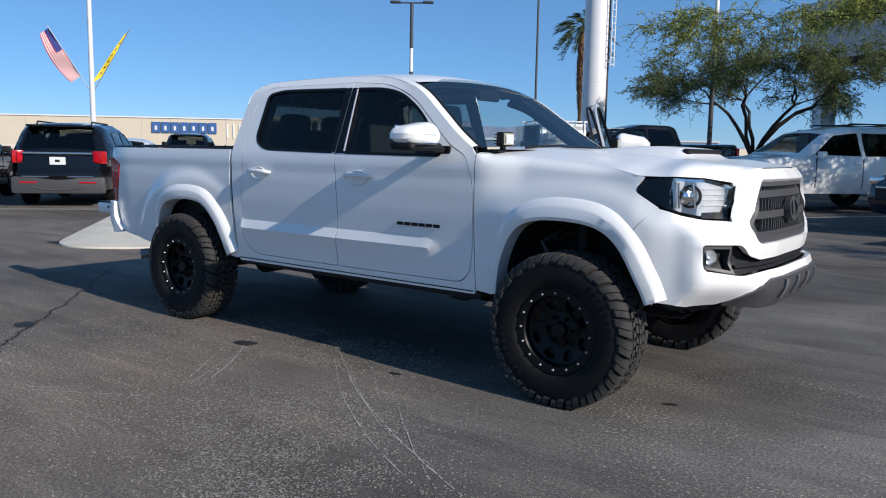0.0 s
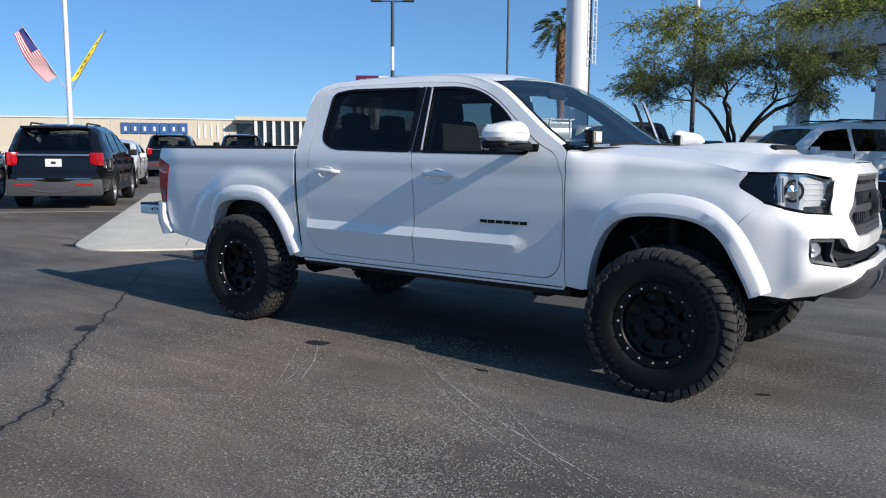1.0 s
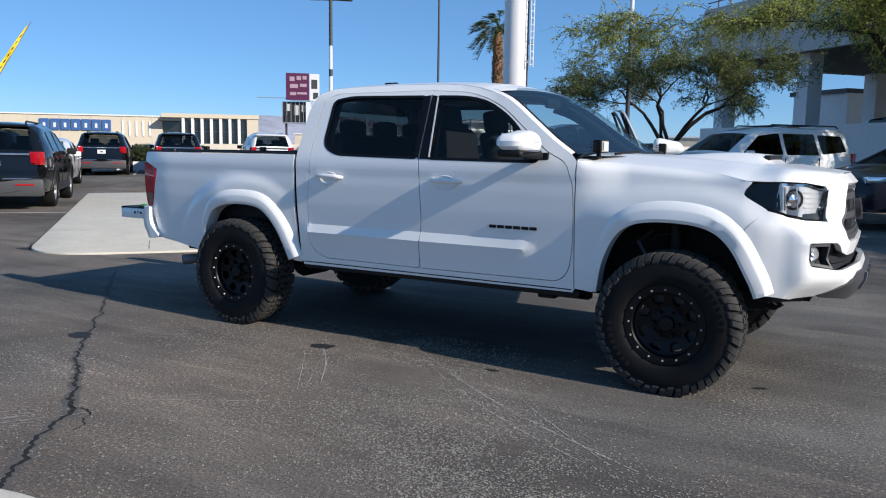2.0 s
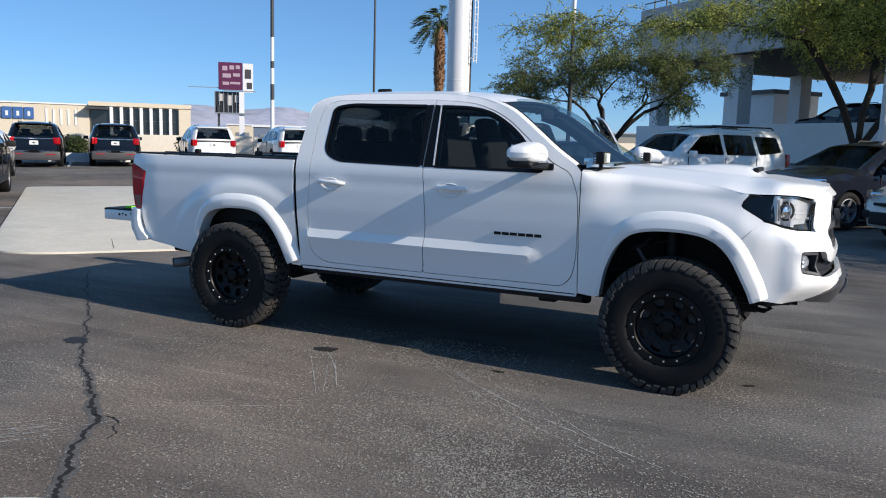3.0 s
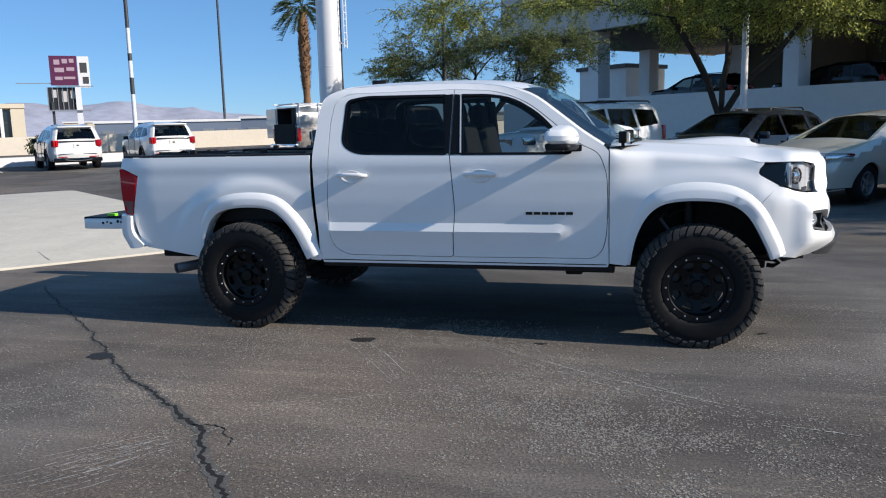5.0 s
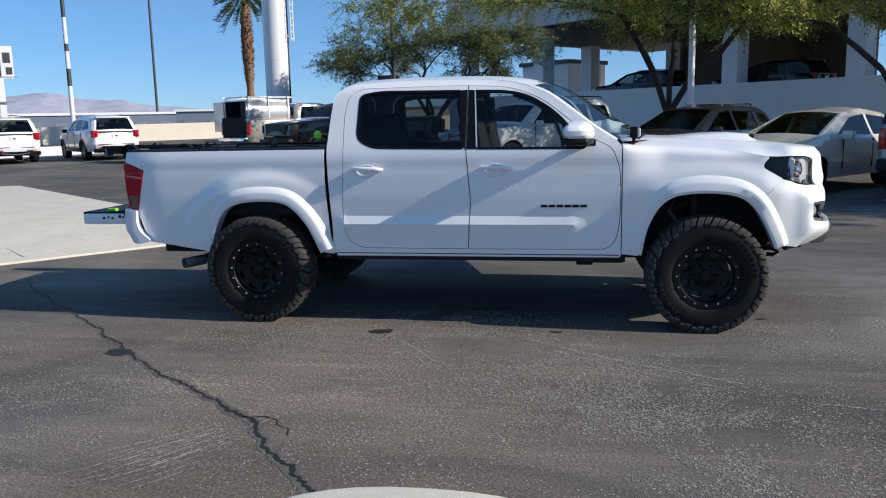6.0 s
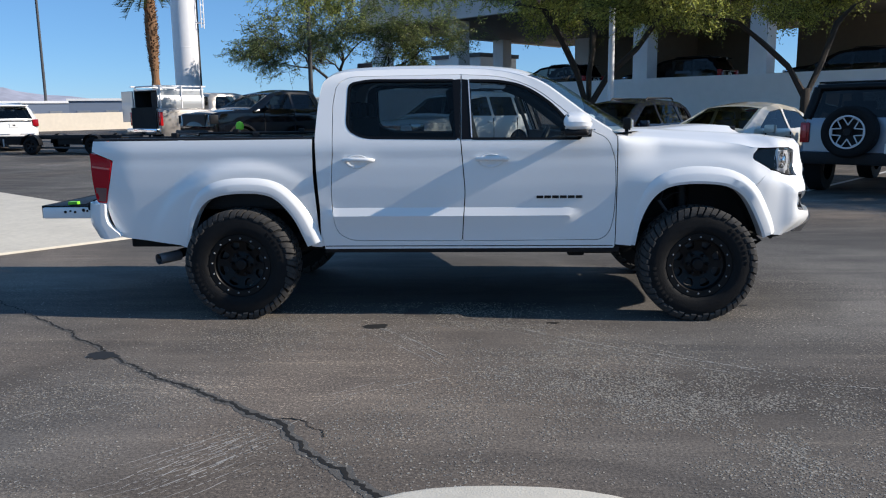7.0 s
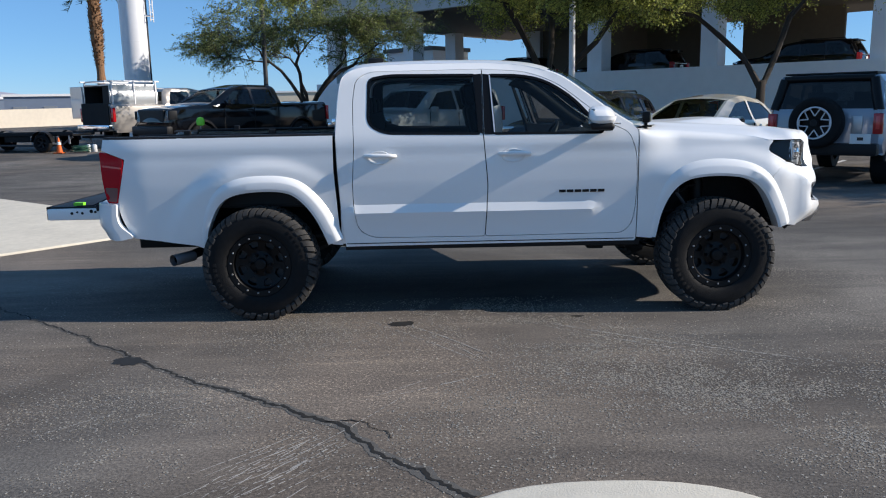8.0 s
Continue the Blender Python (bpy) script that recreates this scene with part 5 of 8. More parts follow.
for y0, y1 in ((-0.55, 0.02), (0.02, 0.58)):
    part("wiper", mesh("wiper", *tube_geo([(2.80 - 0.2 * y0 * y0 + 0.06, y0, 1.328), (2.80 + 0.05, (y0 + y1) / 2, 1.342), (2.86 - 0.2 * y1 * y1, y1, 1.332)], 0.008, 6), TRIM, True), truck)

# front: bumper skin with openings for grille, lamps and air
GRILLE = [(-0.412, 1.188, 0.03), (0.412, 1.188, 0.03), (0.535, 0.972, 0.03), (0.47, 0.878, 0.04), (-0.47, 0.878, 0.04), (-0.535, 0.972, 0.03)]
GRILLE = rounded(GRILLE, seg=4)[::-1]
AIR = [(0.855, 0.888, 0.02), (0.605, 0.882, 0.02), (0.53, 0.825, 0.02), (0.43, 0.800, 0.02), (-0.43, 0.800, 0.02), (-0.53, 0.825, 0.02), (-0.605, 0.882, 0.02), (-0.855, 0.888, 0.02), (-0.84, 0.766, 0.02), (-0.64, 0.738, 0.03), (-0.45, 0.752, 0.02), (0.45, 0.752, 0.02), (0.64, 0.738, 0.03), (0.84, 0.766, 0.02)]
AIR = rounded(AIR, seg=3)
half_front = [(0.30, 1.239, 0.06), (0.42, 1.230, 0.02), (0.48, 1.209, 0.02), (0.525, 1.185, 0.02), (0.548, 1.166), (0.556, 1.08), (0.594, 0.988), (0.735, 0.996), (0.86, 1.018), (1.004, 1.046), (1.086, 0.960), (1.112, 0.925), (1.110, 0.86), (1.060, 0.72), (1.018, 0.60), (0.86, 0.582), (0.66, 0.590), (0.52, 0.640), (0.36, 0.655)]
FRONT = rounded(half_front + [(-p[0], *p[1:]) for p in half_front[::-1]], seg=4)
part("front_bumper", mesh("front_bumper", *sheet(FRONT, nose, 0.035, (GRILLE, AIR), 0.03, True, 0.025), WHITE, True, 40), truck)


def sunk(depth, fwd=0.0):
    def place(u, v):
        x, y, z = nose(u, v)
        return (x - depth + fwd, y * (1 - 0.02), z)
    return place


part("grille_surround", mesh("grille_surround", *sheet(grown(GRILLE, 0.004), sunk(0.015), 0.05, (grown(GRILLE, -0.035),), 0.03, True, 0.03), GREY_PLASTIC, True), truck)
part("grille_back", mesh("grille_back", *sheet(grown(GRILLE, 0.004), sunk(0.07), 0.06, (), 0.0, True), CAR_DARK, True), truck)
for v0 in (0.915, 1.015, 1.115):
    w = {0.915: 0.47, 1.015: 0.48, 1.115: 0.43}[v0]
    part("grille_bar", mesh("grille_bar", *sheet(rounded([(-w, v0 - 0.018), (w, v0 - 0.018), (w, v0 + 0.018), (-w, v0 + 0.018)]), sunk(0.022), 0.06, (), 0.04, True), GREY_PLASTIC, True), truck)
GRILLE_SLOT = bm_mesh("grille_tooth", box_bm([((0, 0, 0), (0.03, 0.010, 0.055))], 0.002), GREY_PLASTIC)
for v0 in (0.885, 0.965, 1.065, 1.150):
    for i in range(-11, 12):
        u0 = i * 0.036 + (0.018 if v0 in (0.965, 1.150) else 0.0)
        if abs(u0) < 0.41:
            part("grille_tooth", GRILLE_SLOT, truck, "", Matrix.Translation(Vector(nose(u0, v0)) - Vector((0.045, 0, 0))))
oval = [(0.085 * math.cos(2 * math.pi * k / 24), 1.035 + 0.062 * math.sin(2 * math.pi * k / 24)) for k in range(24)]
part("badge_oval", mesh("badge_oval", *sheet(oval, sunk(0.0, 0.012), 0.03, (grown(oval, -0.016),), 0.03, True), GREY_PLASTIC, True), truck)
part("badge_bar", mesh("badge_bar", *sheet([(-0.018, 0.99), (0.018, 0.99), (0.018, 1.08), (-0.018, 1.08)], sunk(0.0, 0.010), 0.03, (), 0.03, True), GREY_PLASTIC, True), truck)
part("air_intake", mesh("air_intake", *sheet(grown(AIR, 0.006), sunk(0.05), 0.05, (), 0.0, True), TRIM, True), truck)
part("intake_bar", mesh("intake_bar", *sheet(rounded([(-0.62, 0.772), (0.62, 0.772), (0.62, 0.786), (-0.62, 0.786)]), sunk(0.025), 0.06, (), 0.02, True), TRIM, True), truck)
for s in (-1, 1):
    c = Vector(nose(0.795 * s, 0.822))
    fog = part("fog_light", mesh("fog_light", *revolve([(0.0, 0.012), (0.030, 0.008), (0.046, -0.004), (0.050, -0.02)], axis="z", steps=24), CLEAR_LENS, True), truck, "round fog lamp in a black recess", Matrix.Translation(c - Vector((0.014, 0, 0))) @ pose(0, 0, 0, 0, 90, -s * 45))
    part("fog_reflector", mesh("fog_reflector", *revolve([(0.0, -0.022), (0.03, -0.014), (0.046, -0.006)], axis="z", steps=24), LAMP_SILVER, True), fog)
    part("fog_bulb", mesh("fog_bulb", *revolve([(0.0, 0.004), (0.010, 0.0), (0.012, -0.018)], axis="z", steps=14), STEEL, True), fog)
    part("fog_frame", mesh("fog_frame", *sheet([(s * a, b) for a, b in ((0.848, 0.882), (0.672, 0.878), (0.672, 0.746), (0.834, 0.772))], sunk(0.004), 0.04, ([(s * a, b) for a, b in ((0.834, 0.868), (0.686, 0.864), (0.686, 0.762), (0.822, 0.784))],), 0.045, True), GREY_PLASTIC, True), truck)
# lower guard
SKID = rounded([(-0.54, 0.665, 0.03), (-0.45, 0.712, 0.03), (0.45, 0.712, 0.03), (0.54, 0.665, 0.03), (0.66, 0.586, 0.02), (0.36, 0.556, 0.02), (-0.36, 0.556, 0.02), (-0.66, 0.586, 0.02)], seg=3)
part("skid_plate", mesh("skid_plate", *sheet(SKID[::-1], sunk(0.0, 0.022), 0.03, (), 0.04, True), GREY_PLASTIC, True), truck, "grey bumper guard with ribs")
for s in (-1, 1):
    part("front_valance", mesh("front_valance", *sheet([(s * a, b) for a, b in ((1.0, 0.596), (0.62, 0.596), (0.60, 0.548), (0.90, 0.556))], sunk(0.035), 0.04, (), 0.03, True), UNDER, True), truck)
for u0 in (-0.30, -0.10, 0.10, 0.30):
    part("guard_rib", mesh("guard_rib", *sheet([(u0 - 0.014, 0.60), (u0 + 0.014, 0.60), (u0 + 0.014, 0.70), (u0 - 0.014, 0.70)], sunk(0.0, 0.036), 0.03, (), 0.03, True), ALLOY, True), truck)

# lamps
LAMP = [(1.118, 1.126, 0.01), (1.112, 1.150, 0.015), (1.066, 1.182, 0.03), (0.90, 1.193, 0.05), (0.72, 1.187, 0.05), (0.552, 1.156, 0.012), (0.566, 1.08, 0.02), (0.604, 0.996, 0.012), (0.735, 1.004, 0.03), (0.86, 1.026, 0.05), (1.0, 1.058, 0.05)]
for s in (-1, 1):
    o = rounded([(s * p[0], *p[1:]) for p in LAMP], seg=4)
    hl = part("headlight", mesh("headlight_housing", *sheet(o, sunk(0.020), 0.03, (), 0.0, True), TRIM, True), truck, "clear headlight with a black corner")
    part("lens", mesh("lens", *sheet(o, lambda u, v: (nose(u, v)[0] + 0.003, nose(u, v)[1] * 1.002, v), 0.03, (), 0.01, True), CLEAR_LENS, True), hl)
    inner = rounded([(s * a, b) for a, b in ((0.955, 1.186), (0.90, 1.190), (0.72, 1.184), (0.556, 1.152), (0.570, 1.085), (0.612, 1.012), (0.735, 1.012), (0.86, 1.034), (0.935, 1.050))], default=0.02, seg=3)
    part("reflector", mesh("reflector", *sheet(inner, sunk(0.008), 0.03, (), 0.02, True), LAMP_SILVER, True), hl)
    blk = rounded([(s * a, b) for a, b in ((1.112, 1.130), (1.106, 1.150), (1.064, 1.178), (0.955, 1.187), (0.925, 1.120), (0.905, 1.044), (0.99, 1.060))], default=0.01, seg=3)
    part("lamp_corner", mesh("lamp_corner", *sheet(blk, sunk(0.006), 0.03, (), 0.01, True), TRIM, True), hl)
    c = Vector(nose(0.80 * s, 1.105)) - Vector((0.018, 0, 0))
    part("projector", mesh("projector", *revolve([(0.0, 0.03), (0.028, 0.022), (0.04, 0.0), (0.046, -0.004), (0.046, -0.04)], axis="z", steps=24), CHROME, True), hl, "", Matrix.Translation(c) @ pose(0, 0, 0, 0, 90, -s * 40))
    for k in range(4):
        u0 = 0.610 + 0.038 * k
        part("lamp_cell", mesh("lamp_cell", *sheet(rounded([(s * (u0 - 0.016), 1.045), (s * (u0 + 0.016), 1.045), (s * (u0 + 0.016), 1.145), (s * (u0 - 0.016), 1.145)], default=0.006, seg=2), lambda u, v, u0=u0: (nose(u, v)[0] - 0.010 - 9.0 * (abs(u) - u0) ** 2, nose(u, v)[1] * 0.985, v), 0.016, (), 0.006, True), LAMP_SILVER, True), hl)
    for u0, w in ((0.895, 0.006), (0.868, 0.004), (0.775, 0.005)):
        part("lamp_fin", mesh("lamp_fin", *sheet(rounded([(s * (u0 - w), 1.050), (s * (u0 + w), 1.052), (s * (u0 + w + 0.012), 1.170), (s * (u0 - w + 0.012), 1.170)], default=0.002, seg=2), sunk(0.002), 0.03, (), 0.012, True), CHROME, True), hl)
    part("lamp_ring", mesh("lamp_ring", *sheet([(s * (0.80 + 0.060 * math.cos(2 * math.pi * k / 20)), 1.105 + 0.056 * math.sin(2 * math.pi * k / 20)) for k in range(20)], sunk(0.004), 0.03, ([(s * (0.80 + 0.046 * math.cos(2 * math.pi * k / 20)), 1.105 + 0.043 * math.sin(2 * math.pi * k / 20)) for k in range(20)],), 0.012, True, 0.02), SATIN_BLACK, True), hl)
    for v0 in (1.060, 1.086, 1.112, 1.138):
        part("lamp_rib", mesh("lamp_rib", *sheet([(s * 0.578, v0), (s * 0.735, v0), (s * 0.735, v0 + 0.005), (s * 0.578, v0 + 0.005)], sunk(0.003), 0.04, (), 0.006, True), LAMP_SILVER, True), hl)
    part("lamp_notch", mesh("lamp_notch", *sheet(rounded([(s * 0.594, 1.030), (s * 0.735, 1.030), (s * 0.745, 1.004), (s * 0.604, 0.996)], default=0.004, seg=2), sunk(0.006), 0.04, (), 0.008, True), TRIM, True), hl)
    part("lamp_end", mesh("lamp_end", *sheet(rounded([(s * 0.556, 1.150), (s * 0.576, 1.140), (s * 0.590, 1.080), (s * 0.625, 1.020), (s * 0.606, 1.004), (s * 0.568, 1.082)], default=0.004, seg=2), sunk(0.002), 0.03, (), 0.008, True), SATIN_BLACK, True), hl)
    part("lamp_brow", mesh("lamp_brow", *sheet(rounded([(s * 1.00, 1.186), (s * 0.90, 1.190), (s * 0.72, 1.184), (s * 0.56, 1.156), (s * 0.562, 1.142), (s * 0.72, 1.172), (s * 0.90, 1.180), (s * 1.00, 1.178)], default=0.004, seg=2), sunk(0.006), 0.04, (), 0.008, True), CHROME, True), hl)

TAIL = rounded([(-1.088, 1.206, 0.02), (-0.912, 1.150, 0.03), (-0.940, 1.02, 0.05), (-0.984, 0.842, 0.01), (-1.060, 0.846, 0.02), (-1.082, 1.0, 0.05)], seg=3)
TAIL_LOW = rounded([(-1.066, 0.955), (-0.968, 0.952), (-0.988, 0.852), (-1.052, 0.856)], default=0.01, seg=2)
for s in (-1, 1):
    tl = part("tail_light", mesh("tail_light", *sheet(TAIL, wide(s, 0.006), 0.03, (TAIL_LOW,), 0.03, s > 0), RED_LENS, True), truck, "red tail lamp with a smoked foot")
    part("reverse_lens", mesh("reverse_lens", *sheet(TAIL_LOW, wide(s, 0.004), 0.03, (), 0.02, s > 0), DARK_RED, True), tl)
    part("lamp_bar", mesh("lamp_bar", *sheet(rounded([(-1.074, 1.112), (-0.932, 1.096), (-0.936, 1.082), (-1.074, 1.098)], default=0.005, seg=2), wide(s, 0.009), 0.03, (), 0.006, s > 0), BRIGHT_RED, True), tl)
    part("lamp_back", bm_mesh("lamp_back", box_bm([((-1.040, s * 0.765, 1.03), (0.06, 0.13, 0.34))], 0.02), RED_LENS, True), tl)
    part("bed_post", bm_mesh("bed_post", box_bm([((-1.022, s * 0.762, 1.045), (0.05, 0.12, 0.46))], 0.01), WHITE, True), truck)

# bumper at the back
def tail_skin(u, v):
    a = abs(u)
    x = -0.978 - 0.17 * smooth(0.0, 0.30, 1.08 - a) - 0.02 * (1 - (a / 1.08) ** 2)
    y = 0.876 - 0.876 * max(0.0, (0.95 - a) / 0.95) if a < 0.95 else 0.876
    x += max(0.0, a - 1.08)
    x -= 0.012 * math.sin((v - 0.58) / 0.27 * math.pi)
    return (x + 0.05 * (1 - smooth(0.58, 0.70, v)), -math.copysign(y, u) if u else 0.0, v)


REARB = rounded([(1.062, 0.838, 0.02), (1.092, 0.70, 0.03), (1.140, 0.600, 0.03), (1.02, 0.585, 0.05), (0.70, 0.575, 0.03), (-0.70, 0.575, 0.03), (-1.02, 0.585, 0.05), (-1.140, 0.600, 0.03), (-1.092, 0.70, 0.03), (-1.062, 0.838, 0.02), (-0.5, 0.845), (-0.45, 0.80, 0.02), (0.45, 0.80, 0.02), (0.5, 0.845)], seg=4)
part("rear_bumper", mesh("rear_bumper", *sheet(REARB, tail_skin, 0.04, (), 0.06, False), WHITE, True, 50), truck)
part("bumper_step", bm_mesh("bumper_step", box_bm([((-1.10, 0, 0.815), (0.12, 1.5, 0.03))], 0.008), TRIM, True), truck)
for s in (-1, 1):
    part("bumper_joint", mesh("bumper_joint", *sheet(rounded([(-1.03, 0.842), (-0.94, 0.842), (-0.86, 0.598), (-1.00, 0.580)]), wide(s, -0.022), 0.05, (), 0.02, s > 0), UNDER, True), truck)
plate_c = box_bm([((-1.205, 0, 0.72), (0.012, 0.31, 0.16))], 0.004)
part("number_plate", bm_mesh("number_plate", plate_c, PLATE_WHITE), truck)

# tailgate, let down
gate = part("tailgate", bm_mesh("tailgate", box_bm([((-1.325, 0, 0.754), (0.46, 1.41, 0.084))], 0.014), WHITE, True), truck, "tailgate lowered flat, black liner on top")
part("gate_liner", bm_mesh("gate_liner", box_bm([((-1.325, 0, 0.800), (0.44, 1.36, 0.014))], 0.004), TRIM, True), gate)
part("gate_cap", bm_mesh("gate_cap", box_bm([((-1.551, 0, 0.762), (0.014, 1.40, 0.096))], 0.005), TRIM, True), gate)
for x, z, r in ((-1.375, 0.762, 0.011), (-1.335, 0.770, 0.008), (-1.300, 0.762, 0.010), (-1.235, 0.775, 0.013), (-1.205, 0.770, 0.009)):
    part("gate_fitting", mesh("gate_fitting", *revolve([(0.0, -0.008), (r * 0.8, -0.006), (r, 0.0)], steps=10), TRIM, True), gate, "", pose(x, -0.705, z))
for s in (-1, 1):
    part("gate_cable", mesh("gate_cable", *tube_geo([(-1.04, s * 0.72, 0.93), (-1.12, s * 0.70, 0.86), (-1.22, s * 0.69, 0.815), (-1.34, s * 0.69, 0.812)], 0.005, 6), TRIM, True), gate)
    part("gate_striker", bm_mesh("gate_striker", box_bm([((-1.16, s * 0.70, 0.80), (0.07, 0.03, 0.05))], 0.008), TRIM, True), gate)
part("gate_tag", bm_mesh("gate_tag", box_bm([((-1.36, -0.60, 0.818), (0.07, 0.05, 0.022))], 0.003), HIVIS), gate, "bright green tag")

# load bed
part("bed_floor", bm_mesh("bed_floor", box_bm([((-0.25, 0, 0.80), (1.62, 1.45, 0.04))], 0.006), TRIM), truck)
for s in (-1, 1):
    part("bed_wall", bm_mesh("bed_wall", box_bm([((-0.25, s * 0.735, 1.03), (1.60, 0.03, 0.46))], 0.006), TRIM), truck)
    part("bed_rail_cap", mesh("bed_rail_cap", *grid([[(x, s * (flank(x, 1.285) - i), 1.288 + (0.014 if 0 < j < 4 else 0.0)) for j, i in enumerate((0.002, 0.012, 0.06, 0.11, 0.13))] for x in np.linspace(-1.055, 0.55, 18)], s > 0), TRIM, True, 30), truck)
    part("bed_rail", mesh("bed_rail", *tube_geo([(-0.85, s * 0.70, 1.262), (-0.84, s * 0.70, 1.300), (0.44, s * 0.70, 1.300), (0.45, s * 0.70, 1.262)], 0.012, 8), SATIN_BLACK, True), truck)
    for x in (-0.5, 0.1):
        part("tie_cleat", bm_mesh("tie_cleat", box_bm([((x, s * 0.70, 1.315), (0.05, 0.03, 0.045))], 0.008), TRIM), truck)
part("bed_bulkhead", bm_mesh("bed_bulkhead", box_bm([((0.525, 0, 1.03), (0.03, 1.45, 0.50))], 0.006), TRIM), truck)

# name badge on the near door, as plain bars
for i in range(6):
    x = 2.108 + 0.030 + i * 0.0545
    part("badge_letter", bm_mesh("badge_bar", box_bm([((x, -flank(x, 0.872) - 0.003, 0.872), (0.046, 0.006, 0.019))], 0.002), SATIN_BLACK), near_door)

# cabin
part("cabin_floor", bm_mesh("cabin_floor", box_bm([((1.65, 0, 0.60), (2.0, 1.56, 0.10))], 0.02), CABIN), truck)
part("dashboard", bm_mesh("dashboard", box_bm([((2.50, 0, 1.10), (0.34, 1.50, 0.30)), ((2.62, 0, 1.22), (0.40, 1.46, 0.09))], 0.05), CABIN, True), truck)
for s in (-1, 1):
    # a small work lamp on a bracket at each bonnet hinge
    pod = part("work_lamp", bm_mesh("work_lamp", box_bm([((2.755, s * 0.700, 1.370), (0.052, 0.088, 0.078), s * 12)], 0.008), SATIN_BLACK, True), truck, "small black cube work lamp")
    part("lamp_face", bm_mesh("lamp_face", box_bm([((2.784, s * 0.706, 1.370), (0.008, 0.074, 0.064), s * 12)], 0.003), POD_FACE, True), pod)
    for y in (-0.018, 0.018):
        part("lamp_led", bm_mesh("lamp_led", box_bm([((2.790, s * (0.706 + y), 1.370), (0.006, 0.028, 0.050), s * 12)], 0.002), LAMP_SILVER, True), pod)
    for k in range(4):
        part("cooling_fin", bm_mesh("cooling_fin", box_bm([((2.722, s * 0.693, 1.344 + 0.017 * k), (0.022, 0.080, 0.005), s * 12)]), SATIN_BLACK), pod)
    part("bracket", bm_mesh("bracket", box_bm([((2.750, s * 0.712, 1.322), (0.022, 0.030, 0.030)), ((2.75, s * 0.745, 1.306), (0.05, 0.08, 0.010))], 0.003), SATIN_BLACK), pod)
part("console", bm_mesh("console", box_bm([((1.95, 0, 0.82), (0.75, 0.24, 0.36))], 0.04), CABIN, True), truck)


def seat_at(x, y, w=0.50):
    seat = part("front_seat", bm_mesh("cushion", box_bm([((x + 0.22, y, 0.86), (0.52, w, 0.18))], 0.06), FABRIC, True), truck)
    back = bmesh.new()
    bmesh.ops.create_cube(back, size=1, matrix=pose(x - 0.09, y, 1.18, 0, -14, 0) @ Matrix.Diagonal((0.15, w * 0.96, 0.62, 1)))
    bmesh.ops.bevel(back, geom=back.edges[:], offset=0.06, segments=4, profile=0.6, affect="EDGES")
    part("backrest", bm_mesh("backrest", back, FABRIC, True, 60), seat)
    head = bmesh.new()
    bmesh.ops.create_cube(head, size=1, matrix=pose(x - 0.19, y, 1.555, 0, -10, 0) @ Matrix.Diagonal((0.11, 0.27, 0.17, 1)))
    bmesh.ops.bevel(head, geom=head.edges[:], offset=0.045, segments=4, profile=0.6, affect="EDGES")
    part("headrest", bm_mesh("headrest", head, FABRIC, True, 60), seat)


seat_at(1.72, -0.38)
seat_at(1.72, 0.38)
bench = part("rear_seat", bm_mesh("rear_cushion", box_bm([((0.98, 0, 0.86), (0.46, 1.36, 0.18))], 0.06), FABRIC, True), truck)
part("backrest", bm_mesh("rear_backrest", box_bm([((0.745, 0, 1.16), (0.14, 1.36, 0.56))], 0.06), FABRIC, True), bench)
for y in (-0.42, 0.0, 0.42):
    part("headrest", bm_mesh("rear_headrest", box_bm([((0.74, y, 1.475), (0.10, 0.25, 0.15))], 0.048), FABRIC, True), bench)
wheel_ring = [(0.0 + 0.185 * math.cos(2 * math.pi * k / 28), 0.185 * math.sin(2 * math.pi * k / 28), 0) for k in range(29)]
sw = part("steering_wheel", mesh("steering_wheel", *tube_geo(wheel_ring, 0.016, 8, False), TRIM, True), truck, "", pose(2.20, 0.38, 1.16, 0, -62, 0))
part("wheel_hub", bm_mesh("wheel_hub", box_bm([((0, 0, -0.02), (0.13, 0.16, 0.04)), ((0, 0, -0.015), (0.03, 0.34, 0.02))], 0.01), TRIM, True), sw)
part("inside_mirror", bm_mesh("inside_mirror", box_bm([((2.16, 0.0, 1.665), (0.03, 0.24, 0.065))], 0.015), TRIM, True), truck)
for s in (-1, 1):
    part("inner_pillar", mesh("inner_pillar", *tube_geo([(1.60, s * 0.80, 0.60), (1.60, s * 0.79, 1.25), (1.59, s * 0.62, 1.66)], 0.04, 8), CABIN, True), truck)

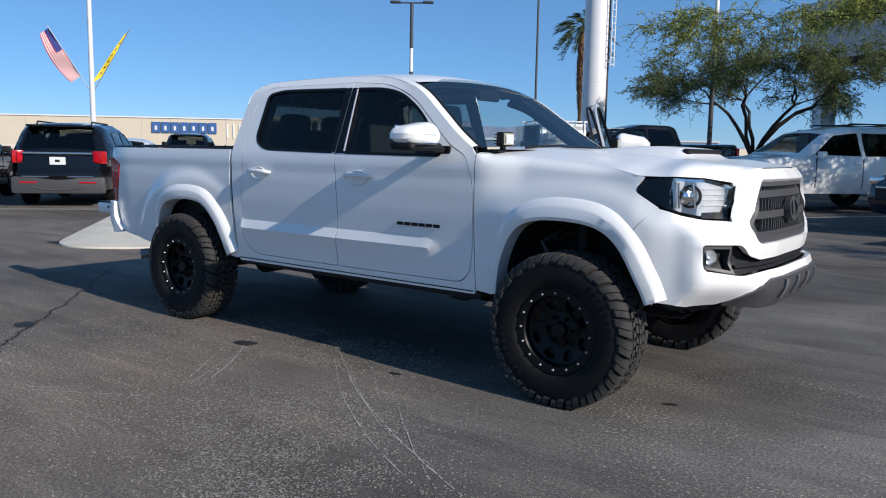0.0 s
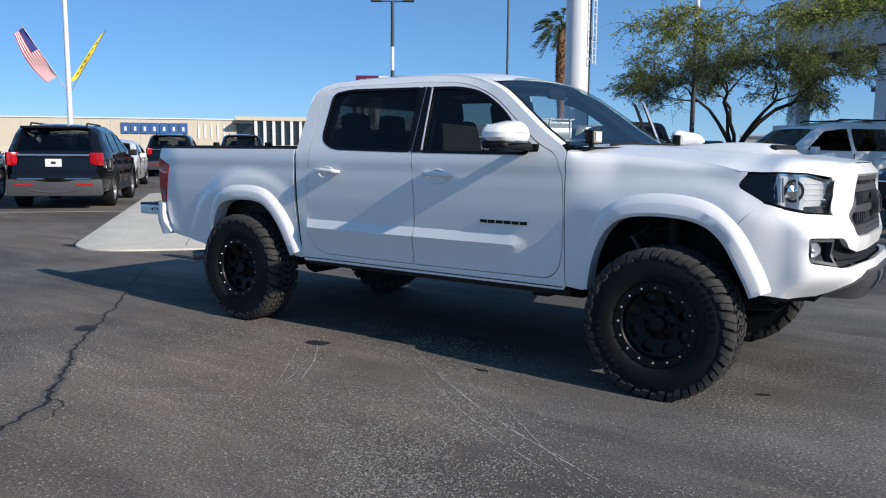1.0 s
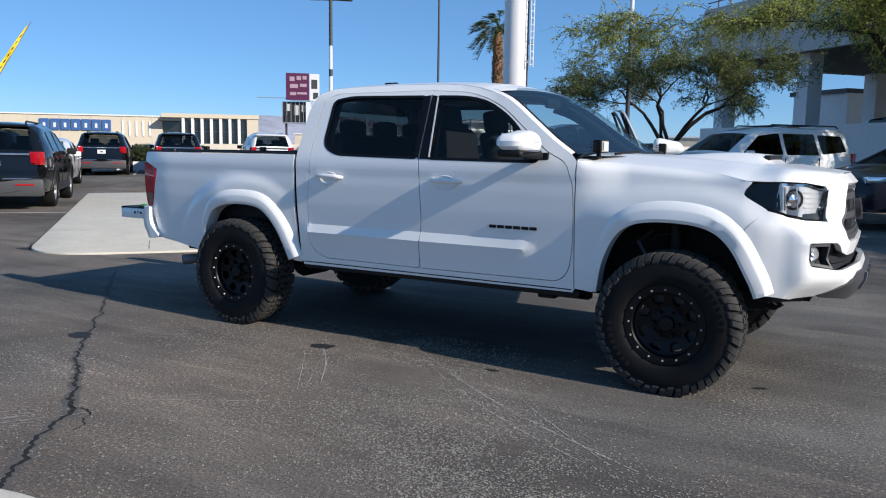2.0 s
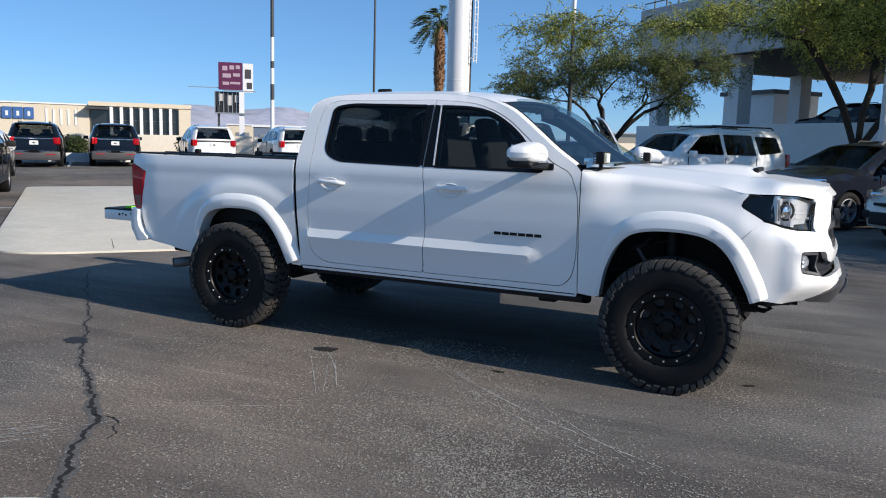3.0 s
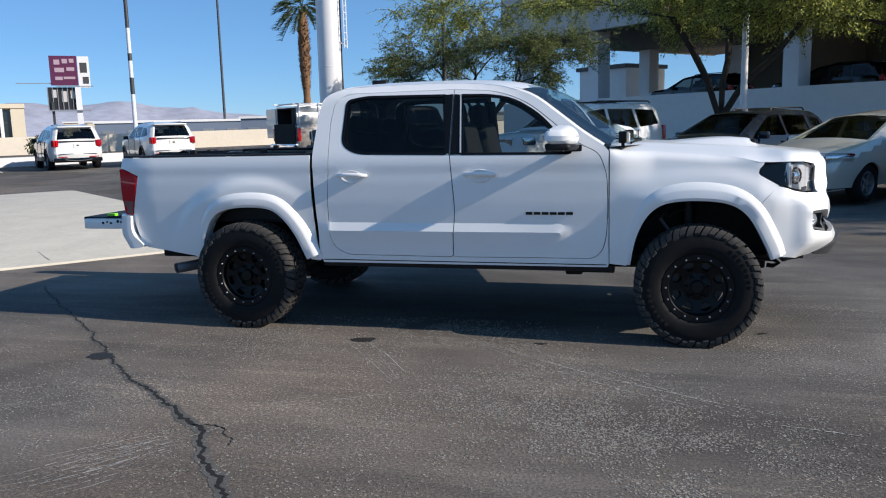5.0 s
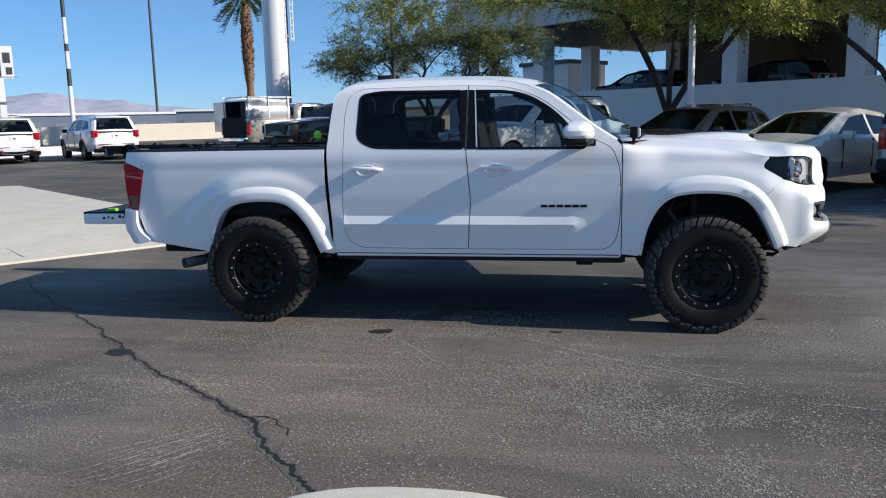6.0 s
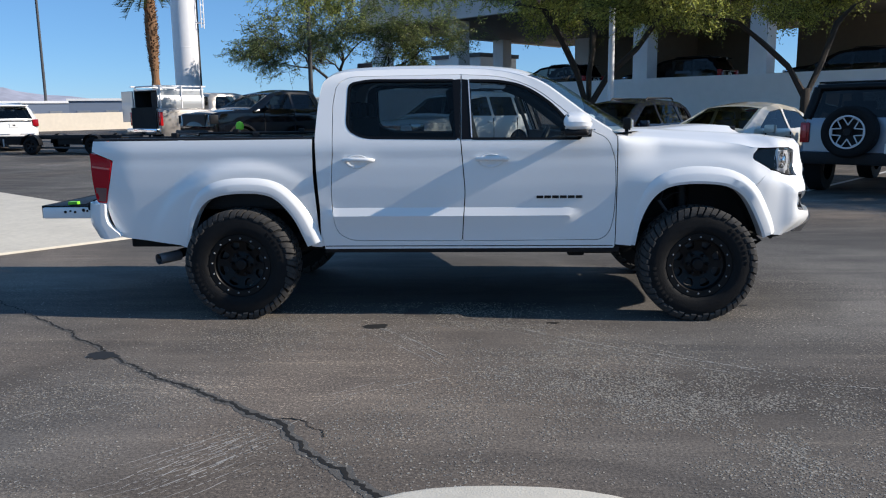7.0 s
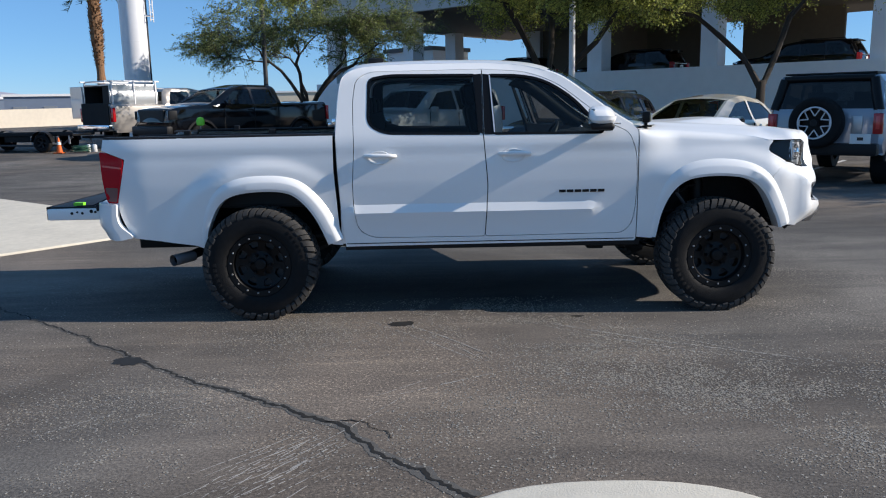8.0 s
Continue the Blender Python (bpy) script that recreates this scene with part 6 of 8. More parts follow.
# underneath
for s in (-1, 1):
    part("frame_rail", bm_mesh("frame_rail", box_bm([((1.35, s * 0.42, 0.52), (4.7, 0.09, 0.13))], 0.015), UNDER), truck)
    part("sill_seam", mesh("sill_seam", *grid([[(float(x), s * (flank(float(x), z) + 0.0025), z) for z in (0.5245, 0.5185)] for x in np.linspace(0.61, 2.655, 12)], s > 0), SEAL), truck)
    part("rocker", mesh("rocker", *grid([[(x, s * 0.822, 0.515), (x, s * 0.815, 0.475), (x, s * 0.76, 0.462), (x, s * 0.70, 0.47)] for x in (0.60, 1.6, 2.70)], s < 0), TRIM, True, 30), truck)
    for arch, cx in ((arch_f, 3.236), (arch_r, 0.04)):
        rows = [[(p[0] + (p[0] - cx) * 0.02, s * (flank(p[0], max(p[1], 0.53)) - 0.015), p[1] + 0.012), (p[0] + (p[0] - cx) * 0.06, s * 0.66, p[1] + 0.03), (p[0], s * 0.46, p[1] + 0.03)] for p in arch]
        part("wheel_well", mesh("wheel_well", *grid(rows, s > 0), UNDER, True), truck)
        part("well_back", bm_mesh("well_back", box_bm([((cx, s * 0.47, 0.76), (0.95, 0.02, 0.46))]), UNDER), truck)
    part("damper", mesh("damper", *tube_geo([(3.20, s * 0.56, 0.42), (3.18, s * 0.54, 0.95)], 0.05, 10), SATIN_BLACK, True), truck)
    part("lower_arm", mesh("lower_arm", *tube_geo([(3.10, s * 0.30, 0.42), (3.22, s * 0.68, 0.36), (3.42, s * 0.30, 0.42)], 0.03, 8), UNDER, True), truck)
    part("brake_hose", mesh("brake_hose", *tube_geo([(3.05, s * 0.55, 0.88), (3.00, s * 0.68, 0.82), (3.10, s * 0.70, 0.68), (3.22, s * 0.66, 0.60)], 0.012, 6), GREY_PLASTIC, True), truck)
    part("wiring_loom", mesh("wiring_loom", *tube_geo([(2.93, s * 0.60, 0.79), (2.97, s * 0.58, 0.83), (3.02, s * 0.60, 0.84), (3.06, s * 0.58, 0.825), (3.10, s * 0.60, 0.86), (3.17, s * 0.59, 0.875)], [0.008, 0.014, 0.010, 0.013, 0.008, 0.006], 8), TRIM, True), truck)
    part("sway_link", mesh("sway_link", *tube_geo([(2.82, s * 0.60, 0.655), (3.06, s * 0.62, 0.695)], 0.008, 6), TRIM, True), truck)
    part("leaf_spring", mesh("leaf_spring", *tube_geo([(-0.62, s * 0.55, 0.58), (-0.3, s * 0.55, 0.44), (0.0, s * 0.55, 0.40), (0.3, s * 0.55, 0.43), (0.62, s * 0.55, 0.55)], 0.03, 6), UNDER, True), truck)
    part("tow_hook", mesh("tow_hook", *tube_geo([(3.60, s * 0.52, 0.535), (3.74, s * 0.52, 0.530), (3.775, s * 0.52, 0.505), (3.74, s * 0.52, 0.485), (3.70, s * 0.52, 0.49)], 0.016, 8), SATIN_BLACK, True), truck)
part("rear_axle", mesh("rear_axle", *tube_geo([(0, -0.72, 0.40), (0, -0.18, 0.40), (0, -0.12, 0.40), (0, 0.12, 0.40), (0, 0.18, 0.40), (0, 0.72, 0.40)], [0.05, 0.05, 0.14, 0.14, 0.05, 0.05], 12), UNDER, True), truck)
part("prop_shaft", mesh("prop_shaft", *tube_geo([(0.1, 0, 0.42), (2.3, 0, 0.52)], 0.045, 10), UNDER, True), truck)
part("gearbox", bm_mesh("gearbox", box_bm([((2.55, 0, 0.52), (1.0, 0.4, 0.26)), ((3.3, 0, 0.62), (0.7, 0.62, 0.42))], 0.05), UNDER, True), truck)
part("fuel_tank", bm_mesh("fuel_tank", box_bm([((1.15, 0.32, 0.47), (0.9, 0.42, 0.22))], 0.05), UNDER, True), truck)
part("splash_pan", bm_mesh("splash_pan", box_bm([((3.72, 0, 0.555), (0.40, 1.1, 0.02)), ((3.25, 0, 0.60), (1.1, 0.9, 0.02)), ((1.3, 0, 0.56), (3.6, 1.4, 0.02)), ((-0.60, 0, 0.66), (0.7, 1.3, 0.02))]), UNDER), truck)
part("cross_member", bm_mesh("cross_member", box_bm([((2.42, -0.48, 0.445), (0.12, 0.34, 0.06)), ((2.55, -0.60, 0.455), (0.3, 0.08, 0.05))], 0.015), UNDER), truck)
ex = part("exhaust_pipe", mesh("exhaust_pipe", *tube_geo([(0.55, -0.40, 0.46), (-0.30, -0.52, 0.50), (-0.48, -0.66, 0.46), (-0.55, -0.76, 0.438), (-0.60, -0.835, 0.433)], [0.032, 0.032, 0.034, 0.034, 0.034], 14, False), SATIN_BLACK, True), truck)
part("exhaust_tip", mesh("exhaust_tip", *tube_geo([(-0.52, -0.72, 0.440), (-0.62, -0.865, 0.432)], 0.040, 16, False), ALLOY, True), ex)
part("spare_wheel", mesh("spare_tyre", *revolve([(0.20, -0.10), (0.33, -0.12), (0.385, -0.06), (0.385, 0.06), (0.33, 0.12), (0.20, 0.10)], axis="z", steps=32), RUBBER, True), truck, "", pose(-0.55, 0.0, 0.70))


# wheels
def tread_tyre():
    w, r = 0.270, 0.388
    prof = [(0.222, -0.112), (0.232, -0.126), (0.250, -0.134), (0.285, -0.139), (0.325, -0.137), (0.352, -0.130), (0.372, -0.120), (0.384, -0.104), (r, -0.08), (r, 0.08), (0.384, 0.104), (0.352, 0.130), (0.285, 0.138), (0.232, 0.124)]
    geo = [revolve(prof, steps=80)]

    def block(a0, a1, sec, twist=0.0):
        """A lug between two angles; sec holds (radius, along) points of its outer face, inner face is sunk."""
        pts, n = [], len(sec)
        for a in (a0, a1):
            for k, (rr, h) in enumerate(sec):
                t = a + twist * k / max(1, n - 1)
                pts.append((rr * math.cos(t), h, rr * math.sin(t)))
            for k, (rr, h) in enumerate(sec):
                t = a + twist * k / max(1, n - 1)
                pts.append(((rr - 0.018) * math.cos(t), h * 0.94, (rr - 0.018) * math.sin(t)))
        f = []
        for k in range(n - 1):
            f.append((k, k + 1, 2 * n + k + 1, 2 * n + k))
            f.append((k, n + k, n + k + 1, k + 1))
            f.append((2 * n + k, 2 * n + k + 1, 3 * n + k + 1, 3 * n + k))
        f.append((0, 2 * n, 3 * n, n))
        f.append((n - 1, 2 * n - 1, 4 * n - 1, 3 * n - 1))
        return pts, f

    lugs = []
    n = 52
    rng = random.Random(14)
    for i in range(n):
        a = 2 * math.pi * i / n
        d = 2 * math.pi / n
        for s in (-1, 1):
            o = (0.0 if s < 0 else d / 2) + rng.uniform(-0.05, 0.05) * d
            if i % 2 == 0:
                lugs.append(block(a + o, a + o + d * 0.82, [(0.352, s * 0.1370), (0.370, s * 0.1345), (0.388, s * 0.1270), (0.3995, s * 0.112), (0.4035, s * 0.070)], 0.09 * s))
            else:
                lugs.append(block(a + o, a + o + d * 0.70, [(0.364, s * 0.1365), (0.386, s * 0.1280), (0.4000, s * 0.115), (0.4035, s * 0.078)], 0.07 * s))
            lugs.append(block(a + o + d * 0.34, a + o + d * 0.86, [(0.4035, s * 0.062), (0.4030, s * 0.046), (0.4035, s * 0.036)], -0.035 * s))
            lugs.append(block(a + o - d * 0.10, a + o + d * (0.44 + 0.16 * (i % 2)), [(0.4035, s * 0.030), (0.4035, s * 0.006)], 0.030 * s))
        # raised sidewall ticks
        if i % 26 < 8:
            geo.append(block(a + d * 0.2, a + d * 0.75, [(0.298, -0.1398), (0.322, -0.1392)]))
    return mesh("tyre", *join(geo), RUBBER, True, 32), mesh("tread", *join(lugs), DUSTY_RUBBER, True, 32)


def wheel_disc():
    R = 0.200
    circle = [(R * math.cos(2 * math.pi * k / 56), R * math.sin(2 * math.pi * k / 56)) for k in range(56)]
    holes = []
    for i in range(8):
        a = 2 * math.pi * (i + 0.5) / 8
        pts = []
        for rr, da in ((0.112, -0.17), (0.112, 0.17), (0.162, 0.235), (0.170, 0.0), (0.162, -0.235)):
            pts.append((rr * math.cos(a + da), rr * math.sin(a + da), 0.014))
        holes.append(rounded(pts, seg=3))

    def place(u, v):
        rr = math.hypot(u, v)
        return (u, float(np.interp(rr, [0.0, 0.065, 0.085, 0.115, 0.165, 0.200], [-0.060, -0.060, -0.045, -0.056, -0.066, -0.085])), v)

    return mesh("disc", *sheet(circle, place, 0.02, holes, 0.03, False, 0.012), SATIN_BLACK, True, 35)


TYRE, TREAD = tread_tyre()
DISC = wheel_disc()
RING = mesh("bead_ring", *revolve([(0.176, -0.075), (0.178, -0.112), (0.184, -0.120), (0.222, -0.122), (0.230, -0.116), (0.232, -0.10), (0.222, -0.09)], steps=64), SATIN_BLACK, True, 35)
BARREL = mesh("barrel", *revolve([(0.190, -0.085), (0.185, 0.0), (0.19, 0.10), (0.22, 0.12)], steps=48), SATIN_BLACK, True)
HUB = mesh("hub_cap", *revolve([(0.0, -0.098), (0.034, -0.097), (0.042, -0.090), (0.046, -0.055), (0.058, -0.052), (0.060, -0.04)], steps=24), SATIN_BLACK, True, 35)
BOLT = mesh("bolt", *revolve([(0.0, -0.1310), (0.0048, -0.1305), (0.0066, -0.127), (0.0066, -0.118)], steps=8), POLE_GREY, True)
NUT = mesh("lug_nut", *revolve([(0.0, -0.095), (0.008, -0.094), (0.011, -0.085), (0.011, -0.05)], steps=6), SATIN_BLACK, False)
BRAKE = mesh("brake_disc", *revolve([(0.06, -0.01), (0.165, -0.01), (0.165, 0.02), (0.06, 0.02)], steps=40), GREY_PLASTIC, True, 35)


def big_wheel(x, s, turn):
    w = part("wheel", TYRE, truck, "black all-terrain tyre on a black beadlock-style rim", pose(x, s * 0.812, 0.397, 0, turn, 0 if s < 0 else 180))
    for nm, me in (("tread", TREAD), ("rim", DISC), ("rim_ring", RING), ("rim_barrel", BARREL), ("hub_cap", HUB), ("brake_disc", BRAKE)):
        part(nm, me, w)
    for i in range(16):
        a = 2 * math.pi * i / 16
        part("bolt", BOLT, w, "", pose(0.199 * math.cos(a), 0, 0.199 * math.sin(a)))
    for i in range(6):
        a = 2 * math.pi * i / 6
        part("lug_nut", NUT, w, "", pose(0.070 * math.cos(a), 0, 0.070 * math.sin(a)))


for x, turn in ((0.0, 5), (3.236, 0)):
    for s in (-1, 1):
        big_wheel(x, s, turn)

# ---- marks on the asphalt ----
def ribbon(name, pts, widths, mat, z, label="", jitter=0.0, seed=0, breaks=0.0, jagged=False):
    """A thin flat strip along a line on the ground."""
    rng = random.Random(seed)
    line = resample(curve_through(pts, 4), 0.018, closed=False)
    verts, faces = [], []
    n = len(line)
    for i, p in enumerate(line):
        a, b = Vector(line[max(0, i - 1)]), Vector(line[min(n - 1, i + 1)])
        d = (b - a).normalized()
        nn = Vector((-d.y, d.x))
        t = i / (n - 1)
        w = float(np.interp(t, np.linspace(0, 1, len(widths)), widths)) * (1 + 0.5 * noise.noise((p[0] * 14, p[1] * 14, seed + 9)) + rng.uniform(-0.12, 0.12))
        c = Vector(p) + nn * (jitter * (noise.noise((p[0] * 3.1, p[1] * 3.1, seed)) + 0.8 * noise.noise((p[0] * 9, p[1] * 9, seed + 5)) + (0.7 * noise.noise((p[0] * 31, p[1] * 31, seed + 2)) if jagged else 0.0)))
        for s in (-0.5, 0.5):
            q = c + nn * w * s
            verts.append((q.x, q.y, z + rise(q.x, q.y)))
    for i in range(n - 1):
        if rng.random() >= breaks:
            faces.append((2 * i, 2 * i + 1, 2 * i + 3, 2 * i + 2))
    return tagged(part(name, mesh(name, verts, faces, mat)), label or "mark on the asphalt", "ground mark", kind="structure")


SEALED = material("sealed_asphalt", (0.098, 0.092, 0.084), 0.9, grain=0.3, scale=60, bump=0.3)
CRACK = material("crack", (0.008, 0.008, 0.008), 1.0)
STAIN = material("oil_stain", (0.016, 0.015, 0.014), 0.7, grain=0.4, scale=50)
SCUFF = material("scuff", (0.36, 0.345, 0.32), 0.9, grain=0.4, scale=40)
CRACK_LINE = [(-2.9, 0.25), (-2.15, -0.41), (-1.59, -0.88), (-1.10, -1.30), (-0.65, -1.69), (-0.17, -2.12), (0.28, -2.45), (0.56, -2.68), (0.77, -2.82), (0.90, -3.04), (1.06, -3.21), (1.20, -3.35), (1.36, -3.56)]
ribbon("sealed_band", CRACK_LINE, (0.016, 0.028, 0.040, 0.065, 0.080), SEALED, 0.0015, "dark sealed band along a crack", 0.03, 3)
ribbon("asphalt_crack", CRACK_LINE, (0.006, 0.010, 0.013, 0.017, 0.022, 0.021), CRACK, 0.003, "long jagged crack in the asphalt", 0.03, 3, 0.0, True)
ribbon("asphalt_crack", [(0.70, -2.78), (0.86, -2.80), (0.98, -2.90), (1.02, -2.99)], (0.008, 0.005), CRACK, 0.003, "short branch of the crack", 0.03, 8, 0.0, True)


def blot(c, a, b, turn, mat, seed, name="oil_stain"):
    pts = []
    for k in range(48):
        t = 2 * math.pi * k / 48
        r = 1 + 0.40 * noise.noise((math.cos(t) * 1.8, math.sin(t) * 1.8, seed)) + 0.25 * noise.noise((math.cos(t) * 5, math.sin(t) * 5, seed + 4))
        p = Vector((a * r * math.cos(t), b * r * math.sin(t))) 
        ca, sa = math.cos(radians(turn)), math.sin(radians(turn))
        x, y = c[0] + p.x * ca - p.y * sa, c[1] + p.x * sa + p.y * ca
        pts.append((x, y, 0.0035 + rise(x, y)))
    return tagged(part(name, mesh(name, pts, [tuple(range(48))], mat)), "small dark oil spot on the asphalt", "stain", kind="structure")


blot((1.0, -1.11), 0.085, 0.055, 10, STAIN, 1.0)
blot((-0.61, -1.80), 0.10, 0.07, -20, STAIN, 2.0)
blot((2.23, -1.0), 0.05, 0.018, 0, STAIN, 3.0)
blot((3.69, -0.49), 0.04, 0.02, 30, STAIN, 4.0)
SCRATCHES = (
    ((1.59, -0.82), (2.27, -1.37), (2.74, -1.67), (3.13, -1.89), (3.60, -2.12)), ((1.98, -1.12), (2.70, -1.67), (3.25, -1.93)),
    ((1.75, -1.02), (2.25, -1.46), (2.80, -1.85), (3.30, -2.12)), ((1.19, -1.37), (1.39, -1.70), (1.56, -1.98)), ((0.97, -1.07), (1.27, -1.42), (1.53, -1.79)),
    ((0.75, -0.99), (1.12, -1.45), (1.53, -2.00)), ((0.97, -2.48), (1.30, -2.29), (1.64, -2.10)), ((0.48, -3.30), (0.65, -3.12), (1.07, -2.46)),
    ((0.55, -3.37), (0.75, -3.09)), ((-0.64, -2.89), (-0.41, -2.66)), ((0.22, -3.30), (0.63, -2.89)), ((0.17, -3.53), (0.52, -3.21), (0.68, -2.94)),
    ((0.41, -3.56), (0.70, -3.20)), ((0.26, -3.49), (0.49, -3.04)), ((0.40, -3.26), (0.68, -2.96)), ((0.91, -2.47), (1.40, -2.04)),
    ((3.55, -2.23), (3.93, -2.31)), ((2.50, -1.31), (2.95, -1.74), (3.38, -2.09)), ((-0.33, -2.74), (-0.04, -2.55)), ((-0.19, -1.49), (0.09, -1.26)))
for k, pts in enumerate(SCRATCHES):
    w = (0.009, 0.006, 0.007, 0.005)[k % 4]
    ribbon("scuff_mark", list(pts), (w * 0.5, w, w * 0.6), SCUFF, 0.0018 + 0.00006 * k, "pale scratch on the asphalt", 0.005, 20 + k, 0.24)
    if 9 < k < 15:
        # a tyre's edge leaves several lines side by side
        for j in (1, 2, 3):
            side = [(p[0] + 0.045 * j + 0.01 * (k % 3), p[1] - 0.03 * j) for p in pts]
            ribbon("scuff_mark", side, (0.002, 0.005, 0.002), SCUFF, 0.0032 + 0.00006 * k + 0.00002 * j, "faint scratch beside a longer one", 0.010, 60 + 5 * k + j, 0.38)


def stone_chips():
    """Pale stones laid bare where the binder has worn away."""
    rng = random.Random(77)
    worn_line = [Vector(p) for p in ((1.45, -0.85), (1.95, -1.45), (2.5, -2.1), (3.0, -2.9))]
    spots = ((0.15, -3.05, 0.55), (-0.5, -2.6, 0.5), (3.4, -2.5, 0.5), (0.3, -1.2, 0.5), (1.6, -3.0, 0.6))
    v, f = [], []
    while len(f) < 40000:
        x, y = rng.uniform(-3.0, 5.6), rng.uniform(-4.6, -0.4)
        d = min((Vector((x, y)) - a.lerp(b, max(0.0, min(1.0, (Vector((x, y)) - a).dot(b - a) / (b - a).length_squared)))).length for a, b in zip(worn_line, worn_line[1:]))
        dens = 0.015 + 1.0 * math.exp(-(d / 0.42) ** 2) + sum(0.30 * math.exp(-((x - sx) ** 2 + (y - sy) ** 2) / r ** 2) for sx, sy, r in spots)
        dens *= max(0.0, 0.55 + 1.3 * noise.noise((x * 1.1, y * 1.1, 3.0)) + 0.8 * noise.noise((x * 5, y * 5, 7.0)))
        if rng.random() > dens:
            continue
        r = rng.uniform(0.003, 0.008)
        a = rng.uniform(0, 3.14)
        c, sn = math.cos(a) * r, math.sin(a) * r
        k = rng.uniform(0.5, 0.9)
        z = 0.0014
        n = len(v)
        v.extend(((x - c, y - sn, z), (x + sn * k, y - c * k, z + rng.uniform(0, 0.0015)), (x + c, y + sn, z + rng.uniform(0, 0.0015)), (x - sn * k, y + c * k, z)))
        f.append((n, n + 1, n + 2, n + 3))
    tagged(part("stone_chips", mesh("stone_chips", v, f, CHIPS)), "pale worn stones showing in the asphalt", "stones", kind="stuff")


CHIPS = leaf_material("stone_chip", (0.24, 0.22, 0.20), (0.72, 0.67, 0.58))
stone_chips()


def painted_line(a, b, w=0.10):
    d = (Vector(b) - Vector(a)).normalized() * 1.0
    nn = Vector((-d.y, d.x)) * w / 2
    n = 24
    rows = []
    for i in range(n + 1):
        p = Vector(a).lerp(Vector(b), i / n)
        rows.append([(p.x + s * nn.x, p.y + s * nn.y, rise(p.x, p.y) + 0.006) for s in (-1, 1)])
    tagged(part("parking_line", mesh("parking_line", *grid(rows, True), LINE_PAINT)), "worn white parking line on the asphalt", "road marking", kind="structure")


painted_line((-13.5, 0.2), (-9.3, 5.1))
for k in range(5):
    o = (-25.6 + 2.15 * k * 0.92, 14.6 + 2.5 * k * 0.92)
    painted_line(o, (o[0] + V.x * 5, o[1] + V.y * 5))
for k in range(5):
    o = Vector((1.2 + 2.05 * k, 13.0 - 1.75 * k))
    painted_line((o.x, o.y), (o.x + U.x * 5.2, o.y + U.y * 5.2))

# joints in the island's concrete
JOINT = material("joint", (0.10, 0.09, 0.08), 1.0)
for v in (1.9, 3.9, 5.9, 7.9):
    a, b = on_lot(ISLAND, 0.02 - 0.031 * v, v), on_lot(ISLAND, 4.40 - 0.05 * v, v)
    rows = [[(p.x + s * 0.006 * V.x, p.y + s * 0.006 * V.y, 0.0295 + rise(p.x, p.y)) for s in (-1, 1)] for p in (Vector(a).lerp(Vector(b), i / 8) for i in range(9))]
    tagged(part("island_joint", mesh("island_joint", *grid(rows, False), JOINT)), "tooled joint across the concrete island", "joint", kind="structure")
ribbon("island_crack", [(-10.3, 6.65), (-8.2, 4.95), (-6.2, 3.37), (-4.9, 2.32), (-3.93, 1.50)], (0.010, 0.012, 0.008), JOINT, 0.0298, "thin crack across the concrete island", 0.008, 31)
DARK_KERB = [on_lot(ISLAND, -0.006, 0.2), on_lot(ISLAND, -0.33, 11.4)]
rows = [[(p.x, p.y, z + rise(p.x, p.y)) for z in (0.0, 0.020)] for p in (Vector(DARK_KERB[0]).lerp(Vector(DARK_KERB[1]), i / 10) for i in range(11))]
tagged(part("kerb_face", mesh("kerb_face", *grid(rows, True), KERB_STAIN)), "dirty dark kerb face of the island", "kerb", kind="structure")


blot((-5.62, 1.10), 0.55, 0.10, V_DEG, STAIN, 6.0, "dirt_patch")
blot((-5.22, 0.72), 0.22, 0.09, V_DEG + 40, STAIN, 7.0, "dirt_patch")


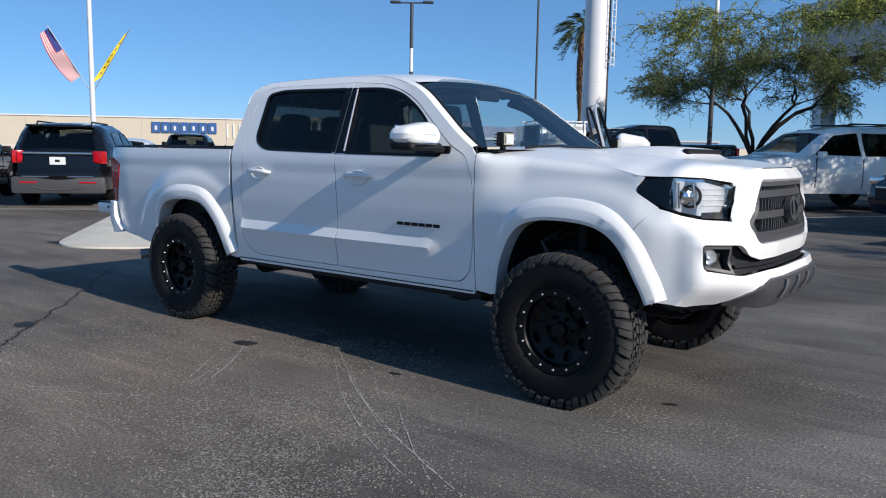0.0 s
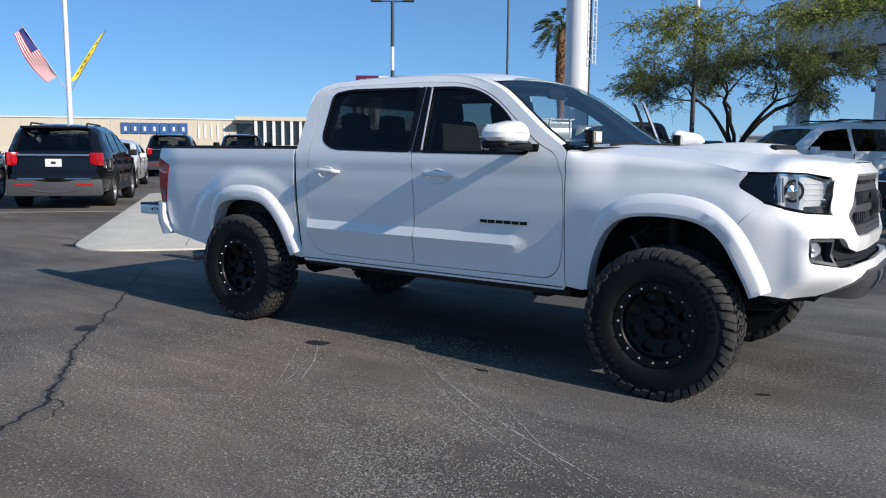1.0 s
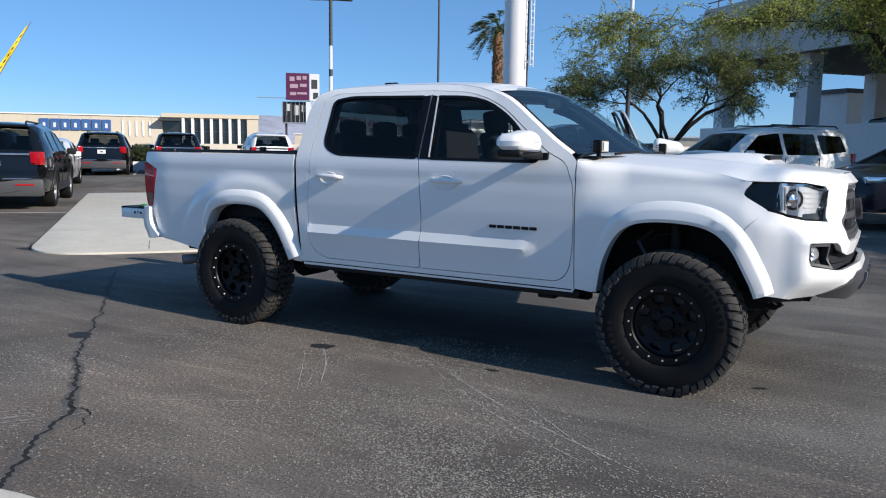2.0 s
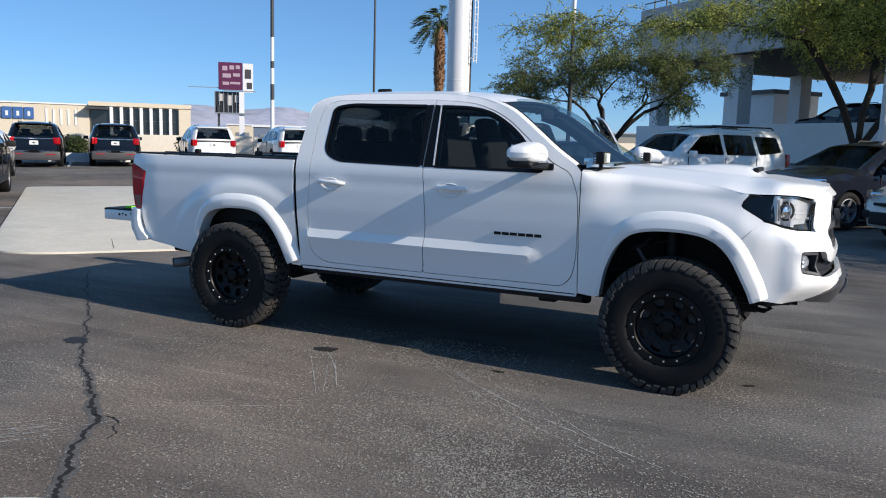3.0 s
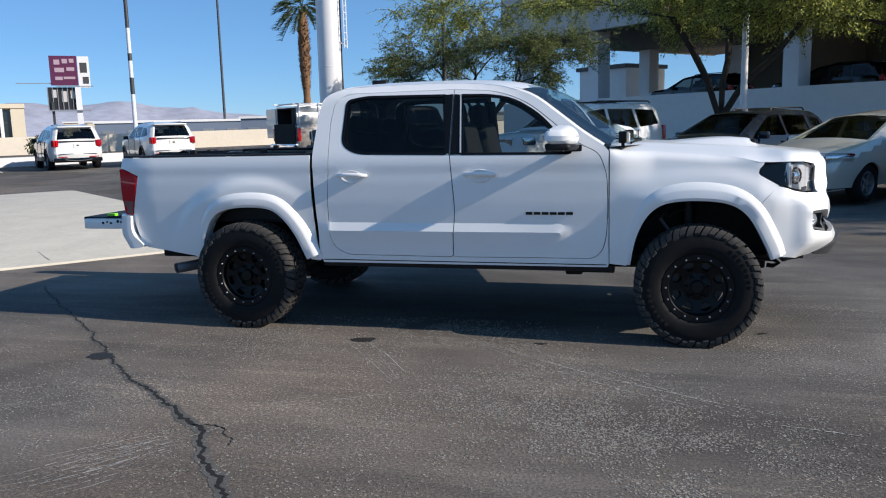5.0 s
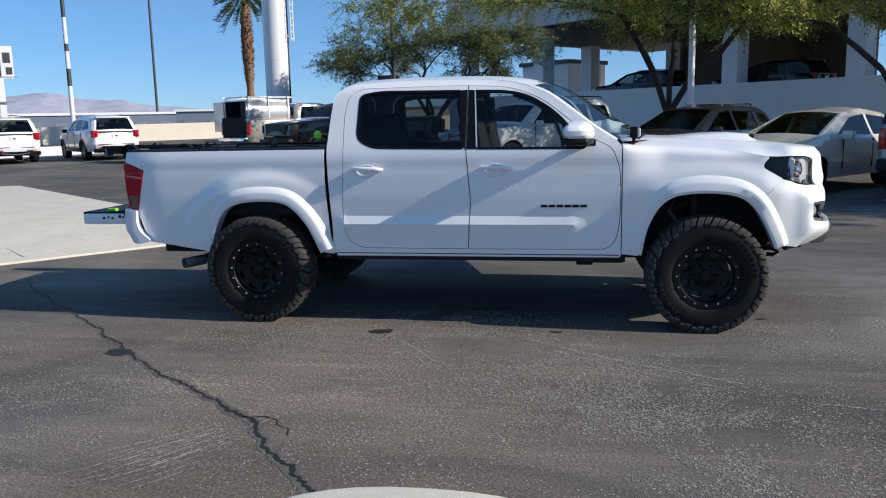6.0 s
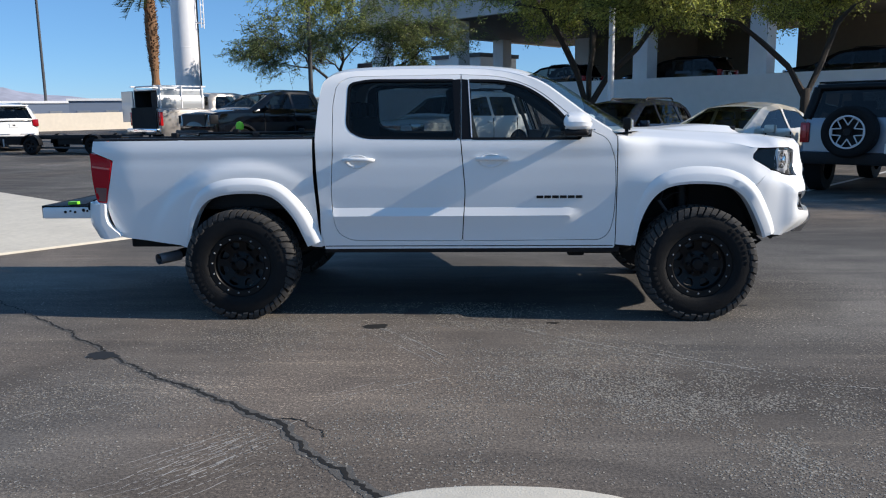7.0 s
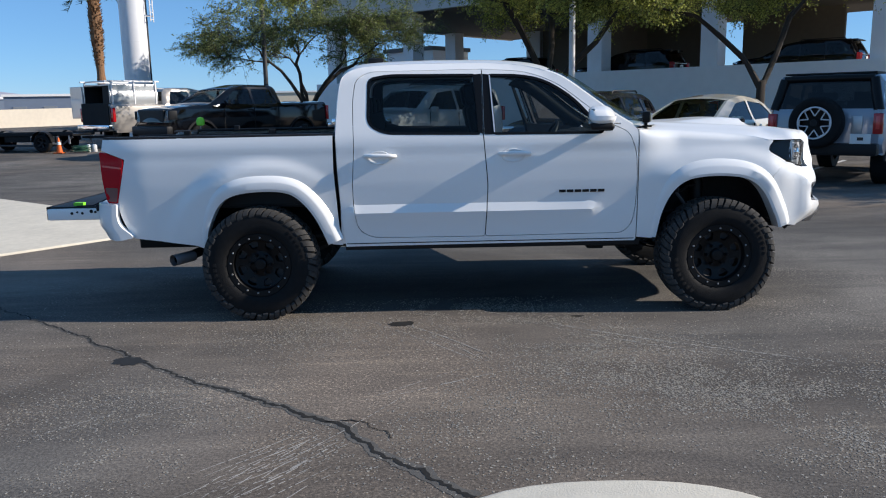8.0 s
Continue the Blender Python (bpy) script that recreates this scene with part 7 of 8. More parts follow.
# ---- trees ----
def mesquite(name, x, y, height, spread, seed, lean=(0, 0), leaves=9000, label="", base=0.5, leaf=None, stems=3, stout=0.085, splay=1.3, lay=None, bole=0.0):
    """A many-stemmed desert tree: forking limbs and a thin, feathery crown."""
    rng = random.Random(seed)
    tree = thing(name, at(x, y), label or "desert tree with forked dark limbs and a feathery green crown", "tree")
    geo, tips = [], []

    def grow(p, d, length, r, depth):
        pts, rad = [p], [r]
        q, dd = p.copy(), d.copy()
        n = 4
        for i in range(n):
            dd = (dd + Vector((rng.gauss(0, 0.16), rng.gauss(0, 0.16), rng.gauss(0.03, 0.10)))).normalized()
            q = q + dd * length / n
            pts.append(q.copy())
            rad.append(r * (1 - 0.42 * (i + 1) / n))
        geo.append(tube_geo(pts, rad, 7 if depth < 2 else 5, False))
        if depth >= 2:
            for k in range(1, n + 1):
                tips.append((pts[k], dd.copy(), depth))
        if depth < 4:
            for k in range(2 if depth else 3):
                ang = rng.uniform(0, 2 * math.pi)
                side = dd.orthogonal().normalized()
                side.rotate(Matrix.Rotation(ang, 3, dd))
                nd = (dd * 0.75 + side * rng.uniform(0.45, 0.8) + Vector((0, 0, 0.10 if depth < 2 else -0.06))).normalized()
                grow(pts[-1].copy(), nd, length * rng.uniform(0.62, 0.82), rad[-1] * 0.78, depth + 1)
            if depth >= 1:
                side = dd.orthogonal().normalized()
                side.rotate(Matrix.Rotation(rng.uniform(0, 6.28), 3, dd))
                grow(pts[2].copy(), (dd * 0.4 + side).normalized(), length * 0.55, rad[2] * 0.5, min(4, depth + 2))

    for k in range(stems):
        a = radians(lay[k]) if lay else 2 * math.pi * k / stems + rng.uniform(-0.4, 0.4)
        d = Vector((math.cos(a) * splay + lean[0], math.sin(a) * splay + lean[1], 1.0)).normalized()
        grow(Vector((0.05 * math.cos(a), 0.05 * math.sin(a), bole * height - 0.05)), d, height * (0.36 - 0.4 * bole), stout, 0)
    if bole:
        geo.append(tube_geo([(0, 0, -0.1), (0.03, 0.02, bole * height * 0.5), (0, 0, bole * height)], [stout * 2.1, stout * 1.8, stout * 1.7], 9))
    pts = np.array([t[0] for t in tips])
    # fit the limbs' reach to the crown's size
    cx, cy = pts[:, 0].mean(), pts[:, 1].mean()
    fx = spread / max(0.1, np.percentile(np.hypot(pts[:, 0] - cx, pts[:, 1] - cy), 92))
    fz = height / np.percentile(pts[:, 2], 96)

    def fit(p):
        z = p[2] * fz / height
        k = min(1.0, max(0.0, z / 0.40))
        # the limbs rise clear, the crown spreads flat
        z = z * base / 0.32 if z < 0.32 else base + (z - 0.32) * (1 - base) / 0.68
        # crooked, as desert wood grows
        bend = noise.noise_vector(Vector((p[0] * 0.9, p[1] * 0.9, p[2] * 1.9 + seed))) * 0.30 * k
        return Vector((p[0] * (1 + (fx - 1) * k), p[1] * (1 + (fx - 1) * k), z * height)) + bend

    v, f = join(geo)
    v = [fit(p) for p in v]
    lv, lf = [], []
    twigs = []
    per = max(1, leaves // 26)
    for i in range(per):
        p, d, depth = tips[rng.randrange(len(tips))]
        p = fit(p) + Vector((rng.gauss(0, 0.10), rng.gauss(0, 0.10), rng.gauss(0, 0.08)))
        if p.z < height * base:
            continue
        out = Vector((p.x, p.y, 0)).normalized() if p.xy.length > 0.3 else Vector((1, 0, 0))
        d = (out * 0.6 + Vector((rng.gauss(0, 0.7), rng.gauss(0, 0.7), rng.gauss(0.25, 0.5)))).normalized()
        L = rng.uniform(0.45, 1.0)
        pts = [p]
        for k in range(4):
            d = (d + Vector((rng.gauss(0, 0.15), rng.gauss(0, 0.15), -0.22))).normalized()
            pts.append(pts[-1] + d * L / 4)
        twigs.append(tube_geo(pts, [0.010, 0.008, 0.006, 0.004, 0.003], 3, False))
        for k in range(26):
            t = rng.uniform(0.15, 1.0) * 4
            j = min(3, int(t))
            c = pts[j].lerp(pts[j + 1], t - j) + Vector((rng.gauss(0, 0.05), rng.gauss(0, 0.05), rng.gauss(0, 0.04)))
            a = (d * 0.5 + Vector((rng.gauss(0, 1), rng.gauss(0, 1), rng.gauss(-0.2, 0.6)))).normalized()
            b = a.cross(Vector((rng.gauss(0, 1), rng.gauss(0, 1), rng.gauss(0, 1)))).normalized()
            l, w = rng.uniform(0.05, 0.12), rng.uniform(0.010, 0.022)
            n = len(lv)
            lv.extend((c - b * w, c + a * l * 0.5 - b * w * 1.2, c + a * l, c + a * l * 0.5 + b * w * 1.2))
            lf.append((n, n + 1, n + 2, n + 3))
    tv, tf = join([(v, f)] + twigs)
    part("trunk", mesh("trunk", tv, tf, BARK, True), tree)
    part("crown", mesh("crown", lv, lf, leaf or LEAF), tree, "thin feathery olive-green foliage")
    return tree


mesquite("mesquite_tree", -4.2, 28.4, 5.6, 4.6, 11, (0.12, 0.0), 58000, "desert tree with spreading dark stems and thin foliage", 0.52, LEAF_SHADED, 5, 0.075, 0.85, (170, 205, 120, 20, 345), 0.10)
mesquite("mesquite_tree", 5.0, 19.3, 6.0, 6.8, 23, (-0.1, 0.0), 150000, "", 0.68, None, 3, 0.056, 0.75, (172, 5, 80), 0.11)
# unseen tree, added out of view to shade the ground and suv at right
mesquite("mesquite_tree", 20.0, 4.9, 6.0, 4.2, 51, (0.0, 0.0), 60000, "", 0.55)
mesquite("mesquite_tree", 10.45, 16.0, 5.9, 5.4, 37, (0.0, 0.0), 110000, "", 0.64, None, 2, 0.058, 0.8, (170, 25), 0.13)


def palm(x, y, h):
    tree = thing("palm_tree", at(x, y), "tall palm with a shaggy brown trunk and green fronds", "tree")
    rng = random.Random(5)
    girth = lambda z: float(np.interp(z / h, [0.0, 0.45, 0.56, 0.72, 0.88, 1.0], [0.27, 0.22, 0.31, 0.34, 0.30, 0.17]))
    pts = [(0.04 * math.sin(z * 0.7), 0.03 * math.cos(z), z) for z in np.linspace(-0.1, h, 22)]
    geo = [tube_geo(pts, [girth(z) + 0.02 * math.sin(i * 2.1) for i, (_, _, z) in enumerate(pts)], 14)]
    for i in range(620):
        z = rng.uniform(0.42 * h, h)
        a = rng.uniform(0, 6.28)
        r = girth(z) - 0.01
        c = Vector((r * math.cos(a), r * math.sin(a), z))
        o = Vector((math.cos(a), math.sin(a), 0.9)).normalized()
        t = Vector((-math.sin(a), math.cos(a), 0))
        q = [c - t * 0.05, c + t * 0.05, c + o * 0.14 + t * 0.03, c + o * 0.14 - t * 0.03]
        geo.append((q, [(0, 1, 2, 3)]))
    part("trunk", mesh("trunk", *join(geo), PALM_BARK, False), tree)
    lv, lf = [], []
    for i in range(54):
        a, up = rng.uniform(0, 6.28), rng.uniform(-0.35, 1.3)
        o = Vector((math.cos(a), math.sin(a), 0))
        side = Vector((-math.sin(a), math.cos(a), 0))
        L = rng.uniform(1.3, 2.0)
        base = Vector((0, 0, h))
        stem = []
        for k in range(7):
            t = k / 6
            stem.append(base + o * (L * t * math.cos(up * 0.6)) + Vector((0, 0, L * (t * up * 0.9 - 0.65 * t * t))))
        for k in range(22):
            t = 0.45 + 0.55 * k / 22
            j = min(5, int(t * 6))
            p = stem[j].lerp(stem[j + 1], t * 6 - j)
            for s in (-1, 1):
                d = (o * 0.8 + side * s * rng.uniform(0.3, 0.9) + Vector((0, 0, rng.uniform(-0.5, 0.1)))).normalized()
                w = side.cross(d).normalized() * 0.016
                n = len(lv)
                lv.extend((p - w, p + d * 0.45, p + w))
                lf.append((n, n + 1, n + 2))
        n = len(lv)
        for k in range(7):
            lv.extend((stem[k] - side * 0.02, stem[k] + side * 0.02))
        lf.extend((n + 2 * k, n + 2 * k + 1, n + 2 * k + 3, n + 2 * k + 2) for k in range(6))
    part("crown", mesh("crown", lv, lf, PALM_LEAF), tree)


palm(-17.5, 38.9, 8.3)


def shrub(x, y, r, h, seed, z=0.0):
    rng = random.Random(seed)
    bush = thing("shrub", at(x, y, 0, z), "low green shrub beside the lot wall", "shrub", "shrubs by the wall")
    geo = [tube_geo([(0, 0, -0.05), (rng.uniform(-.5, .5) * r, rng.uniform(-.5, .5) * r, h * 0.7)], [0.03, 0.01], 5, False) for _ in range(6)]
    part("stems", mesh("stems", *join(geo), BARK), bush)
    lv, lf = [], []
    for i in range(1500):
        a, b, c = rng.gauss(0, 1), rng.gauss(0, 1), rng.gauss(0, 1)
        k = (rng.random() ** 0.4) / math.sqrt(a * a + b * b + c * c)
        k *= 0.8 + 0.3 * noise.noise((a, b, c + seed))
        p = Vector((a * k * r, b * k * r, h * 0.52 + c * k * h * 0.5))
        d = Vector((rng.gauss(0, 1), rng.gauss(0, 1), rng.gauss(0, 1))).normalized()
        e = d.orthogonal().normalized()
        n = len(lv)
        lv.extend((p - e * 0.05, p + d * 0.12, p + e * 0.05))
        lf.append((n, n + 1, n + 2))
    part("foliage", mesh("foliage", lv, lf, SHRUB_LEAF), bush)


# ---- poles and signs ----
def pole(name, x, y, h, r0, r1, mat, label, bands=(), arms=False):
    p = thing(name, at(x, y), label, "lamp post" if arms else "pole")
    part("base", mesh("base", *revolve([(0.0, 0.62), (0.24, 0.62), (0.28, 0.58), (0.28, -0.1)], axis="z", steps=20), CONCRETE, True, 40), p)
    part("shaft", mesh("shaft", *tube_geo([(0, 0, 0.6), (0, 0, h)], [r0, r1], 14), mat, True, 60), p)
    for a, b, m in bands:
        k0, k1 = r0 + (r1 - r0) * a / h + 0.004, r0 + (r1 - r0) * b / h + 0.004
        part("shaft_band", mesh("shaft_band", *tube_geo([(0, 0, a), (0, 0, b)], [k0, k1], 14, False), m, True), p)
    if arms:
        part("arm", bm_mesh("arm", box_bm([((0, 0, h), (2.0, 0.07, 0.07))], 0.01), POLE_DARK), p)
        for s in (-1, 1):
            part("lamp_head", bm_mesh("lamp_head", box_bm([((s * 0.85, 0, h + 0.03), (0.55, 0.32, 0.11))], 0.03), POLE_DARK, True), p)
    return p


# the shadow pattern on the white shaft is painted as dark bands
lp = pole("street_lamp", -21.6, 27.65, 8.65, 0.11, 0.085, POLE_WHITE, "tall white lot light with two heads, shadow put on as dark bands", ((3.2, 4.0, POLE_DARK), (4.8, 5.15, POLE_DARK), (6.35, 8.65, POLE_DARK)), True)
lp.rotation_euler.z = radians(35)
pole("high_mast", -106.7, 182.7, 48.0, 0.36, 0.26, POLE_DARK, "tall thin steel mast far beyond the lot")
pole("light_pole", -6.05, 28.5, 11.0, 0.10, 0.08, POLE_DARK, "slim dark light pole behind a tree with a pale top", ((6.5, 11.0, POLE_WHITE),))
pole("light_pole", 5.5, 18.2, 9.0, 0.10, 0.075, POLE_WHITE, "white light pole beside a desert tree")

pyl = thing("sign_pylon", at(-12.02, 29.64), "huge white steel sign column with a ladder", "sign pole")
part("column", mesh("column", *revolve([(0.55, -0.1), (0.55, 16.0)], axis="z", steps=40), POLE_WHITE, True), pyl)
for z in (4.2, 8.6, 13.0):
    part("weld_ring", mesh("weld_ring", *revolve([(0.55, z - 0.02), (0.556, z - 0.01), (0.556, z + 0.01), (0.55, z + 0.02)], axis="z", steps=40), POLE_WHITE, True), pyl)
for s in (-1, 1):
    part("ladder_rail", mesh("ladder_rail", *tube_geo([(0.82, s * 0.18 + 0.1, 5.05), (0.82, s * 0.18 + 0.1, 16.0)], 0.028, 8), POLE_WHITE, True), pyl)
RUNG = mesh("ladder_rung", *tube_geo([(0, -0.18, 0), (0, 0.18, 0)], 0.016, 6), POLE_WHITE, True)
for i in range(36):
    part("ladder_rung", RUNG, pyl, "", pose(0.82, 0.1, 5.15 + 0.31 * i))
part("conduit", mesh("conduit", *tube_geo([(0.50, 0.32, 0.0), (0.50, 0.32, 16.0)], 0.045, 8), POLE_DARK, True), pyl)
for z in (5.3, 8.2, 11.2):
    for y in (-0.08, 0.28):
        part("ladder_bracket", bm_mesh("ladder_bracket", box_bm([((0.67, y, z), (0.34, 0.04, 0.05))]), POLE_WHITE), pyl)

pole("flag_mast", -32.0, 15.9, 12.5, 0.13, 0.09, POLE_WHITE, "white mast carrying two slanted flags")
FLAG_RED = material("flag_red", (0.45, 0.03, 0.04), 0.8)
FLAG_WHITE = material("flag_white", (0.75, 0.74, 0.72), 0.8)
FLAG_BLUE = material("flag_blue", (0.03, 0.04, 0.20), 0.8)
FLAG_YELLOW = material("flag_yellow", (0.72, 0.55, 0.02), 0.8)
VIEW = Vector((0.53, 0.85, 0))      # along the flags, across the line of sight


def slanted_flag(s, name, stripes):
    z0 = 3.72
    d = (VIEW * s * (0.60 if s < 0 else 0.56) + Vector((0, 0, 1))).normalized()
    down = (VIEW * -0.72 + Vector((0, 0, -0.55))).normalized()
    fl = thing(name, at(-32.0, 15.9, 0, z0), "striped flag with a blue corner on a slanted staff" if stripes else "yellow pennant with dark lettering on a slanted staff", "flag")
    part("staff", mesh("staff", *tube_geo([(0, 0, 0), d * 3.6], 0.022, 6), POLE_GREY, True), fl)
    groups = {}
    rows, cols = 13, 16
    for i in range(rows):
        for k in range(cols):
            if stripes:
                m = FLAG_BLUE if (i < 6 and k < 7) else (FLAG_RED if i % 2 == 0 else FLAG_WHITE)
            else:
                m = FLAG_YELLOW if not (5 <= i <= 7 and 3 <= k <= 13 and k % 2 == 1) else INK
            groups.setdefault(m.name, (m, []))[1].append((i, k))
    def pt(i, k):
        a, b = i / rows, k / cols
        p = d * (3.5 - 2.55 * b) + down * a * ((0.50 + 0.22 * math.sin(b * 3.0)) if stripes else (0.22 + 0.45 * b * (1.25 - 0.3 * b)))
        return p + Vector((-VIEW.y, VIEW.x, 0)) * 0.08 * math.sin(b * 9 + a * 2)
    for mname, (m, cells) in groups.items():
        left = set(cells)
        while left:
            # one connected patch of one colour
            todo, patch = [left.pop()], []
            while todo:
                c = todo.pop()
                patch.append(c)
                for e in ((c[0] + 1, c[1]), (c[0] - 1, c[1]), (c[0], c[1] + 1), (c[0], c[1] - 1)):
                    if e in left:
                        left.remove(e)
                        todo.append(e)
            index, v, f = {}, [], []
            for i, k in sorted(patch):
                ids = []
                for q in ((i, k), (i, k + 1), (i + 1, k + 1), (i + 1, k)):
                    if q not in index:
                        index[q] = len(v)
                        v.append(pt(*q))
                    ids.append(index[q])
                f.append(tuple(ids))
            part("cloth", mesh("cloth", v, f, m, True), fl)


slanted_flag(-1, "flag", True)
slanted_flag(1, "flag", False)

# far billboard
bb = thing("billboard", pose(-115.2, 134.9, -3.6), "far roadside billboard with a dark upper and lower panel", "billboard")
SIGN_DARK = material("sign_maroon", (0.10, 0.015, 0.06), 0.5)
BOARD_INK = material("board_pale_print", (0.42, 0.30, 0.36), 0.6)
for nm, c, s, m in (("post", (2.0, 0, 9.5), (1.1, 1.1, 12), POLE_WHITE), ("upper_panel", (-0.4, 0, 18.9), (5.2, 0.8, 6.0), SIGN_DARK), ("side_panel", (3.4, 0.9, 18.7), (2.2, 0.6, 6.4), SIGN_WHITE), ("side_print", (3.4, 0.55, 19.6), (1.3, 0.1, 2.0), GREY_PLASTIC), ("side_print", (3.7, 0.55, 17.0), (1.1, 0.1, 1.4), GREY_PLASTIC), ("lower_panel", (-1.0, 0.3, 13.2), (5.8, 0.4, 4.6), INK), ("walkway", (0.2, -0.6, 10.7), (8.0, 0.9, 0.25), POLE_GREY), ("walkway", (1.5, -0.4, 15.7), (7.0, 0.6, 0.18), POLE_GREY), ("post", (-3.0, 0, 8), (0.5, 0.5, 9), POLE_DARK), ("crossbar", (-6.0, 0, 16.3), (7.0, 0.15, 0.15), POLE_GREY)):
    part(nm, bm_mesh(nm, box_bm([(c, s)]), m), bb)
for k, (x, w, z, h) in enumerate(((-1.6, 1.1, 20.6, 1.0), (-0.1, 1.0, 20.8, 0.9), (1.2, 0.9, 20.9, 0.8), (-1.2, 1.8, 19.0, 0.9), (0.9, 1.5, 19.2, 0.7), (-1.4, 1.4, 17.3, 0.7), (0.6, 2.2, 17.4, 0.5))):
    part("lettering", bm_mesh("lettering", box_bm([((x, -0.43, z), (w, 0.06, h))]), BOARD_INK), bb)
for k in range(7):
    part("frame_bar", bm_mesh("frame_bar", box_bm([((-3.8 + 0.94 * k, 0.0, 13.2), (0.16, 0.14, 4.6))]), POLE_GREY), bb)
for k, (x, z, w, h) in enumerate(((-2.6, 14.2, 0.9, 1.6), (-0.6, 13.6, 1.2, 2.2), (0.9, 14.0, 0.8, 1.6))):
    part("lattice_panel", bm_mesh("lattice_panel", box_bm([((x, 0.05, z), (w, 0.05, h))]), STUCCO_GREY), bb)
bb.rotation_euler.z = radians(38)

# ---- far left: long cream building ----
hall = thing("office_building", pose(-81.5, 85.74, 0, 0, 0, 44.0), "long low cream office building with columns and blue letter panels", "building")
part("wall", bm_mesh("wall", box_bm([((-48.0, 7, 2.85), (68.0, 14, 5.7))]), STUCCO), hall)
part("roof_edge", bm_mesh("roof_edge", box_bm([((-48.0, 7, 5.78), (68.3, 14.3, 0.18))]), STUCCO_WHITE), hall)
part("portico_wall", bm_mesh("portico_wall", box_bm([((-7.0, 7.3, 2.9), (14.0, 13.4, 5.8))]), STUCCO), hall)
part("portico_roof", bm_mesh("portico_roof", box_bm([((-7.0, 6.9, 5.98), (14.2, 14.4, 0.60))]), STUCCO), hall)
part("end_pier", bm_mesh("end_pier", box_bm([((-0.85, 0.3, 2.84), (1.7, 0.9, 5.66))]), STUCCO), hall)
for i in range(8):
    if i < 7:
        x = -10.35 + i * 1.36
        w = part("window", bm_mesh("window", box_bm([((x, 0.50, 2.75), (0.95, 0.24, 5.4))]), DARK_GLASS), hall)
        for z in (1.9, 3.7):
            part("window_bar", bm_mesh("window_bar", box_bm([((x, 0.36, z), (0.95, 0.06, 0.09))]), POLE_DARK), w)
        part("column", bm_mesh("column", box_bm([((x - 0.68, 0.22, 2.84), (0.42, 0.8, 5.66))]), STUCCO_WHITE), hall)
part("entry_glass", bm_mesh("entry_glass", box_bm([((-12.5, 0.45, 2.7), (2.6, 0.3, 5.4))]), DARK_GLASS), hall)
part("entry_canopy", bm_mesh("entry_canopy", box_bm([((-12.9, -0.6, 5.30), (3.0, 2.4, 0.35))]), POLE_DARK), hall)
for i in range(13):
    part("wall_joint", bm_mesh("wall_joint", box_bm([((-15.5 - i * 4.2, -0.02, 2.8), (0.08, 0.03, 5.5))]), STUCCO_GREY), hall)
for i in range(5):
    part("wall_fin", bm_mesh("wall_fin", box_bm([((-19.6 + i * 0.95, -0.06, 3.9), (0.22, 0.1, 2.2))]), STUCCO_WHITE), hall)
for i in range(7):
    x = -30.2 + i * 1.40
    pn = part("letter_panel", bm_mesh("letter_panel", box_bm([((x, -0.12, 4.30), (1.22, 0.2, 1.62))], 0.03), SIGN_BLUE), hall)
    part("letter_bar", bm_mesh("letter_bar", box_bm([((x, -0.24, 4.2), (0.34, 0.05, 0.66))]), SIGN_WHITE), pn)

# the lot's low wall, distant sheds, hills
def wall_run(name, a, b, h, t, mat, label, base=-0.1):
    n = 8
    d = (Vector(b) - Vector(a)).normalized()
    nn = Vector((-d.y, d.x)) * t / 2
    bm = bmesh.new()
    ring = []
    for i in range(n + 1):
        p = Vector(a).lerp(Vector(b), i / n)
        z = rise(p.x, p.y)
        ring.append([bm.verts.new((p.x + s * nn.x, p.y + s * nn.y, z + hh)) for s, hh in ((-1, base), (-1, h), (1, h), (1, base))])
    for i in range(n):
        for k in range(4):
            bm.faces.new((ring[i][k], ring[i][(k + 1) % 4], ring[i + 1][(k + 1) % 4], ring[i + 1][k]))
    bm.faces.new(ring[0][::-1])
    bm.faces.new(ring[-1])
    bmesh.ops.recalc_face_normals(bm, faces=bm.faces[:])
    return tagged(part(name, bm_mesh(name, bm, mat)), label, "wall", kind="structure")


wall_run("wall_lot", (-66, 12), (-32.5, 39.5), 1.15, 0.25, WALL_CREAM, "low cream wall along the edge of the lot")
wall_run("wall_lot_far", (-32.4, 39.6), (-3.5, 63.2), 1.15, 0.25, WALL_CREAM, "low cream wall along the far edge of the lot")
wall_run("barrier", (-36.5, 9.6), (-19.5, 29.5), 0.42, 0.12, POLE_WHITE, "low white rail behind the far row of cars")
for k, (x, y, r, h) in enumerate(((-30.0, 22.5, 0.9, 1.3), (-33.5, 17.5, 0.7, 1.1), (-27.0, 27.5, 0.9, 1.4), (-36, 14, 0.8, 1.1))):
    shrub(x, y, r, h, 50 + k)


def shed(c, size, turn, mat, label, bays):
    ob = thing("warehouse", pose(c[0], c[1], 0, 0, 0, turn), label, "building", "distant sheds")
    part("wall", bm_mesh("wall", box_bm([((0, 0, size[2] / 2), size)]), mat), ob)
    part("roof", bm_mesh("roof", box_bm([((0, 0, size[2] + 0.15), (size[0] + 0.5, size[1] + 0.5, 0.3))]), STUCCO_WHITE), ob)
    for i in range(bays):
        x = -size[0] / 2 + (i + 0.5) * size[0] / bays
        part("bay_door", bm_mesh("bay_door", box_bm([((x, -size[1] / 2 - 0.03, size[2] * 0.33), (size[0] / bays * 0.45, 0.12, size[2] * 0.62))]), POLE_GREY), ob)


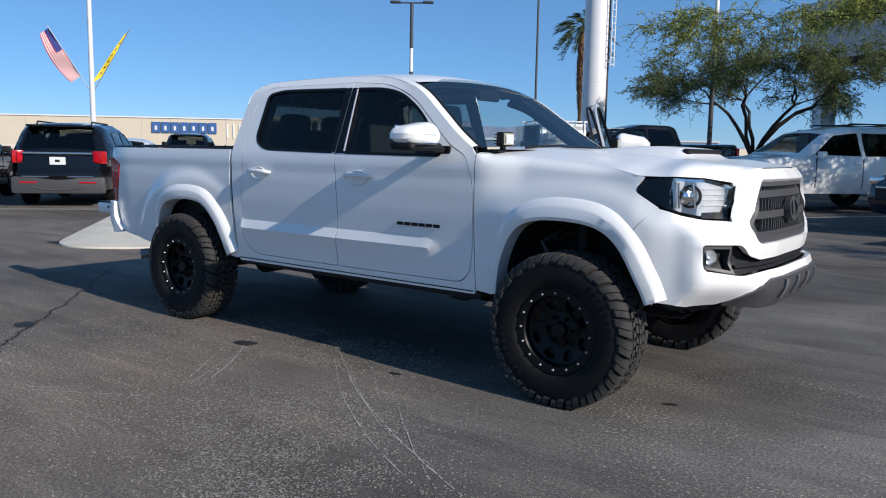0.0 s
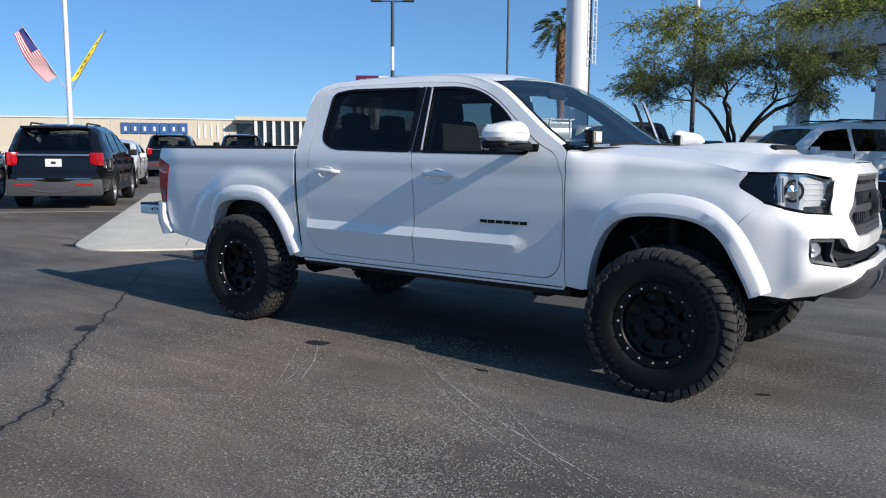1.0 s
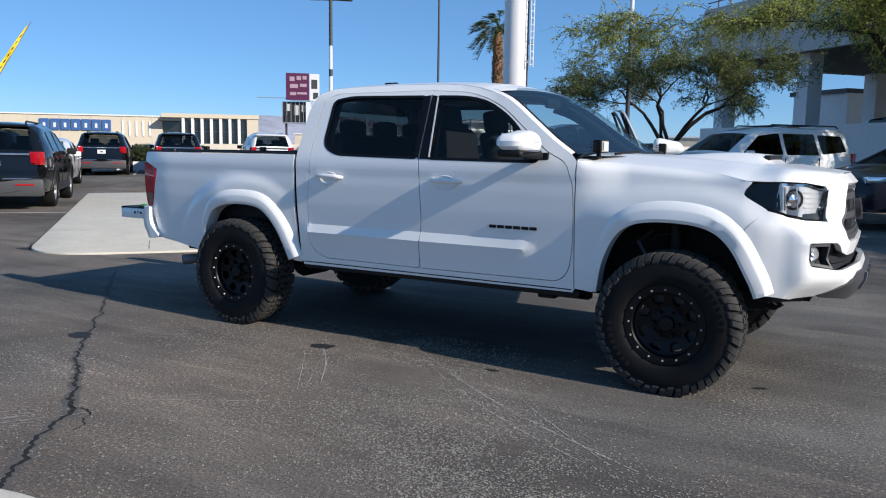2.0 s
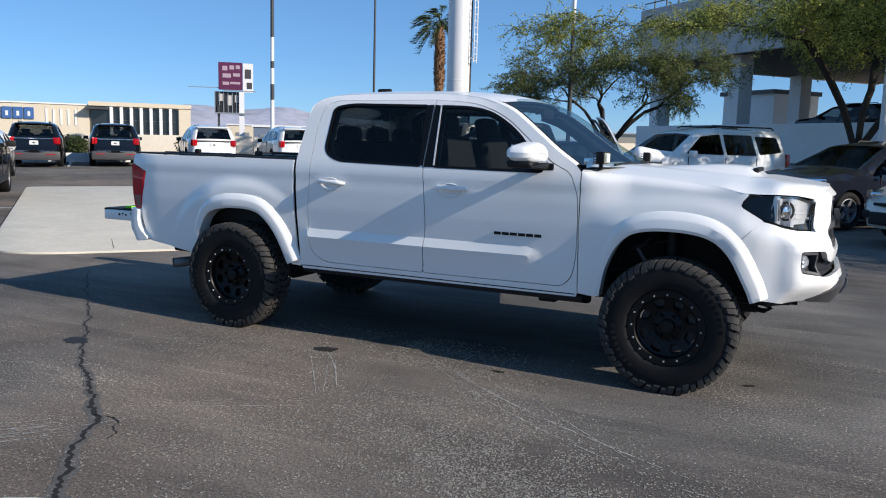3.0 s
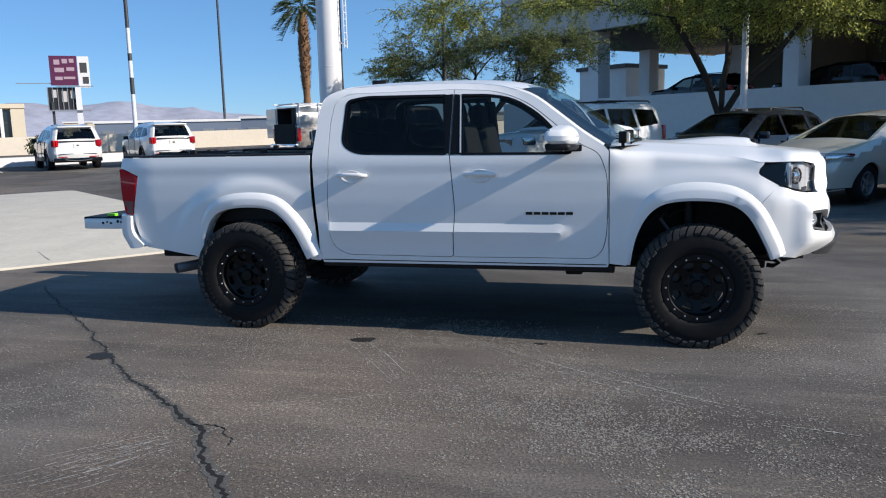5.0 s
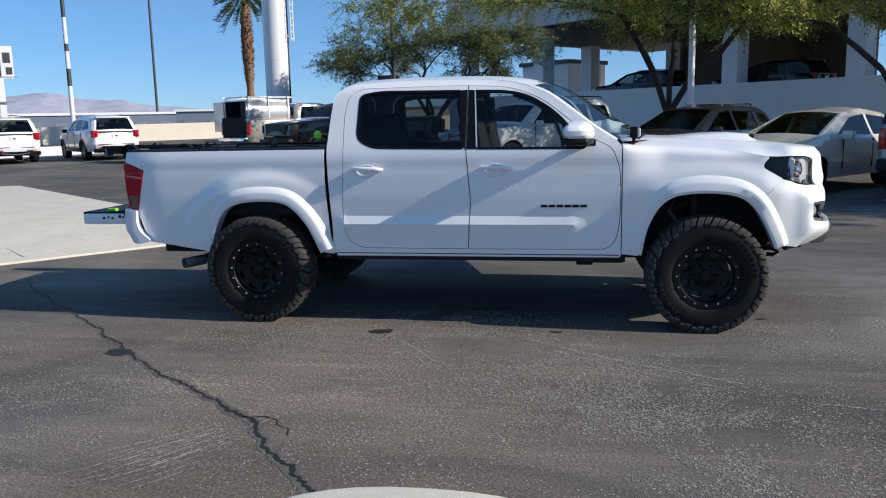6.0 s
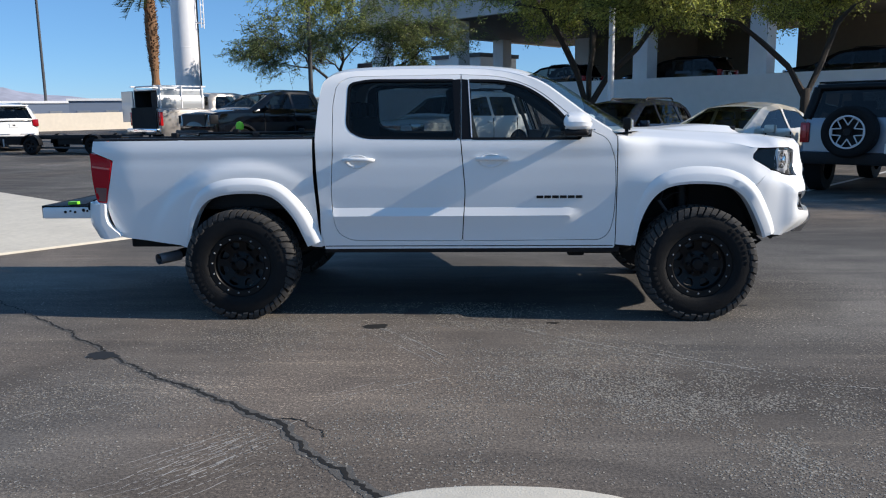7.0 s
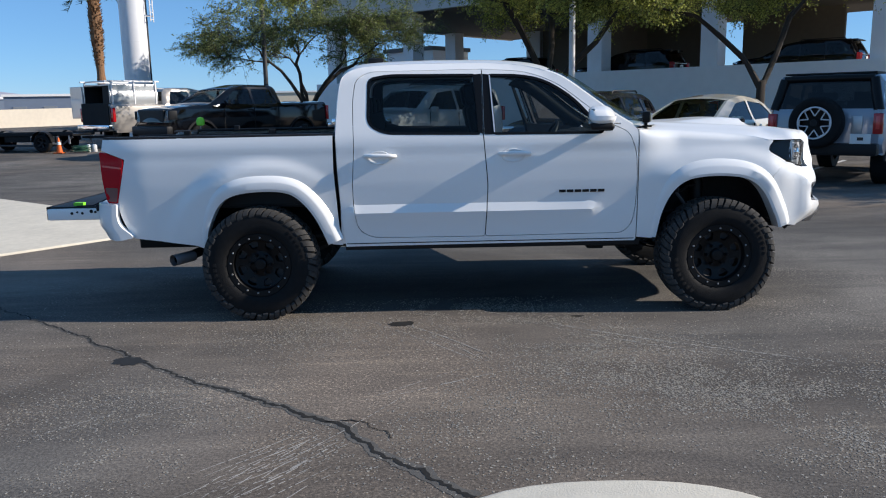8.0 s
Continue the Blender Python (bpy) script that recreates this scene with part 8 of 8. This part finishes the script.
BLUE_STEEL = material("blue_steel_cladding", (0.16, 0.20, 0.27), 0.6, grain=0.05, scale=2)
shed((-95, 150), (40, 14, 4.2), 32, BLUE_STEEL, "distant blue-grey shed behind the lot", 8)
shed((-62, 150), (30, 14, 4.0), 24, STUCCO_WHITE, "distant pale shed behind the lot", 6)
shed((-48, 105), (18, 9, 3.6), 22, BLUE_STEEL, "distant blue-grey shed beyond the wall", 5)
shed((-120, 175), (46, 16, 5.0), 35, STUCCO, "distant cream shed beyond the lot", 6)
shed((10, 150), (40, 14, 5.0), 0, STUCCO_WHITE, "distant white shed with a flat roof", 7)
shed((-20, 160), (34, 14, 4.5), 8, STUCCO, "distant cream shed among others", 6)

# distance haze is painted into the hills' pale blue-grey colour
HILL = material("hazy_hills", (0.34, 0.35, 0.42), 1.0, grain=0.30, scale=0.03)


def hills():
    cols, rows = 160, 7
    pts = []
    for j in range(rows):
        row = []
        for i in range(cols + 1):
            a = radians(60 + 120 * i / cols)
            r = 2500 + 90 * j
            env = 150 + 30 * noise.noise((i * 0.07, 0, 2)) + 22 * noise.noise((i * 0.23, 1, 2)) + 9 * noise.noise((i * 0.8, 3, 2))
            env *= 0.28 + 0.62 * math.exp(-((60 + 120 * i / cols - 130) / 11) ** 2)
            z = -5 + env * smooth(0, rows - 1, j) + 10 * noise.noise((i * 0.5, j * 0.9, 4)) * (0 < j < rows - 1)
            row.append((r * math.cos(a), r * math.sin(a), z))
        pts.append(row)
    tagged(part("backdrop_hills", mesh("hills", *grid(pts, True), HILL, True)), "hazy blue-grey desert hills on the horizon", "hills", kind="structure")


hills()

# ---- right: the deck with its columns and heavy roof ----
DECK_O = Vector((9.06, 29.26, 0))
deck_m = pose(DECK_O.x, DECK_O.y, 0, 0, 0, V_DEG)      # own x along V, own y towards -U


def deck_box(name, v0, v1, u0, u1, z0, z1, mat, parent, bevel=0.0):
    return part(name, bm_mesh(name, box_bm([(((v0 + v1) / 2, -(u0 + u1) / 2, (z0 + z1) / 2), (abs(v1 - v0), abs(u1 - u0), z1 - z0))], bevel), mat, bevel > 0), parent)


# shade under the roof is put into the slab's dark colour
SOFFIT_SHADED = material("shaded_soffit", (0.10, 0.09, 0.08), 0.9, grain=0.1, scale=3)
deck = thing("parking_deck", deck_m, "raised parking deck with square columns under a heavy grey roof", "building")
deck_box("wall", -12.6, 19.6, 0.0, 0.3, -0.1, 2.84, STUCCO_WHITE, deck)
deck_box("wall", 19.3, 19.6, 0.3, 19, -0.1, 2.84, STUCCO_WHITE, deck)
deck_box("deck_floor", -12.6, 19.3, 0.3, 19, 1.4, 2.0, CONCRETE, deck)
deck_box("roof_slab", -12.6, 18.9, -0.4, 19.5, 6.35, 6.75, SOFFIT_SHADED, deck)
deck_box("roof_fascia", -12.6, 19.0, -0.6, -0.3, 6.30, 9.35, STUCCO_GREY, deck)
deck_box("roof_fascia", 18.7, 19.0, -0.3, 19.5, 6.30, 9.35, STUCCO_GREY, deck)
deck_box("roof_deck", -12.6, 18.7, -0.3, 19.5, 9.0, 9.3, STUCCO_GREY, deck)
for v in (18.5, 12.33, 0.9, -4.4, -10.75):
    deck_box("column", v - 0.36, v + 0.36, 0.31, 1.2, 1.65, 6.35, STUCCO_WHITE, deck)
for v in (18.1, -9.0):
    deck_box("column", v - 0.45, v + 0.45, 11.0, 11.9, 1.65, 6.35, STUCCO_WHITE, deck)
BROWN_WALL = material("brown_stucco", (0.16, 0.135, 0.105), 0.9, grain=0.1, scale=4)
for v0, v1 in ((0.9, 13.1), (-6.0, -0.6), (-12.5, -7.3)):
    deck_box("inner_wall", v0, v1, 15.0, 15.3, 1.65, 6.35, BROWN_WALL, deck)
deck_box("column", 13.1, 14.2, 14.6, 15.5, 1.65, 6.35, STUCCO_WHITE, deck)
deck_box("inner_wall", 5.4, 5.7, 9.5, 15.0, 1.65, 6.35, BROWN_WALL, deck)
stair = thing("stair_house", deck_m, "low white stair house with a dark flat roof behind the deck", "building")
deck_box("house_wall", 19.7, 24.2, 11.0, 15.0, -0.1, 5.32, STUCCO_WHITE, stair)
deck_box("house_roof", 19.6, 24.4, 10.8, 15.2, 5.32, 5.60, POLE_DARK, stair)
for v in np.arange(7.0, 19.0, 1.0):
    deck_box("rail_post", v - 0.03, v + 0.03, -0.48, -0.42, 9.35, 10.1, POLE_DARK, deck)
deck_box("rail", 7, 18.9, -0.49, -0.41, 10.05, 10.12, POLE_DARK, deck)
deck_box("rail", 7, 18.9, -0.48, -0.42, 9.7, 9.75, POLE_DARK, deck)
# cars parked on the deck
for v, u, deg in ((5.9, 2.6, V_DEG), (-1.1, 2.6, V_DEG), (-8.6, 2.8, V_DEG)):
    p = DECK_O + U * u + V * v
    explorer(pose(p.x, p.y, 2.0, 0, 0, deg), BLACK_PAINT, "black suv parked on the raised deck", group="cars on the deck")

# ---- small things in the lot ----
cone = thing("traffic_cone", at(-11.08, 19.6) @ Matrix.Scale(0.86, 4), "orange traffic cone with a pale collar on the asphalt", "cone")
part("cone_body", mesh("cone_body", *revolve([(0.03, 0.60), (0.035, 0.58), (0.115, 0.04), (0.115, 0.02)], axis="z", steps=20), ORANGE, True, 50), cone)
part("cone_base", bm_mesh("cone_base", box_bm([((0, 0, 0.02), (0.34, 0.34, 0.04))], 0.01), ORANGE), cone)
part("collar", mesh("collar", *revolve([(0.060, 0.44), (0.080, 0.33)], axis="z", steps=20), PLATE_WHITE, True), cone)
mk = thing("marker_flag", at(-5.1, 15.2), "bright green marker on a thin whip", "marker")
part("whip", mesh("whip", *tube_geo([(0, 0, 0), (0, 0, 1.0)], 0.012, 6), POLE_GREY, True), mk)
part("marker", mesh("marker", *revolve([(0.0, 1.20), (0.08, 1.17), (0.115, 1.08), (0.10, 0.98), (0.0, 0.95)], axis="z", steps=16), HIVIS, True), mk)
part("foot", mesh("foot", *revolve([(0.0, 0.05), (0.14, 0.04), (0.16, 0.0)], axis="z", steps=16), RUBBER, True), mk)
# low black trailer behind the canopy pickup
tr = thing("utility_trailer", at(-13.05, 20.95, -6), "low black flatbed trailer with rounded wheel guards", "trailer")
part("bed", bm_mesh("bed", box_bm([((0, 0, 0.56), (4.7, 1.30, 0.07))], 0.01), TRIM), tr)
part("skirt", bm_mesh("skirt", box_bm([((-1.55, -0.64, 0.44), (1.5, 0.04, 0.20)), ((0.35, -0.64, 0.44), (0.9, 0.04, 0.20))], 0.01), UNDER), tr)
part("low_rail", mesh("low_rail", *tube_geo([(-2.3, -0.62, 0.50), (-2.0, -0.64, 0.24), (1.9, -0.64, 0.22), (2.3, -0.62, 0.50)], 0.035, 8), GREY_PLASTIC, True), tr)
for s in (-1, 1):
    part("side_rail", bm_mesh("side_rail", box_bm([((0, s * 0.67, 0.59), (4.7, 0.05, 0.10))], 0.01), TRIM), tr)
    for x in (-2.2, -0.75, 0.9, 2.2):
        part("stake", bm_mesh("stake", box_bm([((x, s * 0.66, 0.42), (0.05, 0.04, 0.32))]), POLE_GREY), tr)
    for x in (-1.0, 1.35):
        part("wheel_guard", mesh("wheel_guard", *grid([[(x + 0.36 * math.cos(a), s * y, 0.34 + 0.36 * math.sin(a)) for y in (0.70, 0.92)] for a in [math.pi * k / 14 for k in range(15)]], s > 0), TRIM, True), tr)
ty, rm = wheel_data(0.30, 0.18, 0.18, "five", TRIM)
for s in (-1, 1):
    for x in (-1.0, 1.35):
        t = part("wheel", ty, tr, "", pose(x, s * 0.81, 0.30, 0, 0, 0 if s < 0 else 180))
        part("rim", rm, t)
part("tongue", bm_mesh("tongue", box_bm([((2.9, 0, 0.46), (1.2, 0.08, 0.08))]), TRIM), tr)
part("jack", bm_mesh("jack", box_bm([((3.3, 0, 0.25), (0.06, 0.06, 0.5))]), POLE_GREY), tr)

# a coil of green hose with two small canisters beside it
hose = thing("hose_coil", at(-10.45, 19.75), "loose coil of green hose lying on the asphalt", "hose")
rng = random.Random(8)
loops = []
for k in range(90):
    a = k * 0.42
    r = 0.26 + 0.07 * math.sin(k * 0.23)
    loops.append((r * math.cos(a), 0.7 * r * math.sin(a), 0.03 + 0.0022 * k + rng.uniform(0, 0.012)))
part("hose", mesh("hose", *tube_geo(loops, 0.016, 6), HOSE_GREEN, True), hose)
can = thing("canister", at(-10.30, 20.02), "small white canister standing by the hose", "canister", "canisters by the hose")
part("can_body", mesh("can_body", *revolve([(0.0, 0.0), (0.075, 0.0), (0.08, 0.02), (0.08, 0.20), (0.06, 0.24), (0.025, 0.26), (0.0, 0.262)], axis="z", steps=18), PLATE_WHITE, True, 40), can)
part("can_cap", mesh("can_cap", *revolve([(0.0, 0.262), (0.028, 0.258), (0.03, 0.30), (0.0, 0.305)], axis="z", steps=12), INK, True, 40), can)
copy_thing(can, at(-10.12, 20.06, 40))
